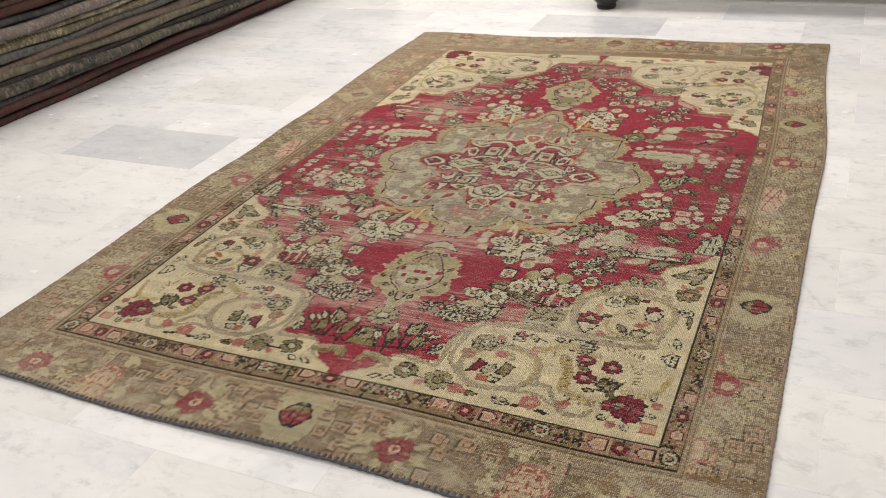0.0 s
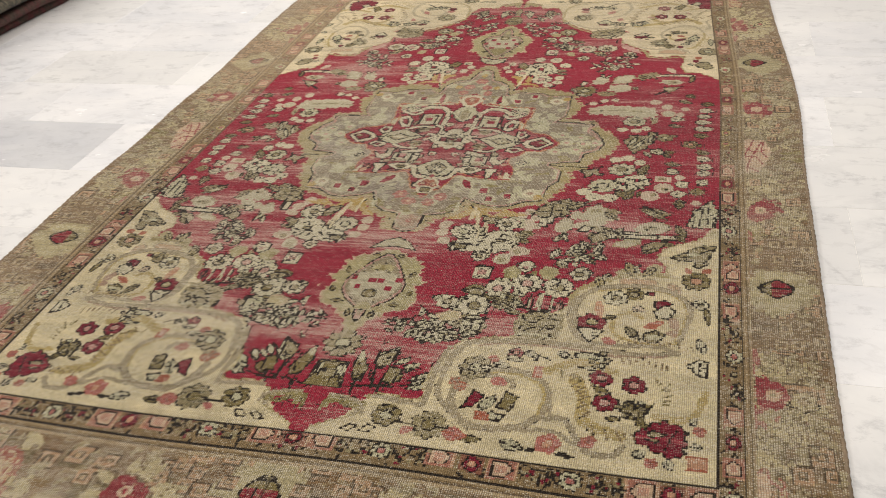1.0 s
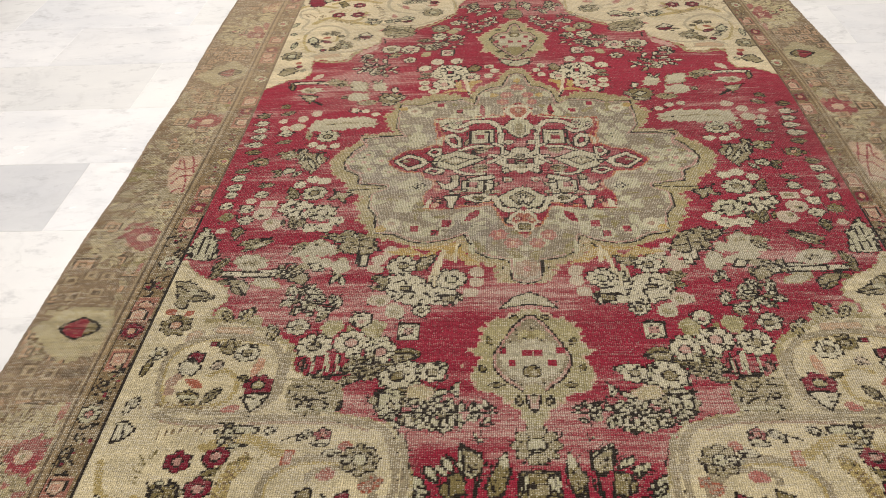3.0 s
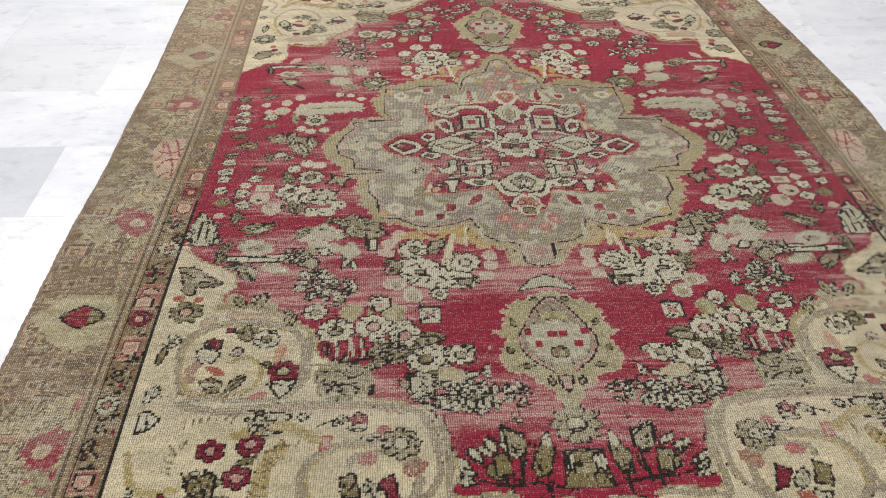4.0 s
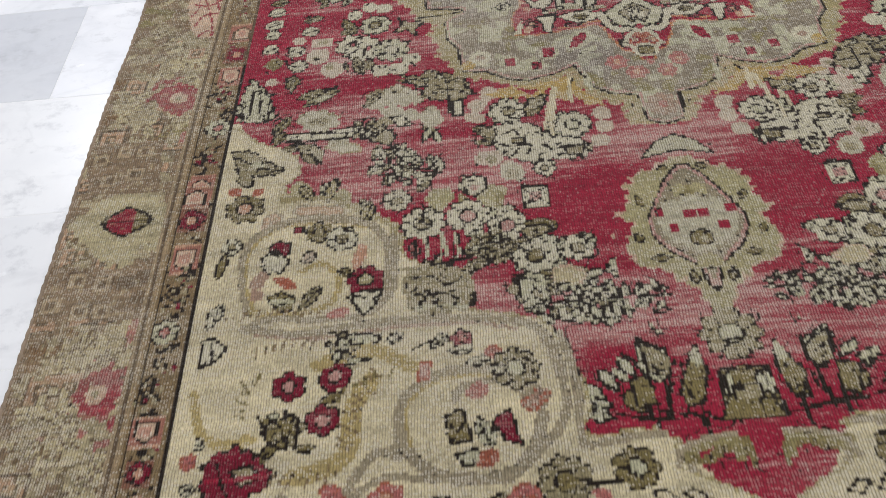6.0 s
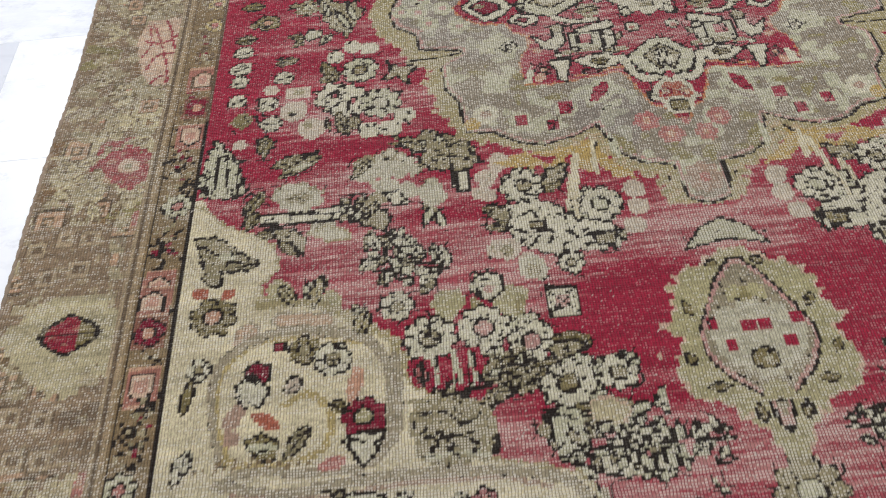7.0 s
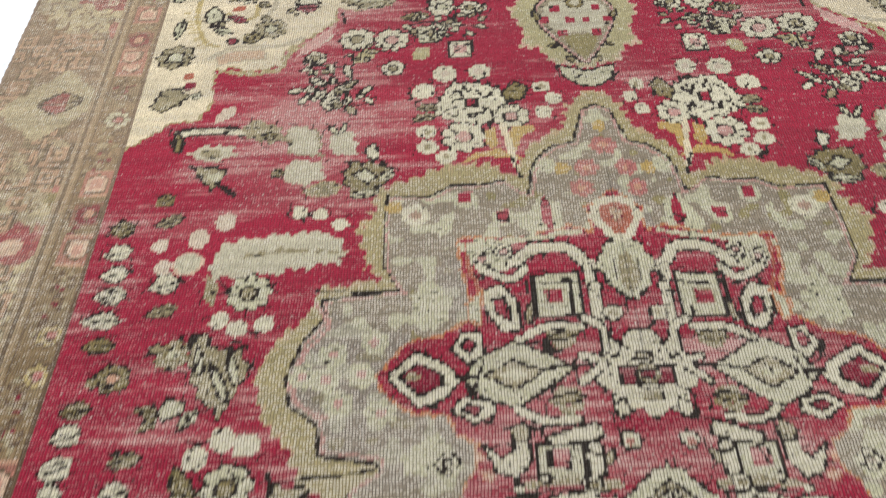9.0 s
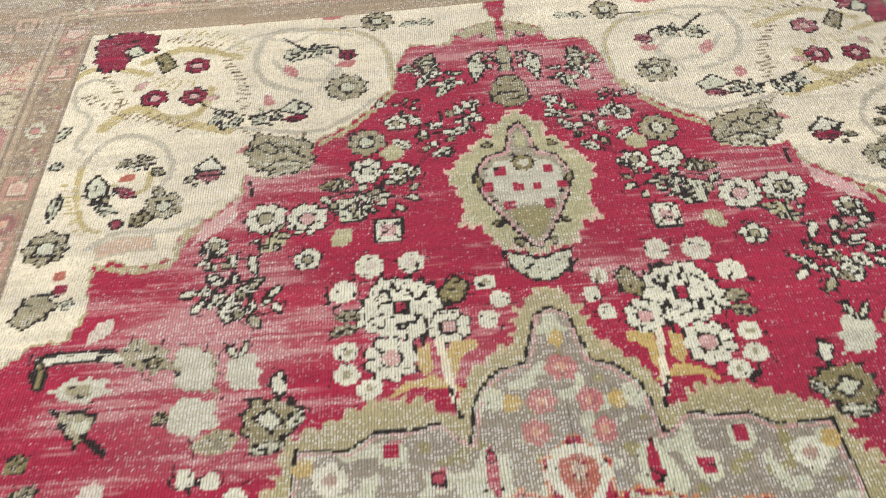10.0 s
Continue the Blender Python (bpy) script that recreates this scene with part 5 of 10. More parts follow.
fill('f', [(-0.009, 0.507), (0.018, 0.520), (0.039, 0.543), (0.055, 0.562), (0.032, 0.556), (-0.002, 0.550), (-0.045, 0.553), (-0.055, 0.512)], FLAMEP, out=INK)
fill('f', [(0.703, 0.453), (0.683, 0.458), (0.660, 0.485), (0.651, 0.509), (0.667, 0.518), (0.686, 0.509), (0.696, 0.487)], KHAKI, out=INK, zig=6)
line('f', [(0.693, 0.464), (0.675, 0.488), (0.661, 0.510)], INK, w=0.003)
leaf('f', 0.637, 0.513, l=0.053, wid=.022, ang=0, col=OLIVE, out=INK)
bloom('f', 0.674, 0.537, r=0.015, col=OLIVE, petals=5, out=INK)
leaf('f', 0.696, 0.550, l=0.022, wid=.016, ang=-30, col=RUST)
leaf('f', 0.651, 0.555, l=0.022, wid=.016, ang=-30, col=RUST)
bloom('f', 0.672, 0.600, r=0.030, col=OLIVEG, mid=PINK, petals=9, out=INK)
fill('f', [(0.700, 0.655), (0.689, 0.644), (0.672, 0.650), (0.668, 0.672), (0.681, 0.682), (0.696, 0.675)], PALE, out=INK)
disc('f', 0.684, 0.664, r=0.006, col=KHAKI, out=INK)
fill('f', [(0.698, 0.684), (0.687, 0.680), (0.687, 0.719), (0.693, 0.738), (0.700, 0.719)], KHAKI, out=INK)
fill('f', [(0.683, 0.771), (0.675, 0.782), (0.682, 0.818), (0.693, 0.818), (0.701, 0.804), (0.693, 0.783)], PALE, out=INK)
line('f', [(0.687, 0.783), (0.692, 0.808)], INK, w=0.003)
fill('f', [(0.705, 0.840), (0.688, 0.837), (0.677, 0.833), (0.663, 0.855), (0.670, 0.871), (0.694, 0.881)], PALE, out=INK)
line('f', [(0.688, 0.838), (0.681, 0.857), (0.686, 0.876)], INK, w=0.003)
fill('f', [(0.615, 0.589), (0.593, 0.608), (0.596, 0.620), (0.622, 0.601)], PEACH, out=BAND)
fill('f', [(0.580, 0.604), (0.538, 0.601), (0.530, 0.617), (0.574, 0.623)], PEACH, out=BAND)
fill('f', [(0.465, 0.664), (0.447, 0.700), (0.436, 0.743), (0.448, 0.744), (0.468, 0.687)], PINKG, out=BAND)
leaf('f', 0.573, 0.566, l=0.045, wid=.022, ang=80, col=PALE, out=INK)
leaf('f', 0.480, 0.621, l=0.042, wid=.024, ang=100, col=PALE, out=INK)
leaf('f', 0.537, 0.585, l=0.034, wid=.022, ang=95, col=OLIVEG)
line('f', [(0.635, 0.888), (0.604, 0.866), (0.570, 0.853), (0.539, 0.840)], UMBER, w=0.014, zig=12)
line('f', [(0.643, 0.860), (0.606, 0.844), (0.565, 0.833)], PINKG, w=0.006, zig=8)
line('f', [(0.611, 0.901), (0.575, 0.885), (0.538, 0.869)], BAND, w=0.006, zig=8)
line('f', [(0.491, 0.933), (0.465, 0.922), (0.424, 0.924)], UMBER, w=0.009, zig=9)
line('f', [(0.478, 0.948), (0.438, 0.939), (0.412, 0.942)], OLIVEG, w=0.008, zig=9)
line('f', [(0.663, 0.755), (0.662, 0.719), (0.649, 0.685), (0.628, 0.663)], PINKG, w=0.005)
line('f', [(0.537, 0.818), (0.495, 0.815), (0.438, 0.836), (0.396, 0.840)], PINKG, w=0.005)
line('f', [(0.644, 0.757), (0.651, 0.730), (0.643, 0.703)], GOLD, w=0.004)
bloom('f', 0.512, 0.917, r=0.021, col=WINE, mid=PALE, petals=6, out=INK)
bloom('f', 0.578, 0.923, r=0.022, col=WINE, mid=PALE, petals=7, out=INK)
leaf('f', 0.498, 0.886, l=0.035, wid=.02, ang=10, col=PALE, out=INK)
leaf('f', 0.464, 0.884, l=0.035, wid=.02, ang=10, col=PALE, out=INK)
leaf('f', 0.489, 0.863, l=0.032, wid=.022, ang=80, col=KHAKI, out=INK)
leaf('f', 0.473, 0.906, l=0.032, wid=.022, ang=80, col=KHAKI, out=INK)
leaf('f', 0.410, 0.870, l=0.033, wid=.008, ang=35, col=INK)
fill('f', [(0.678, 1.015), (0.645, 1.010), (0.615, 1.020), (0.593, 1.028), (0.584, 1.057), (0.589, 1.075), (0.615, 1.079), (0.646, 1.083), (0.663, 1.089), (0.668, 1.072), (0.677, 1.051)], WINE, out=INK, zig=9)
line('f', [(0.667, 1.057), (0.635, 1.052), (0.594, 1.057)], PALE, w=0.005)
line('f', [(0.663, 1.030), (0.636, 1.044), (0.605, 1.034)], INK, w=0.004)
line('f', [(0.655, 1.077), (0.629, 1.066), (0.596, 1.072)], INK, w=0.004)
line('f', [(0.644, 1.018), (0.635, 1.052), (0.628, 1.079)], INK, w=0.003)
line('f', [(0.616, 1.023), (0.609, 1.054), (0.609, 1.077)], INK, w=0.003)
disc('f', 0.653, 1.041, r=0.006, col=PINK)
disc('f', 0.625, 1.036, r=0.006, col=PINK)
disc('f', 0.599, 1.046, r=0.006, col=PINK)
disc('f', 0.644, 1.069, r=0.006, col=PINK)
disc('f', 0.617, 1.067, r=0.006, col=PINK)
leaf('f', 0.689, 1.020, l=0.029, wid=.018, ang=40, col=PALE, out=INK)
leaf('f', 0.681, 1.076, l=0.029, wid=.018, ang=40, col=PALE, out=INK)
leaf('f', 0.651, 1.103, l=0.029, wid=.018, ang=40, col=PALE, out=INK)
leaf('f', 0.604, 1.101, l=0.029, wid=.018, ang=40, col=PALE, out=INK)
fill('f', [(0.628, 0.374), (0.609, 0.327), (0.540, 0.307), (0.407, 0.300), (0.300, 0.326), (0.304, 0.438), (0.315, 0.540), (0.185, 0.585), (0.203, 0.692), (0.414, 0.674), (0.449, 0.635), (0.478, 0.592), (0.560, 0.561), (0.593, 0.550), (0.582, 0.507), (0.613, 0.462), (0.628, 0.425)], RED)
leaf('f', 0.570, 0.338, l=0.060, wid=.032, ang=15, col=KHAKI, out=INK)
leaf('f', 0.546, 0.322, l=0.032, wid=.012, ang=30, col=INK)
fill('f', [(0.602, 0.405), (0.584, 0.387), (0.553, 0.384), (0.531, 0.405), (0.550, 0.420), (0.584, 0.422)], WORN, out=KHAKI, zig=4)
leaf('f', 0.563, 0.400, l=0.033, wid=.018, ang=10, col=OLIVEG)
leaf('f', 0.528, 0.463, l=0.039, wid=.034, ang=40, col=WORN, out=KHAKI)
leaf('f', 0.622, 0.414, l=0.042, wid=.022, ang=70, col=OLIVE, out=INK)
leaf('f', 0.569, 0.488, l=0.045, wid=.026, ang=-60, col=OLIVE, out=INK)
leaf('f', 0.593, 0.468, l=0.033, wid=.02, ang=10, col=OLIVE, out=INK)
line('f', [(0.612, 0.441), (0.551, 0.440), (0.488, 0.435)], LOOP, w=0.006)
leaf('f', 0.452, 0.424, l=0.045, wid=.024, ang=15, col=KHAKI, out=INK)
leaf('f', 0.474, 0.438, l=0.033, wid=.022, ang=60, col=KHAKI, out=INK)
leaf('f', 0.442, 0.457, l=0.033, wid=.022, ang=60, col=KHAKI, out=INK)
bloom('f', 0.432, 0.354, r=0.029, col=WORN, mid=KHAKI, petals=6, out=KHAKI)
leaf('f', 0.470, 0.348, l=0.033, wid=.022, ang=20, col=KHAKI)
leaf('f', 0.399, 0.373, l=0.033, wid=.022, ang=20, col=KHAKI)
leaf('f', 0.441, 0.403, l=0.041, wid=.026, ang=-15, col=WORN)
leaf('f', 0.411, 0.413, l=0.041, wid=.026, ang=-15, col=WORN)
leaf('f', 0.373, 0.415, l=0.049, wid=.032, ang=80, col=WORN, out=KHAKI)
leaf('f', 0.372, 0.454, l=0.038, wid=.02, ang=-70, col=KHAKI, out=INK)
leaf('f', 0.406, 0.317, l=0.047, wid=.022, ang=-12, col=OLIVE, out=INK)
fill('f', [(0.378, 0.301), (0.344, 0.294), (0.308, 0.331), (0.303, 0.355), (0.326, 0.367), (0.372, 0.358), (0.386, 0.335)], KHAKI, out=INK, zig=6)
line('f', [(0.365, 0.306), (0.364, 0.355)], INK, w=0.004)
line('f', [(0.341, 0.304), (0.341, 0.361)], INK, w=0.004)
line('f', [(0.379, 0.331), (0.308, 0.348)], INK, w=0.004)
disc('f', 0.362, 0.345, r=0.007, col=PALE)
disc('f', 0.331, 0.330, r=0.007, col=PALE)
box('f', 0.331, 0.396, w=0.011, n=0.018, col=LOOP, out=INK)
disc('f', 0.277, 0.369, r=0.014, col=PEACHW)
disc('f', 0.295, 0.395, r=0.014, col=PEACHW)
disc('f', 0.303, 0.429, r=0.014, col=PEACHW)
disc('f', 0.277, 0.369, r=0.005, col=KHAKI)
disc('f', 0.295, 0.395, r=0.005, col=KHAKI)
disc('f', 0.303, 0.429, r=0.005, col=KHAKI)
leaf('f', 0.460, 0.493, l=0.034, wid=.018, ang=75, col=KHAKI, out=INK)
leaf('f', 0.432, 0.494, l=0.034, wid=.018, ang=75, col=KHAKI, out=INK)
leaf('f', 0.404, 0.507, l=0.035, wid=.022, ang=105, col=PALE, out=INK)
leaf('f', 0.368, 0.527, l=0.035, wid=.022, ang=105, col=PALE, out=INK)
leaf('f', 0.460, 0.530, l=0.035, wid=.02, ang=20, col=KHAKI, out=INK)
leaf('f', 0.414, 0.536, l=0.035, wid=.02, ang=20, col=KHAKI, out=INK)
leaf('f', 0.440, 0.554, l=0.030, wid=.018, ang=50, col=KHAKI, out=INK)
leaf('f', 0.385, 0.574, l=0.030, wid=.018, ang=50, col=KHAKI, out=INK)
leaf('f', 0.420, 0.553, l=0.025, wid=.014, ang=-20, col=WINE, out=INK)
line('f', [(0.471, 0.524), (0.416, 0.531), (0.364, 0.541)], INK, w=0.004)
bloom('f', 0.430, 0.600, r=0.021, col=PALE, mid=KHAKI, petals=4, out=INK)
bloom('f', 0.313, 0.582, r=0.020, col=PALE, mid=PINKL, petals=5, out=INK)
box('f', 0.221, 0.618, w=0.020, n=0.020, col=PALE, out=INK, mid=PINK)
leaf('f', 0.362, 0.606, l=0.039, wid=.042, ang=90, col=FLAME)
leaf('f', 0.283, 0.615, l=0.039, wid=.042, ang=90, col=FLAME)
bloom('f', 0.394, 0.659, r=0.028, col=PALE, mid=PINKL, petals=9, out=INK)
bloom('f', 0.324, 0.648, r=0.030, col=PALE, mid=PINKL, petals=10, out=INK)
bloom('f', 0.268, 0.663, r=0.028, col=PALE, mid=PINKL, petals=8, out=INK)
leaf('f', 0.223, 0.681, l=0.055, wid=.03, ang=-5, col=OLIVE, out=INK)
leaf('f', 0.300, 0.712, l=0.055, wid=.05, ang=20, col=KHAKI, out=INK)
line('f', [(0.388, 0.691), (0.384, 0.723)], PALE, w=0.005)
line('f', [(0.360, 0.680), (0.354, 0.726)], PALE, w=0.005)
line('f', [(0.337, 0.682), (0.332, 0.729)], INK, w=0.003)
leaf('f', 0.538, 0.570, l=0.035, wid=.022, ang=80, col=PALE, out=INK)
leaf('f', 0.576, 0.570, l=0.032, wid=.03, ang=95, col=FLAME)
leaf('f', 0.513, 0.588, l=0.032, wid=.03, ang=95, col=FLAME)
leaf('f', 0.477, 0.620, l=0.039, wid=.024, ang=100, col=PALE, out=INK)
comb('f', [(0.658, 0.864), (0.611, 0.854), (0.559, 0.842), (0.524, 0.832)], UMBER, w=0.022)
comb('f', [(0.432, 0.914), (0.453, 0.931), (0.465, 0.963), (0.471, 1.007)], UMBER, w=0.024)
comb('f', [(0.676, 0.973), (0.663, 0.933), (0.651, 0.902)], OLIVE, w=0.019)
comb('f', [(0.611, 0.935), (0.588, 0.968), (0.585, 1.004)], UMBER, w=0.017)
comb('f', [(0.406, 0.932), (0.381, 0.916), (0.346, 0.912)], OLIVE, w=0.015)
comb('f', [(0.650, 0.711), (0.643, 0.684), (0.624, 0.663), (0.594, 0.646)], GOLD, w=0.009)
comb('f', [(0.516, 0.634), (0.476, 0.655), (0.449, 0.694)], UMBER, w=0.010)
comb('f', [(0.451, 1.015), (0.443, 0.973), (0.422, 0.941), (0.386, 0.922)], UMBER, w=0.018)
comb('f', [(0.553, 1.059), (0.504, 1.070), (0.465, 1.055)], OLIVE, w=0.015)
comb('f', [(0.246, 1.029), (0.235, 0.987), (0.245, 0.942)], UMBER, w=0.010)
comb('f', [(0.678, 0.962), (0.649, 0.958), (0.624, 0.926)], UMBER, w=0.014)

# far half and medallion, drawn over the mirrored design
fill('b', [(-0.020, 1.065), (0.720, 1.065), (0.720, 2.600), (-0.020, 2.600)], RED)
# sprays along the sides
leaf('b', 0.671, 1.623, l=0.031, wid=0.030, ang=-12, col=LOOP, out=INK)
leaf('b', 0.668, 1.581, l=0.034, wid=0.030, ang=-11, col=LOOP, out=INK)
leaf('b', 0.664, 1.544, l=0.034, wid=0.030, ang=-7, col=LOOP, out=INK)
leaf('b', 0.660, 1.508, l=0.039, wid=0.030, ang=-3, col=LOOP, out=INK)
leaf('b', 0.662, 1.469, l=0.043, wid=0.030, ang=0, col=LOOP, out=INK)
leaf('b', 0.671, 1.623, l=0.031, wid=0.026, ang=-12, col=OLIVE, out=INK)
leaf('b', 0.657, 1.430, l=0.036, wid=0.026, ang=-4, col=OLIVE, out=INK)
leaf('b', 0.663, 1.339, l=0.033, wid=0.026, ang=-9, col=OLIVE, out=INK)
bloom('b', 0.630, 1.382, r=0.022, col=OLIVE, mid=PEACH, petals=5, out=INK)
leaf('b', 0.653, 1.377, l=0.014, wid=0.020, ang=0, col=OLIVE, out=INK)
leaf('b', 0.666, 1.306, l=0.033, wid=0.032, ang=-15, col=LOOP, out=INK)
leaf('b', 0.668, 1.266, l=0.036, wid=0.032, ang=-18, col=LOOP, out=INK)
leaf('b', 0.667, 1.233, l=0.028, wid=0.032, ang=-13, col=LOOP, out=INK)
leaf('b', 0.666, 1.188, l=0.028, wid=0.032, ang=-25, col=LOOP, out=INK)
leaf('b', 0.655, 1.142, l=0.030, wid=0.034, ang=-8, col=OLIVE)
leaf('b', 0.610, 1.635, l=0.037, wid=0.022, ang=-26, col=KHAKI, out=INK)
leaf('b', 0.589, 1.482, l=0.037, wid=0.022, ang=-19, col=KHAKI, out=INK)
leaf('b', 0.592, 1.274, l=0.035, wid=0.022, ang=-10, col=KHAKI, out=INK)
leaf('b', 0.594, 1.524, l=0.034, wid=0.034, ang=-18, col=LOOP, out=INK)
leaf('b', 0.594, 1.235, l=0.029, wid=0.034, ang=-19, col=LOOP, out=INK)
leaf('b', 0.618, 1.175, l=0.033, wid=0.034, ang=37, col=LOOP, out=INK)
leaf('b', 0.611, 1.129, l=0.035, wid=0.034, ang=11, col=LOOP, out=INK)
disc('b', 0.612, 1.589, r=0.012, col=PEACHW)
disc('b', 0.601, 1.552, r=0.012, col=PEACHW)
bloom('b', 0.564, 1.414, r=0.022, col=KHAKI, mid=PALE, petals=6, out=OLIVE)
leaf('b', 0.586, 1.424, l=0.021, wid=0.016, ang=0, col=KHAKI, out=INK)
leaf('b', 0.580, 1.335, l=0.029, wid=0.018, ang=12, col=OLIVE, out=INK)
leaf('b', 0.576, 1.316, l=0.023, wid=0.018, ang=-41, col=OLIVE, out=INK)
fill('b', [(0.569, 1.334), (0.557, 1.353), (0.534, 1.345), (0.538, 1.329), (0.559, 1.320)], PALE, out=INK)
disc('b', 0.612, 1.207, r=0.012, col=PEACHW)
box('b', 0.570, 1.196, w=0.020, n=0.013, col=PEACHW, mid=KHAKI)
disc('b', 0.576, 1.153, r=0.022, col=PEACHW)
disc('b', 0.546, 1.112, r=0.022, col=PEACHW)
disc('b', 0.579, 1.148, r=0.008, col=KHAKI)
disc('b', 0.553, 1.119, r=0.008, col=KHAKI)
fill('b', [(0.628, 1.098), (0.613, 1.105), (0.603, 1.084), (0.614, 1.057), (0.626, 1.071)], KHAKI, out=INK)
disc('b', 0.529, 1.630, r=0.016, col=PEACHW)
disc('b', 0.563, 1.601, r=0.016, col=PEACHW)
disc('b', 0.569, 1.557, r=0.020, col=WORN, out=PEACHC)
fill('b', [(0.540, 1.531), (0.532, 1.590), (0.474, 1.602), (0.407, 1.607), (0.364, 1.588), (0.370, 1.553), (0.435, 1.542), (0.482, 1.531)], WORN, zig=9)
line('b', [(0.504, 1.566), (0.438, 1.575), (0.371, 1.567)], KHAKI, w=0.005, zig=8)
fill('b', [(0.541, 1.537), (0.522, 1.519), (0.525, 1.486), (0.539, 1.497)], KHAKI)
bloom('b', 0.483, 1.506, r=0.030, col=PALE, mid=KHAKI, petals=9, out=INK)
disc('b', 0.514, 1.464, r=0.013, col=LOOP)
disc('b', 0.490, 1.450, r=0.013, col=LOOP)
disc('b', 0.458, 1.457, r=0.013, col=LOOP)
disc('b', 0.428, 1.644, r=0.011, col=LOOP)
disc('b', 0.399, 1.638, r=0.011, col=LOOP)
disc('b', 0.372, 1.618, r=0.011, col=LOOP)
fill('b', [(0.545, 1.438), (0.528, 1.445), (0.515, 1.422), (0.480, 1.420), (0.469, 1.391), (0.479, 1.353), (0.493, 1.324), (0.518, 1.348), (0.539, 1.387)], KHAKI, out=INK, zig=6)
leaf('b', 0.501, 1.372, l=0.058, wid=0.014, ang=67, col=PALE, out=INK)
leaf('b', 0.488, 1.392, l=0.048, wid=0.014, ang=74, col=PALE, out=INK)
leaf('b', 0.530, 1.405, l=0.043, wid=0.014, ang=76, col=PALE, out=INK)
leaf('b', 0.529, 1.320, l=0.030, wid=0.018, ang=-58, col=PALE, out=INK)
disc('b', 0.485, 1.295, r=0.015, col=LOOP)
disc('b', 0.458, 1.287, r=0.015, col=LOOP)
disc('b', 0.513, 1.274, r=0.015, col=LOOP)
leaf('b', 0.523, 1.241, l=0.051, wid=0.026, ang=66, col=OLIVE, out=INK)
leaf('b', 0.525, 1.224, l=0.025, wid=0.026, ang=-38, col=OLIVE, out=INK)
bloom('b', 0.474, 1.237, r=0.031, col=PALE, mid=OLIVE, petals=8, out=INK)
fill('b', [(0.545, 1.165), (0.541, 1.192), (0.522, 1.214), (0.490, 1.206), (0.467, 1.192), (0.459, 1.158), (0.472, 1.135), (0.498, 1.131), (0.523, 1.146)], LOOP, out=INK, zig=9)
line('b', [(0.532, 1.173), (0.514, 1.188), (0.497, 1.184)], INK, w=0.004)
line('b', [(0.515, 1.154), (0.500, 1.165), (0.482, 1.157)], INK, w=0.004)
line('b', [(0.493, 1.142), (0.490, 1.165)], INK, w=0.004)
line('b', [(0.532, 1.157), (0.519, 1.157)], INK, w=0.004)
box('b', 0.512, 1.182, w=0.006, n=0.008, col=RED, out=INK)
box('b', 0.483, 1.165, w=0.006, n=0.008, col=RED, out=INK)
bloom('b', 0.442, 1.156, r=0.033, col=PALE, mid=WORN, petals=9, out=INK)
leaf('b', 0.499, 1.117, l=0.048, wid=0.024, ang=73, col=OLIVE, out=INK)
leaf('b', 0.481, 1.119, l=0.030, wid=0.024, ang=98, col=OLIVE, out=INK)
leaf('b', 0.521, 1.120, l=0.027, wid=0.012, ang=77, col=OLIVE, out=INK)
fill('b', [(0.430, 1.249), (0.411, 1.233), (0.376, 1.237), (0.395, 1.216), (0.400, 1.192), (0.415, 1.212), (0.442, 1.204), (0.424, 1.229)], KHAKI, out=INK, zig=4)
disc('b', 0.406, 1.124, r=0.017, col=LOOP)
disc('b', 0.428, 1.099, r=0.017, col=LOOP)
disc('b', 0.460, 1.098, r=0.017, col=LOOP)
fill('b', [(0.426, 1.079), (0.394, 1.072), (0.376, 1.086), (0.357, 1.076), (0.325, 1.066), (0.330, 1.040), (0.359, 1.033), (0.397, 1.039)], KHAKI, out=INK, zig=6)
leaf('b', 0.371, 1.056, l=0.035, wid=0.014, ang=31, col=PALE, out=INK)
leaf('b', 0.354, 1.061, l=0.032, wid=0.014, ang=59, col=PALE, out=INK)
# medallion: fringe, grey ground, pink line
fill('b', [(-0.015, 1.881), (0.001, 1.881), (0.027, 1.860), (0.046, 1.835), (0.056, 1.792), (0.086, 1.770), (0.111, 1.748), (0.125, 1.715), (0.122, 1.696), (0.144, 1.701), (0.169, 1.721), (0.201, 1.723), (0.234, 1.719), (0.266, 1.704), (0.297, 1.692), (0.322, 1.680), (0.326, 1.640), (0.346, 1.607), (0.341, 1.574), (0.332, 1.543), (0.313, 1.520), (0.351, 1.509), (0.392, 1.505), (0.398, 1.474), (0.425, 1.444), (0.446, 1.411), (0.458, 1.381), (0.451, 1.341), (0.442, 1.313), (0.417, 1.293), (0.405, 1.271), (0.398, 1.244), (0.361, 1.216), (0.375, 1.189), (0.359, 1.158), (0.359, 1.127), (0.341, 1.100), (0.326, 1.063), (0.324, 1.058), (0.282, 1.051), (0.247, 1.026), (0.206, 1.017), (0.163, 1.028), (0.130, 1.043), (0.117, 0.994), (0.085, 0.970), (0.048, 0.955), (0.045, 0.920), (0.036, 0.893), (0.013, 0.882), (0.002, 0.871), (-0.036, 0.868), (-0.100, 1.100), (-0.100, 1.700)], FRINGE, out=FRINGEO, zig=10)
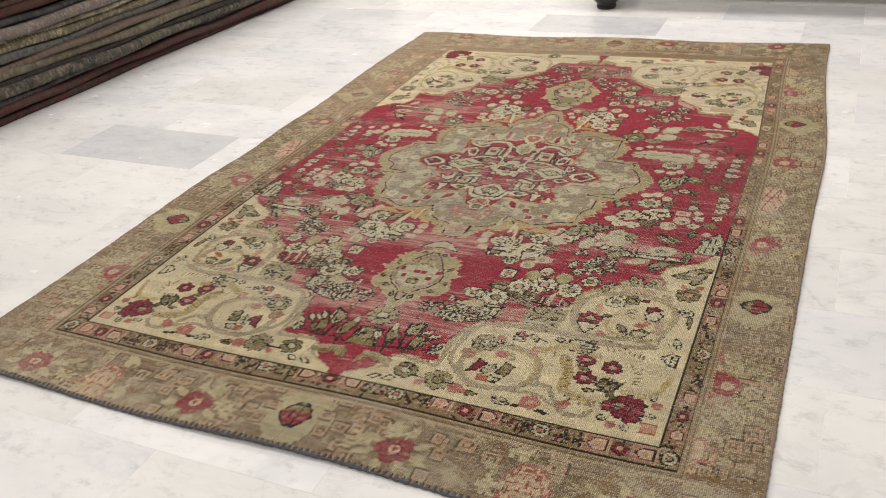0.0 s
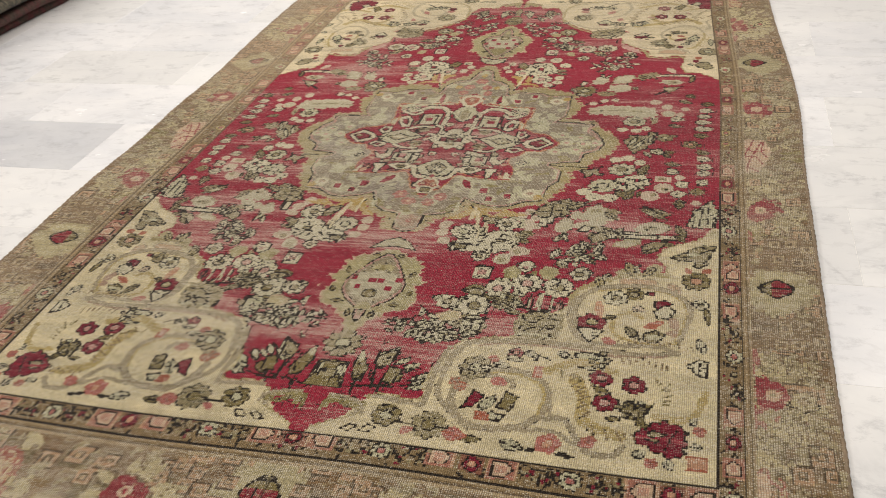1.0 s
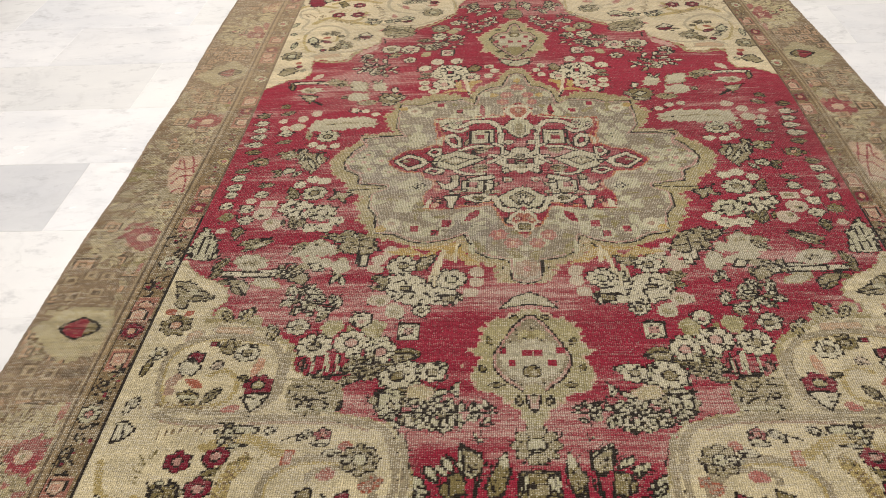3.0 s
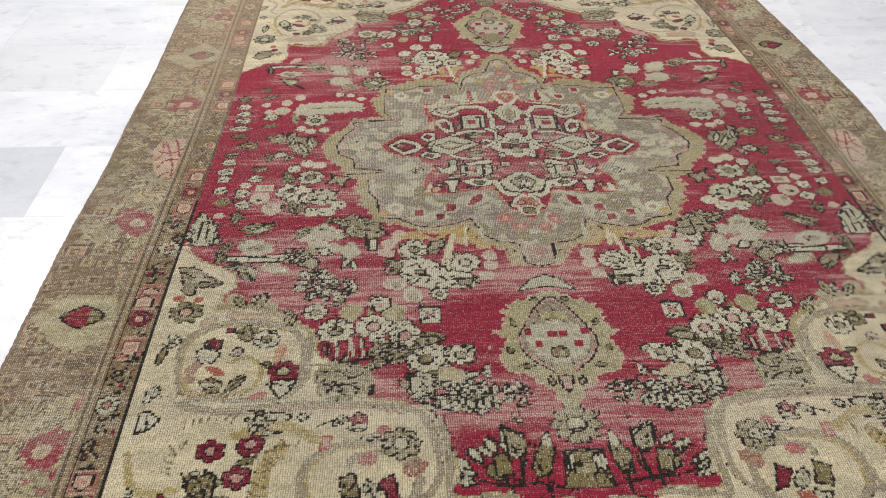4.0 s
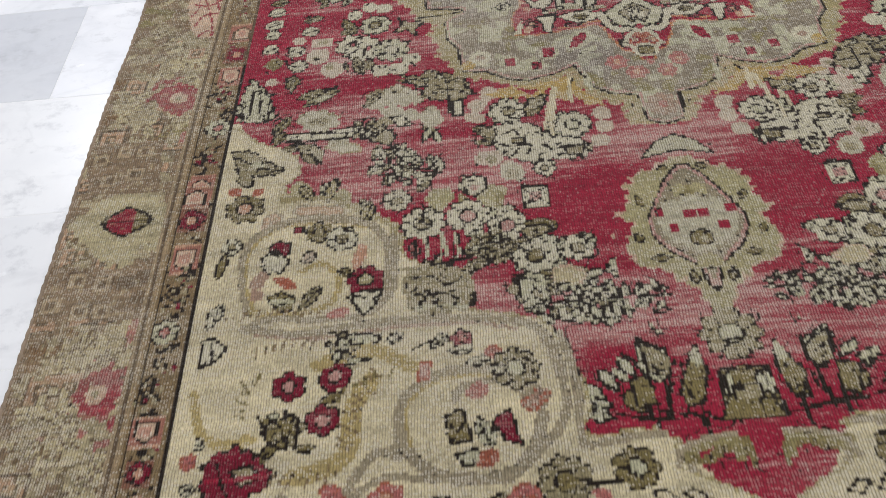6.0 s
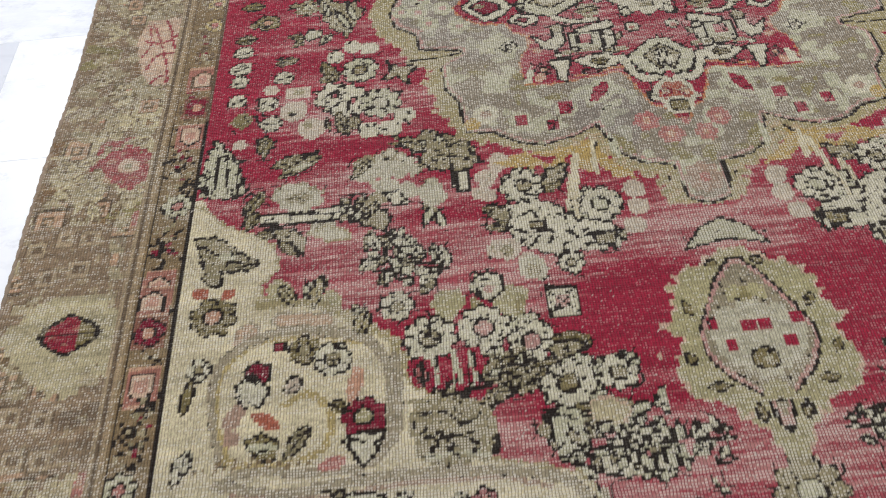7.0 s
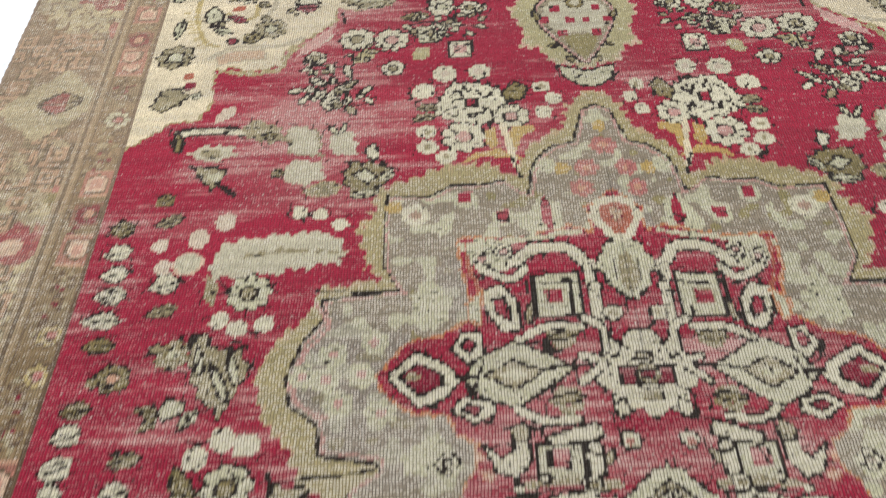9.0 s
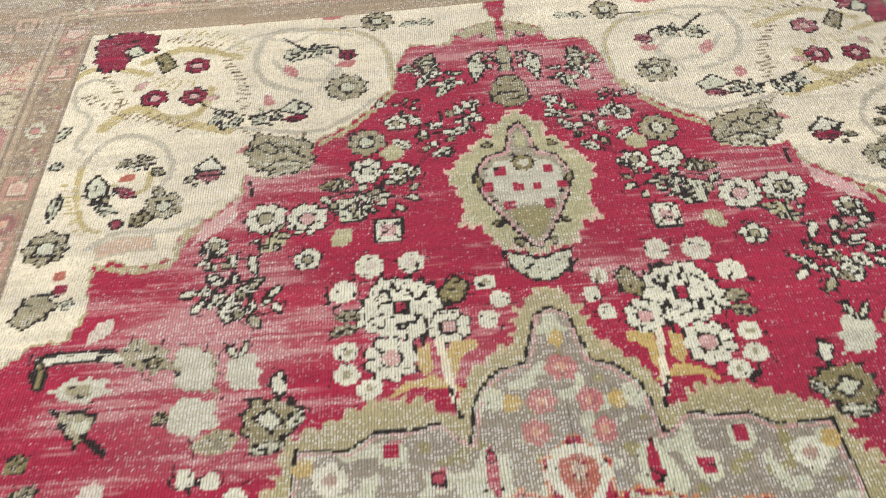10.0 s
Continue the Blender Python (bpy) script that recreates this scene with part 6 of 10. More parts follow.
MEDALLION = [(-0.010, 1.843), (0.001, 1.844), (0.023, 1.833), (0.033, 1.799), (0.043, 1.762), (0.073, 1.753), (0.097, 1.731), (0.107, 1.708), (0.114, 1.659), (0.133, 1.669), (0.152, 1.688), (0.183, 1.682), (0.221, 1.684), (0.251, 1.665), (0.308, 1.668), (0.314, 1.600), (0.313, 1.540), (0.290, 1.499), (0.350, 1.493), (0.388, 1.489), (0.383, 1.461), (0.408, 1.427), (0.425, 1.374), (0.414, 1.334), (0.383, 1.313), (0.378, 1.271), (0.337, 1.265), (0.311, 1.260), (0.310, 1.245), (0.344, 1.221), (0.344, 1.172), (0.325, 1.142), (0.318, 1.076), (0.315, 1.073), (0.277, 1.065), (0.241, 1.039), (0.204, 1.032), (0.164, 1.044), (0.127, 1.063), (0.110, 1.006), (0.081, 0.984), (0.035, 0.970), (0.034, 0.933), (0.029, 0.905), (0.004, 0.897), (-0.043, 0.893), (-0.100, 1.100), (-0.100, 1.700)]
fill('b', MEDALLION, GREY, out=INK)
fill('b', [(u - 0.005 if u > 0.03 else u, v + (0.005 if v < 1.35 else -0.005)) for u, v in MEDALLION], GREY, out=PINKL)
line('b', [(0.397, 1.485), (0.378, 1.447), (0.402, 1.411), (0.414, 1.372), (0.403, 1.338), (0.372, 1.320)], PINKL, w=0.004)
line('b', [(0.401, 1.244), (0.377, 1.247), (0.336, 1.249), (0.312, 1.254)], INK, w=0.003)
line('b', [(0.399, 1.505), (0.350, 1.500), (0.293, 1.499)], INK, w=0.003)
# medallion: flowers on the grey
bloom('b', 0.368, 1.406, r=0.018, col=PALE, mid=PINKL, petals=7, out=None)
bloom('b', 0.403, 1.376, r=0.018, col=PALE, mid=PINKL, petals=7, out=None)
bloom('b', 0.361, 1.338, r=0.018, col=PALE, mid=PINKL, petals=7, out=None)
bloom('b', 0.334, 1.376, r=0.018, col=PALE, mid=PINKL, petals=7, out=None)
bloom('b', 0.312, 1.324, r=0.018, col=PALE, mid=PINKL, petals=7, out=None)
bloom('b', 0.319, 1.421, r=0.018, col=PALE, mid=PINKL, petals=7, out=None)
bloom('b', 0.376, 1.371, r=0.018, col=PALE, mid=PINKL, petals=7, out=None)
fill('b', [(0.278, 1.484), (0.255, 1.528), (0.239, 1.500), (0.223, 1.478), (0.231, 1.451), (0.254, 1.436), (0.277, 1.446)], PALE, zig=6)
fill('b', [(0.288, 1.271), (0.267, 1.284), (0.246, 1.297), (0.232, 1.275), (0.218, 1.254), (0.235, 1.233), (0.256, 1.245), (0.280, 1.245)], PALE, zig=6)
bloom('b', 0.235, 1.258, r=0.014, col=LOOP, mid=GREY, petals=4, out=INK)
leaf('b', 0.252, 1.181, l=0.037, wid=0.020, ang=130, col=PALE)
leaf('b', 0.242, 1.201, l=0.028, wid=0.020, ang=50, col=PALE)
disc('b', 0.271, 1.629, r=0.020, col=LOOP)
disc('b', 0.286, 1.106, r=0.020, col=LOOP)
disc('b', 0.271, 1.629, r=0.008, col=PINKG)
disc('b', 0.286, 1.106, r=0.008, col=PINKG)
disc('b', 0.299, 1.644, r=0.012, col=YELLOW)
disc('b', 0.307, 1.088, r=0.012, col=YELLOW)
disc('b', 0.203, 1.654, r=0.016, col=PALE)
disc('b', 0.153, 1.617, r=0.016, col=PALE)
box('b', 0.203, 1.659, w=0.009, n=0.010, col=RED)
box('b', 0.153, 1.620, w=0.009, n=0.010, col=RED)
disc('b', 0.236, 1.087, r=0.018, col=PALE)
disc('b', 0.190, 1.071, r=0.018, col=PALE)
disc('b', 0.165, 1.104, r=0.018, col=PALE)
box('b', 0.234, 1.086, w=0.009, n=0.012, col=RED)
box('b', 0.188, 1.070, w=0.009, n=0.012, col=RED)
box('b', 0.165, 1.105, w=0.009, n=0.012, col=RED)
fill('b', [(0.126, 1.604), (0.102, 1.654), (0.074, 1.641), (0.073, 1.591), (0.091, 1.571), (0.119, 1.580)], PALE)
leaf('b', 0.093, 1.623, l=0.057, wid=0.016, ang=88, col=RED)
leaf('b', 0.112, 1.132, l=0.061, wid=0.040, ang=-54, col=PALE)
leaf('b', 0.113, 1.132, l=0.045, wid=0.020, ang=-57, col=RED)
fill('b', [(0.121, 1.088), (0.101, 1.108), (0.081, 1.112), (0.086, 1.098), (0.108, 1.095)], PALE)
leaf('b', 0.084, 1.135, l=0.026, wid=0.014, ang=62, col=PALE)
leaf('b', 0.222, 1.158, l=0.042, wid=0.014, ang=0, col=OLIVEG)
leaf('b', 0.181, 1.131, l=0.035, wid=0.014, ang=-6, col=OLIVEG)
leaf('b', 0.289, 1.201, l=0.032, wid=0.014, ang=13, col=OLIVEG)
leaf('b', 0.262, 1.185, l=0.047, wid=0.014, ang=49, col=PALE)
leaf('b', 0.230, 1.609, l=0.042, wid=0.014, ang=111, col=PALE)
bloom('b', 0.029, 1.706, r=0.017, col=PINK, mid=PEACH, petals=6, out=None)
bloom('b', -0.022, 1.712, r=0.017, col=PINK, mid=PEACH, petals=6, out=None)
bloom('b', -0.042, 1.671, r=0.017, col=PINK, mid=PEACH, petals=6, out=None)
bloom('b', 0.040, 1.667, r=0.017, col=PINK, mid=PEACH, petals=6, out=None)
bloom('b', 0.002, 1.751, r=0.019, col=PINK, mid=PEACH, petals=6, out=None)
disc('b', -0.003, 1.794, r=0.014, col=YELLOW)
disc('b', 0.064, 1.706, r=0.012, col=YELLOW)
disc('b', -0.051, 1.725, r=0.012, col=YELLOW)
leaf('b', 0.085, 1.713, l=0.024, wid=0.030, ang=1, col=PALE)
bloom('b', 0.056, 1.061, r=0.019, col=PINK, mid=PEACH, petals=6, out=None)
bloom('b', 0.026, 1.030, r=0.019, col=PINK, mid=PEACH, petals=6, out=None)
bloom('b', -0.011, 1.061, r=0.019, col=PINK, mid=PEACH, petals=6, out=None)
bloom('b', -0.000, 0.943, r=0.028, col=PINKG, mid=PINK, petals=8, out=None)
leaf('b', 0.096, 1.019, l=0.043, wid=0.018, ang=62, col=OLIVEG)
leaf('b', 0.023, 0.993, l=0.036, wid=0.018, ang=35, col=OLIVEG)
leaf('b', 0.111, 1.021, l=0.046, wid=0.012, ang=83, col=PALE)
# medallion: red star
fill('b', [(-0.026, 1.664), (-0.001, 1.664), (0.038, 1.631), (0.039, 1.587), (0.065, 1.597), (0.140, 1.580), (0.216, 1.584), (0.213, 1.528), (0.203, 1.483), (0.208, 1.449), (0.239, 1.427), (0.281, 1.419), (0.301, 1.391), (0.318, 1.371), (0.301, 1.341), (0.275, 1.322), (0.235, 1.317), (0.223, 1.290), (0.204, 1.281), (0.200, 1.252), (0.220, 1.227), (0.222, 1.164), (0.180, 1.160), (0.134, 1.166), (0.082, 1.173), (0.065, 1.164), (0.056, 1.133), (0.040, 1.094), (0.018, 1.080), (0.011, 1.060), (-0.004, 1.061), (-0.054, 1.323)], RED, out=GOLDO, zig=3)
fill('b', [(0.214, 1.572), (0.189, 1.580), (0.157, 1.572), (0.142, 1.539), (0.167, 1.516), (0.199, 1.528)], PALE, zig=6)
line('b', [(0.210, 1.563), (0.165, 1.572), (0.107, 1.579), (0.057, 1.587)], PALE, w=0.008)
line('b', [(0.146, 1.536), (0.117, 1.559), (0.076, 1.559), (0.054, 1.532), (0.043, 1.526)], LOOP, w=0.012)
fill('b', [(0.191, 1.494), (0.163, 1.503), (0.145, 1.477), (0.141, 1.435), (0.166, 1.428), (0.183, 1.456)], LOOP, out=INK)
fill('b', [(0.176, 1.478), (0.162, 1.481), (0.154, 1.459), (0.156, 1.446), (0.171, 1.456)], RED, out=INK)
fill('b', [(0.123, 1.514), (0.064, 1.517), (0.064, 1.448), (0.123, 1.449)], PALE, out=INK)
box('b', 0.098, 1.480, w=0.014, n=0.012, col=RED, out=KHAKI)
line('b', [(0.076, 1.506), (0.078, 1.448)], INK, w=0.003)
line('b', [(0.124, 1.498), (0.063, 1.502)], INK, w=0.003)
line('b', [(0.053, 1.526), (0.048, 1.477), (0.048, 1.435)], LOOP, w=0.009)
fill('b', [(0.042, 1.532), (0.022, 1.570), (-0.003, 1.582), (-0.026, 1.570), (-0.037, 1.531), (-0.020, 1.492), (0.006, 1.471), (0.027, 1.491)], PALE, out=INK, zig=4)
leaf('b', 0.003, 1.521, l=0.062, wid=0.022, ang=95, col=KHAKI)
line('b', [(0.018, 1.537), (0.018, 1.504)], INK, w=0.003)
disc('b', 0.030, 1.452, r=0.014, col=LOOP, out=INK)
disc('b', 0.030, 1.452, r=0.006, col=KHAKI)
disc('b', -0.022, 1.455, r=0.014, col=LOOP, out=INK)
fill('b', [(0.227, 1.408), (0.214, 1.433), (0.191, 1.430), (0.190, 1.400), (0.209, 1.385)], LOOP, out=INK)
fill('b', [(0.216, 1.412), (0.208, 1.424), (0.199, 1.415), (0.206, 1.400)], RED, out=INK)
fill('b', [(0.232, 1.324), (0.217, 1.340), (0.184, 1.335), (0.178, 1.317), (0.203, 1.304)], LOOP, out=INK)
fill('b', [(0.219, 1.324), (0.210, 1.331), (0.192, 1.326), (0.202, 1.315)], WINE, out=INK)
fill('b', [(0.304, 1.371), (0.269, 1.408), (0.231, 1.385), (0.215, 1.366), (0.235, 1.341), (0.268, 1.329)], LOOP, out=INK)
fill('b', [(0.289, 1.371), (0.267, 1.390), (0.240, 1.373), (0.239, 1.359), (0.266, 1.344)], WINE, out=INK)
leaf('b', 0.275, 1.370, l=0.018, wid=0.012, ang=-5, col=KHAKI)
fill('b', [(0.215, 1.366), (0.198, 1.395), (0.152, 1.418), (0.115, 1.396), (0.084, 1.375), (0.122, 1.346), (0.156, 1.321), (0.195, 1.340)], PALE, out=INK)
fill('b', [(0.191, 1.369), (0.157, 1.390), (0.121, 1.373), (0.155, 1.347)], KHAKI, out=INK)
fill('b', [(0.172, 1.369), (0.154, 1.377), (0.139, 1.370), (0.155, 1.358)], PALE)
line('b', [(0.224, 1.369), (0.198, 1.369)], INK, w=0.004)
line('b', [(0.190, 1.390), (0.202, 1.352)], INK, w=0.003)
bloom('b', 0.095, 1.420, r=0.019, col=KHAKI, mid=WINE, petals=5, out=OLIVE)
bloom('b', 0.098, 1.333, r=0.019, col=KHAKI, mid=WINE, petals=5, out=OLIVE)
fill('b', [(0.197, 1.281), (0.180, 1.244), (0.160, 1.235), (0.141, 1.258), (0.147, 1.295), (0.161, 1.297), (0.162, 1.271), (0.173, 1.262)], LOOP, out=INK)
disc('b', 0.153, 1.292, r=0.013, col=KHAKI, out=INK)
fill('b', [(0.137, 1.278), (0.084, 1.281), (0.084, 1.236), (0.137, 1.234)], PALE, out=INK)
box('b', 0.113, 1.260, w=0.013, n=0.013, col=RED, out=INK)
fill('b', [(0.126, 1.288), (0.069, 1.306), (0.062, 1.288), (0.085, 1.279), (0.120, 1.275)], LOOP, out=INK)
line('b', [(0.071, 1.284), (0.074, 1.237)], INK, w=0.004)
line('b', [(0.147, 1.229), (0.103, 1.233), (0.056, 1.227)], KHAKI, w=0.009)
line('b', [(0.151, 1.219), (0.104, 1.224), (0.060, 1.219)], INK, w=0.003)
disc('b', 0.035, 1.279, r=0.013, col=LOOP, out=INK)
disc('b', 0.036, 1.277, r=0.005, col=RUST)
fill('b', [(0.123, 1.217), (0.090, 1.223), (0.065, 1.209), (0.077, 1.189), (0.104, 1.183), (0.126, 1.197), (0.141, 1.211)], LOOP, out=INK)
leaf('b', 0.100, 1.205, l=0.027, wid=0.020, ang=0, col=OLIVE, out=INK)
fill('b', [(0.178, 1.214), (0.140, 1.216), (0.148, 1.193), (0.155, 1.162), (0.167, 1.171), (0.170, 1.193)], LOOP, out=INK)
bloom('b', 0.187, 1.195, r=0.014, col=WINE, mid=PEACH, petals=5, out=INK)
leaf('b', 0.195, 1.176, l=0.019, wid=0.016, ang=-66, col=PEACH)
fill('b', [(0.220, 1.166), (0.212, 1.197), (0.202, 1.205), (0.206, 1.166)], LOOP)
line('b', [(0.064, 1.205), (0.053, 1.170), (0.036, 1.150), (0.016, 1.156)], LOOP, w=0.011)
disc('b', 0.039, 1.174, r=0.010, col=KHAKI, out=INK)
fill('b', [(0.057, 1.205), (0.029, 1.233), (-0.001, 1.252), (-0.025, 1.233), (-0.039, 1.197), (-0.016, 1.167), (0.013, 1.158), (0.040, 1.168)], PALE, out=INK, zig=4)
fill('b', [(0.032, 1.205), (0.002, 1.231), (-0.017, 1.201), (0.011, 1.170)], KHAKI, out=INK)
leaf('b', 0.006, 1.200, l=0.040, wid=0.018, ang=96, col=LOOP, out=INK)
bloom('b', 0.002, 1.365, r=0.060, col=LOOP, mid=LOOP, petals=8, out=INK)
box('b', 0.023, 1.362, w=0.013, n=0.013, col=WINE, out=INK)
box('b', 0.000, 1.387, w=0.010, n=0.007, col=KHAKI, out=INK)
box('b', 0.006, 1.333, w=0.010, n=0.007, col=KHAKI, out=INK)
bloom('b', 0.002, 1.362, r=0.015, col=KHAKI, mid=WINE, petals=5, out=INK)
fill('b', [(0.037, 1.417), (0.025, 1.404), (0.035, 1.385), (0.045, 1.394)], LOOP, out=INK)
fill('b', [(0.049, 1.323), (0.034, 1.333), (0.029, 1.313), (0.044, 1.306)], LOOP, out=INK)
leaf('b', 0.095, 1.420, l=0.043, wid=0.014, ang=-12, col=OLIVE, out=INK)
leaf('b', 0.100, 1.335, l=0.043, wid=0.014, ang=-5, col=OLIVE, out=INK)
line('b', [(0.131, 1.527), (0.128, 1.440)], INK, w=0.003)
line('b', [(0.066, 1.445), (0.045, 1.429), (0.045, 1.399)], LOOP, w=0.007)
line('b', [(0.187, 1.528), (0.151, 1.510), (0.131, 1.527)], LOOP, w=0.008)
fill('b', [(0.208, 1.473), (0.187, 1.494), (0.193, 1.441), (0.204, 1.446)], PALE, out=GOLDO)
disc('b', 0.046, 1.493, r=0.010, col=LOOP, out=INK)
disc('b', 0.076, 1.271, r=0.010, col=LOOP, out=INK)
leaf('b', 0.061, 1.260, l=0.022, wid=0.014, ang=-59, col=KHAKI, out=INK)
leaf('b', 0.130, 1.459, l=0.035, wid=0.014, ang=105, col=KHAKI, out=INK)
line('b', [(0.148, 1.418), (0.109, 1.435), (0.071, 1.432)], LOOP, w=0.007)
line('b', [(0.153, 1.321), (0.125, 1.306), (0.089, 1.310)], LOOP, w=0.007)
line('b', [(0.121, 1.375), (0.076, 1.378), (0.048, 1.370)], INK, w=0.004)
line('b', [(0.075, 1.390), (0.050, 1.380), (0.078, 1.356)], LOOP, w=0.007)
leaf('b', 0.191, 1.241, l=0.020, wid=0.014, ang=22, col=PEACH, out=RUST)
leaf('b', 0.199, 1.264, l=0.015, wid=0.014, ang=52, col=PEACH, out=RUST)
line('b', [(0.140, 1.174), (0.107, 1.180), (0.067, 1.186)], GOLDO, w=0.005)
leaf('b', 0.117, 1.182, l=0.030, wid=0.012, ang=-3, col=WINE, out=INK)
fill('b', [(0.086, 1.271), (0.066, 1.262), (0.068, 1.239), (0.087, 1.239)], LOOP, out=INK)
line('b', [(0.206, 1.572), (0.203, 1.528), (0.191, 1.494)], RUST, w=0.005)
fill('b', [(-0.009, 1.526), (-0.035, 1.548), (-0.056, 1.525), (-0.035, 1.492)], LOOP, out=INK)
bloom('b', 0.157, 1.556, r=0.014, col=LOOP, mid=PINKL, petals=5, out=INK)
bloom('b', 0.186, 1.545, r=0.014, col=LOOP, mid=PINKL, petals=5, out=INK)
bloom('b', 0.083, 1.229, r=0.012, col=LOOP, mid=OLIVE, petals=5, out=INK)
disc('b', 0.130, 1.237, r=0.007, col=LOOP, out=INK)
disc('b', 0.157, 1.225, r=0.007, col=LOOP, out=INK)
# medallion: hearts of the star
fill('b', [(-0.006, 1.656), (0.025, 1.646), (0.040, 1.615), (0.019, 1.577), (0.001, 1.563), (-0.032, 1.584), (-0.040, 1.645)], LOOP, zig=2)
fill('b', [(0.001, 1.640), (0.022, 1.631), (0.025, 1.611), (0.010, 1.587), (-0.001, 1.579), (-0.027, 1.608)], RUST)
leaf('b', 0.000, 1.618, l=0.024, wid=0.020, ang=-72, col=PEACHL, out=WINE)
fill('b', [(0.010, 1.153), (0.030, 1.131), (0.038, 1.107), (0.021, 1.091), (-0.002, 1.091), (-0.021, 1.109), (-0.017, 1.145)], LOOP)
fill('b', [(0.011, 1.139), (0.025, 1.123), (0.028, 1.109), (0.015, 1.099), (-0.004, 1.102), (-0.010, 1.137)], RUST)
leaf('b', 0.015, 1.118, l=0.018, wid=0.018, ang=-67, col=PEACHL, out=WINE)
disc('b', 0.006, 1.088, r=0.019, col=LOOP)
disc('b', 0.006, 1.088, r=0.012, col=OLIVE, out=INK)
# far pendant and its cap
fill('b', [(-0.030, 1.900), (0.130, 1.900), (0.130, 2.260), (-0.030, 2.260)], RED)
fill('b', [(-0.060, 2.236), (-0.001, 2.234), (0.019, 2.209), (0.043, 2.195), (0.042, 2.171), (0.067, 2.164), (0.079, 2.139), (0.098, 2.124), (0.113, 2.099), (0.104, 2.070), (0.096, 2.048), (0.091, 2.021), (0.101, 1.996), (0.072, 1.989), (0.064, 1.965), (0.049, 1.949), (0.024, 1.947), (0.001, 1.933), (-0.034, 1.929)], FLAME, out=PEACHC, zig=8)
fill('b', [(-0.042, 2.205), (-0.003, 2.209), (0.016, 2.179), (0.025, 2.139), (0.055, 2.130), (0.069, 2.104), (0.072, 2.074), (0.063, 2.043), (0.044, 2.005), (0.025, 1.973), (0.004, 1.945), (-0.028, 1.942)], PINKL, out=INK)
fill('b', [(-0.041, 2.194), (-0.003, 2.198), (0.011, 2.173), (0.020, 2.131), (0.052, 2.122), (0.065, 2.101), (0.067, 2.075), (0.058, 2.046), (0.040, 2.009), (0.022, 1.978), (0.001, 1.951), (-0.029, 1.948)], MAUVE)
fill('b', [(-0.031, 2.121), (0.019, 2.121), (0.048, 2.112), (0.059, 2.096), (0.059, 2.070), (0.048, 2.044), (0.030, 2.024), (0.010, 2.029), (-0.012, 2.015), (-0.039, 2.013)], WORN, zig=4)
fill('b', [(0.035, 2.013), (0.010, 2.024), (-0.015, 2.008), (-0.008, 1.956), (0.003, 1.957)], OLIVEG)
leaf('b', 0.000, 2.164, l=0.032, wid=0.016, ang=-79, col=FLAME)
disc('b', 0.002, 2.112, r=0.017, col=OLIVE, out=INK)
disc('b', 0.002, 2.112, r=0.007, col=WORN)
box('b', 0.038, 2.097, w=0.007, n=0.009, col=RED)
box('b', 0.056, 2.064, w=0.007, n=0.009, col=RED)
box('b', 0.016, 2.062, w=0.007, n=0.009, col=RED)
box('b', 0.031, 2.027, w=0.007, n=0.009, col=RED)
leaf('b', 0.051, 2.154, l=0.017, wid=0.014, ang=-10, col=OLIVE, out=INK)
leaf('b', 0.070, 2.079, l=0.027, wid=0.014, ang=71, col=OLIVE, out=INK)
leaf('b', 0.050, 1.994, l=0.016, wid=0.014, ang=-12, col=OLIVE, out=INK)
leaf('b', 0.026, 1.959, l=0.015, wid=0.014, ang=31, col=OLIVE, out=INK)
fill('b', [(0.048, 1.943), (0.040, 1.911), (0.017, 1.892), (-0.004, 1.886), (-0.027, 1.884), (-0.034, 1.931), (0.007, 1.929)], PALE, out=INK)
# sprays beside the far pendant
fill('b', [(0.030, 2.300), (0.007, 2.324), (-0.026, 2.320), (-0.035, 2.281), (-0.017, 2.246), (0.010, 2.240), (0.030, 2.259)], OLIVE, out=INK, zig=4)
fill('b', [(0.006, 2.401), (-0.024, 2.402), (-0.016, 2.331), (0.010, 2.333), (0.013, 2.377)], KHAKI, out=INK, zig=3)
line('b', [(0.015, 2.279), (-0.025, 2.275)], INK, w=0.003)
fill('b', [(0.064, 2.370), (0.041, 2.388), (0.036, 2.341), (0.053, 2.305), (0.061, 2.336)], PALE, out=INK)
fill('b', [(0.145, 2.376), (0.120, 2.397), (0.112, 2.349), (0.133, 2.329)], KHAKI, out=INK)
leaf('b', 0.161, 2.356, l=0.023, wid=0.024, ang=-41, col=PALE, out=INK)
leaf('b', 0.103, 2.300, l=0.052, wid=0.024, ang=-58, col=PALE, out=INK)
leaf('b', 0.135, 2.322, l=0.045, wid=0.020, ang=-60, col=LOOP, out=INK)
leaf('b', 0.065, 2.253, l=0.029, wid=0.020, ang=-36, col=LOOP, out=INK)
leaf('b', 0.065, 2.222, l=0.025, wid=0.020, ang=-23, col=LOOP, out=INK)
leaf('b', 0.159, 2.225, l=0.040, wid=0.020, ang=44, col=LOOP, out=INK)
leaf('b', 0.088, 2.192, l=0.027, wid=0.020, ang=-26, col=LOOP, out=INK)
leaf('b', 0.177, 2.170, l=0.033, wid=0.020, ang=38, col=LOOP, out=INK)
leaf('b', 0.117, 2.145, l=0.032, wid=0.020, ang=-27, col=LOOP, out=INK)
bloom('b', 0.182, 2.218, r=0.019, col=LOOP, mid=KHAKI, petals=5, out=INK)
line('b', [(0.143, 2.209), (0.118, 2.187), (0.129, 2.150), (0.151, 2.127)], WINE, w=0.006)
line('b', [(0.115, 2.241), (0.110, 2.186)], INK, w=0.003)
bloom('b', 0.229, 2.178, r=0.031, col=KHAKI, mid=PALE, petals=9, out=INK)
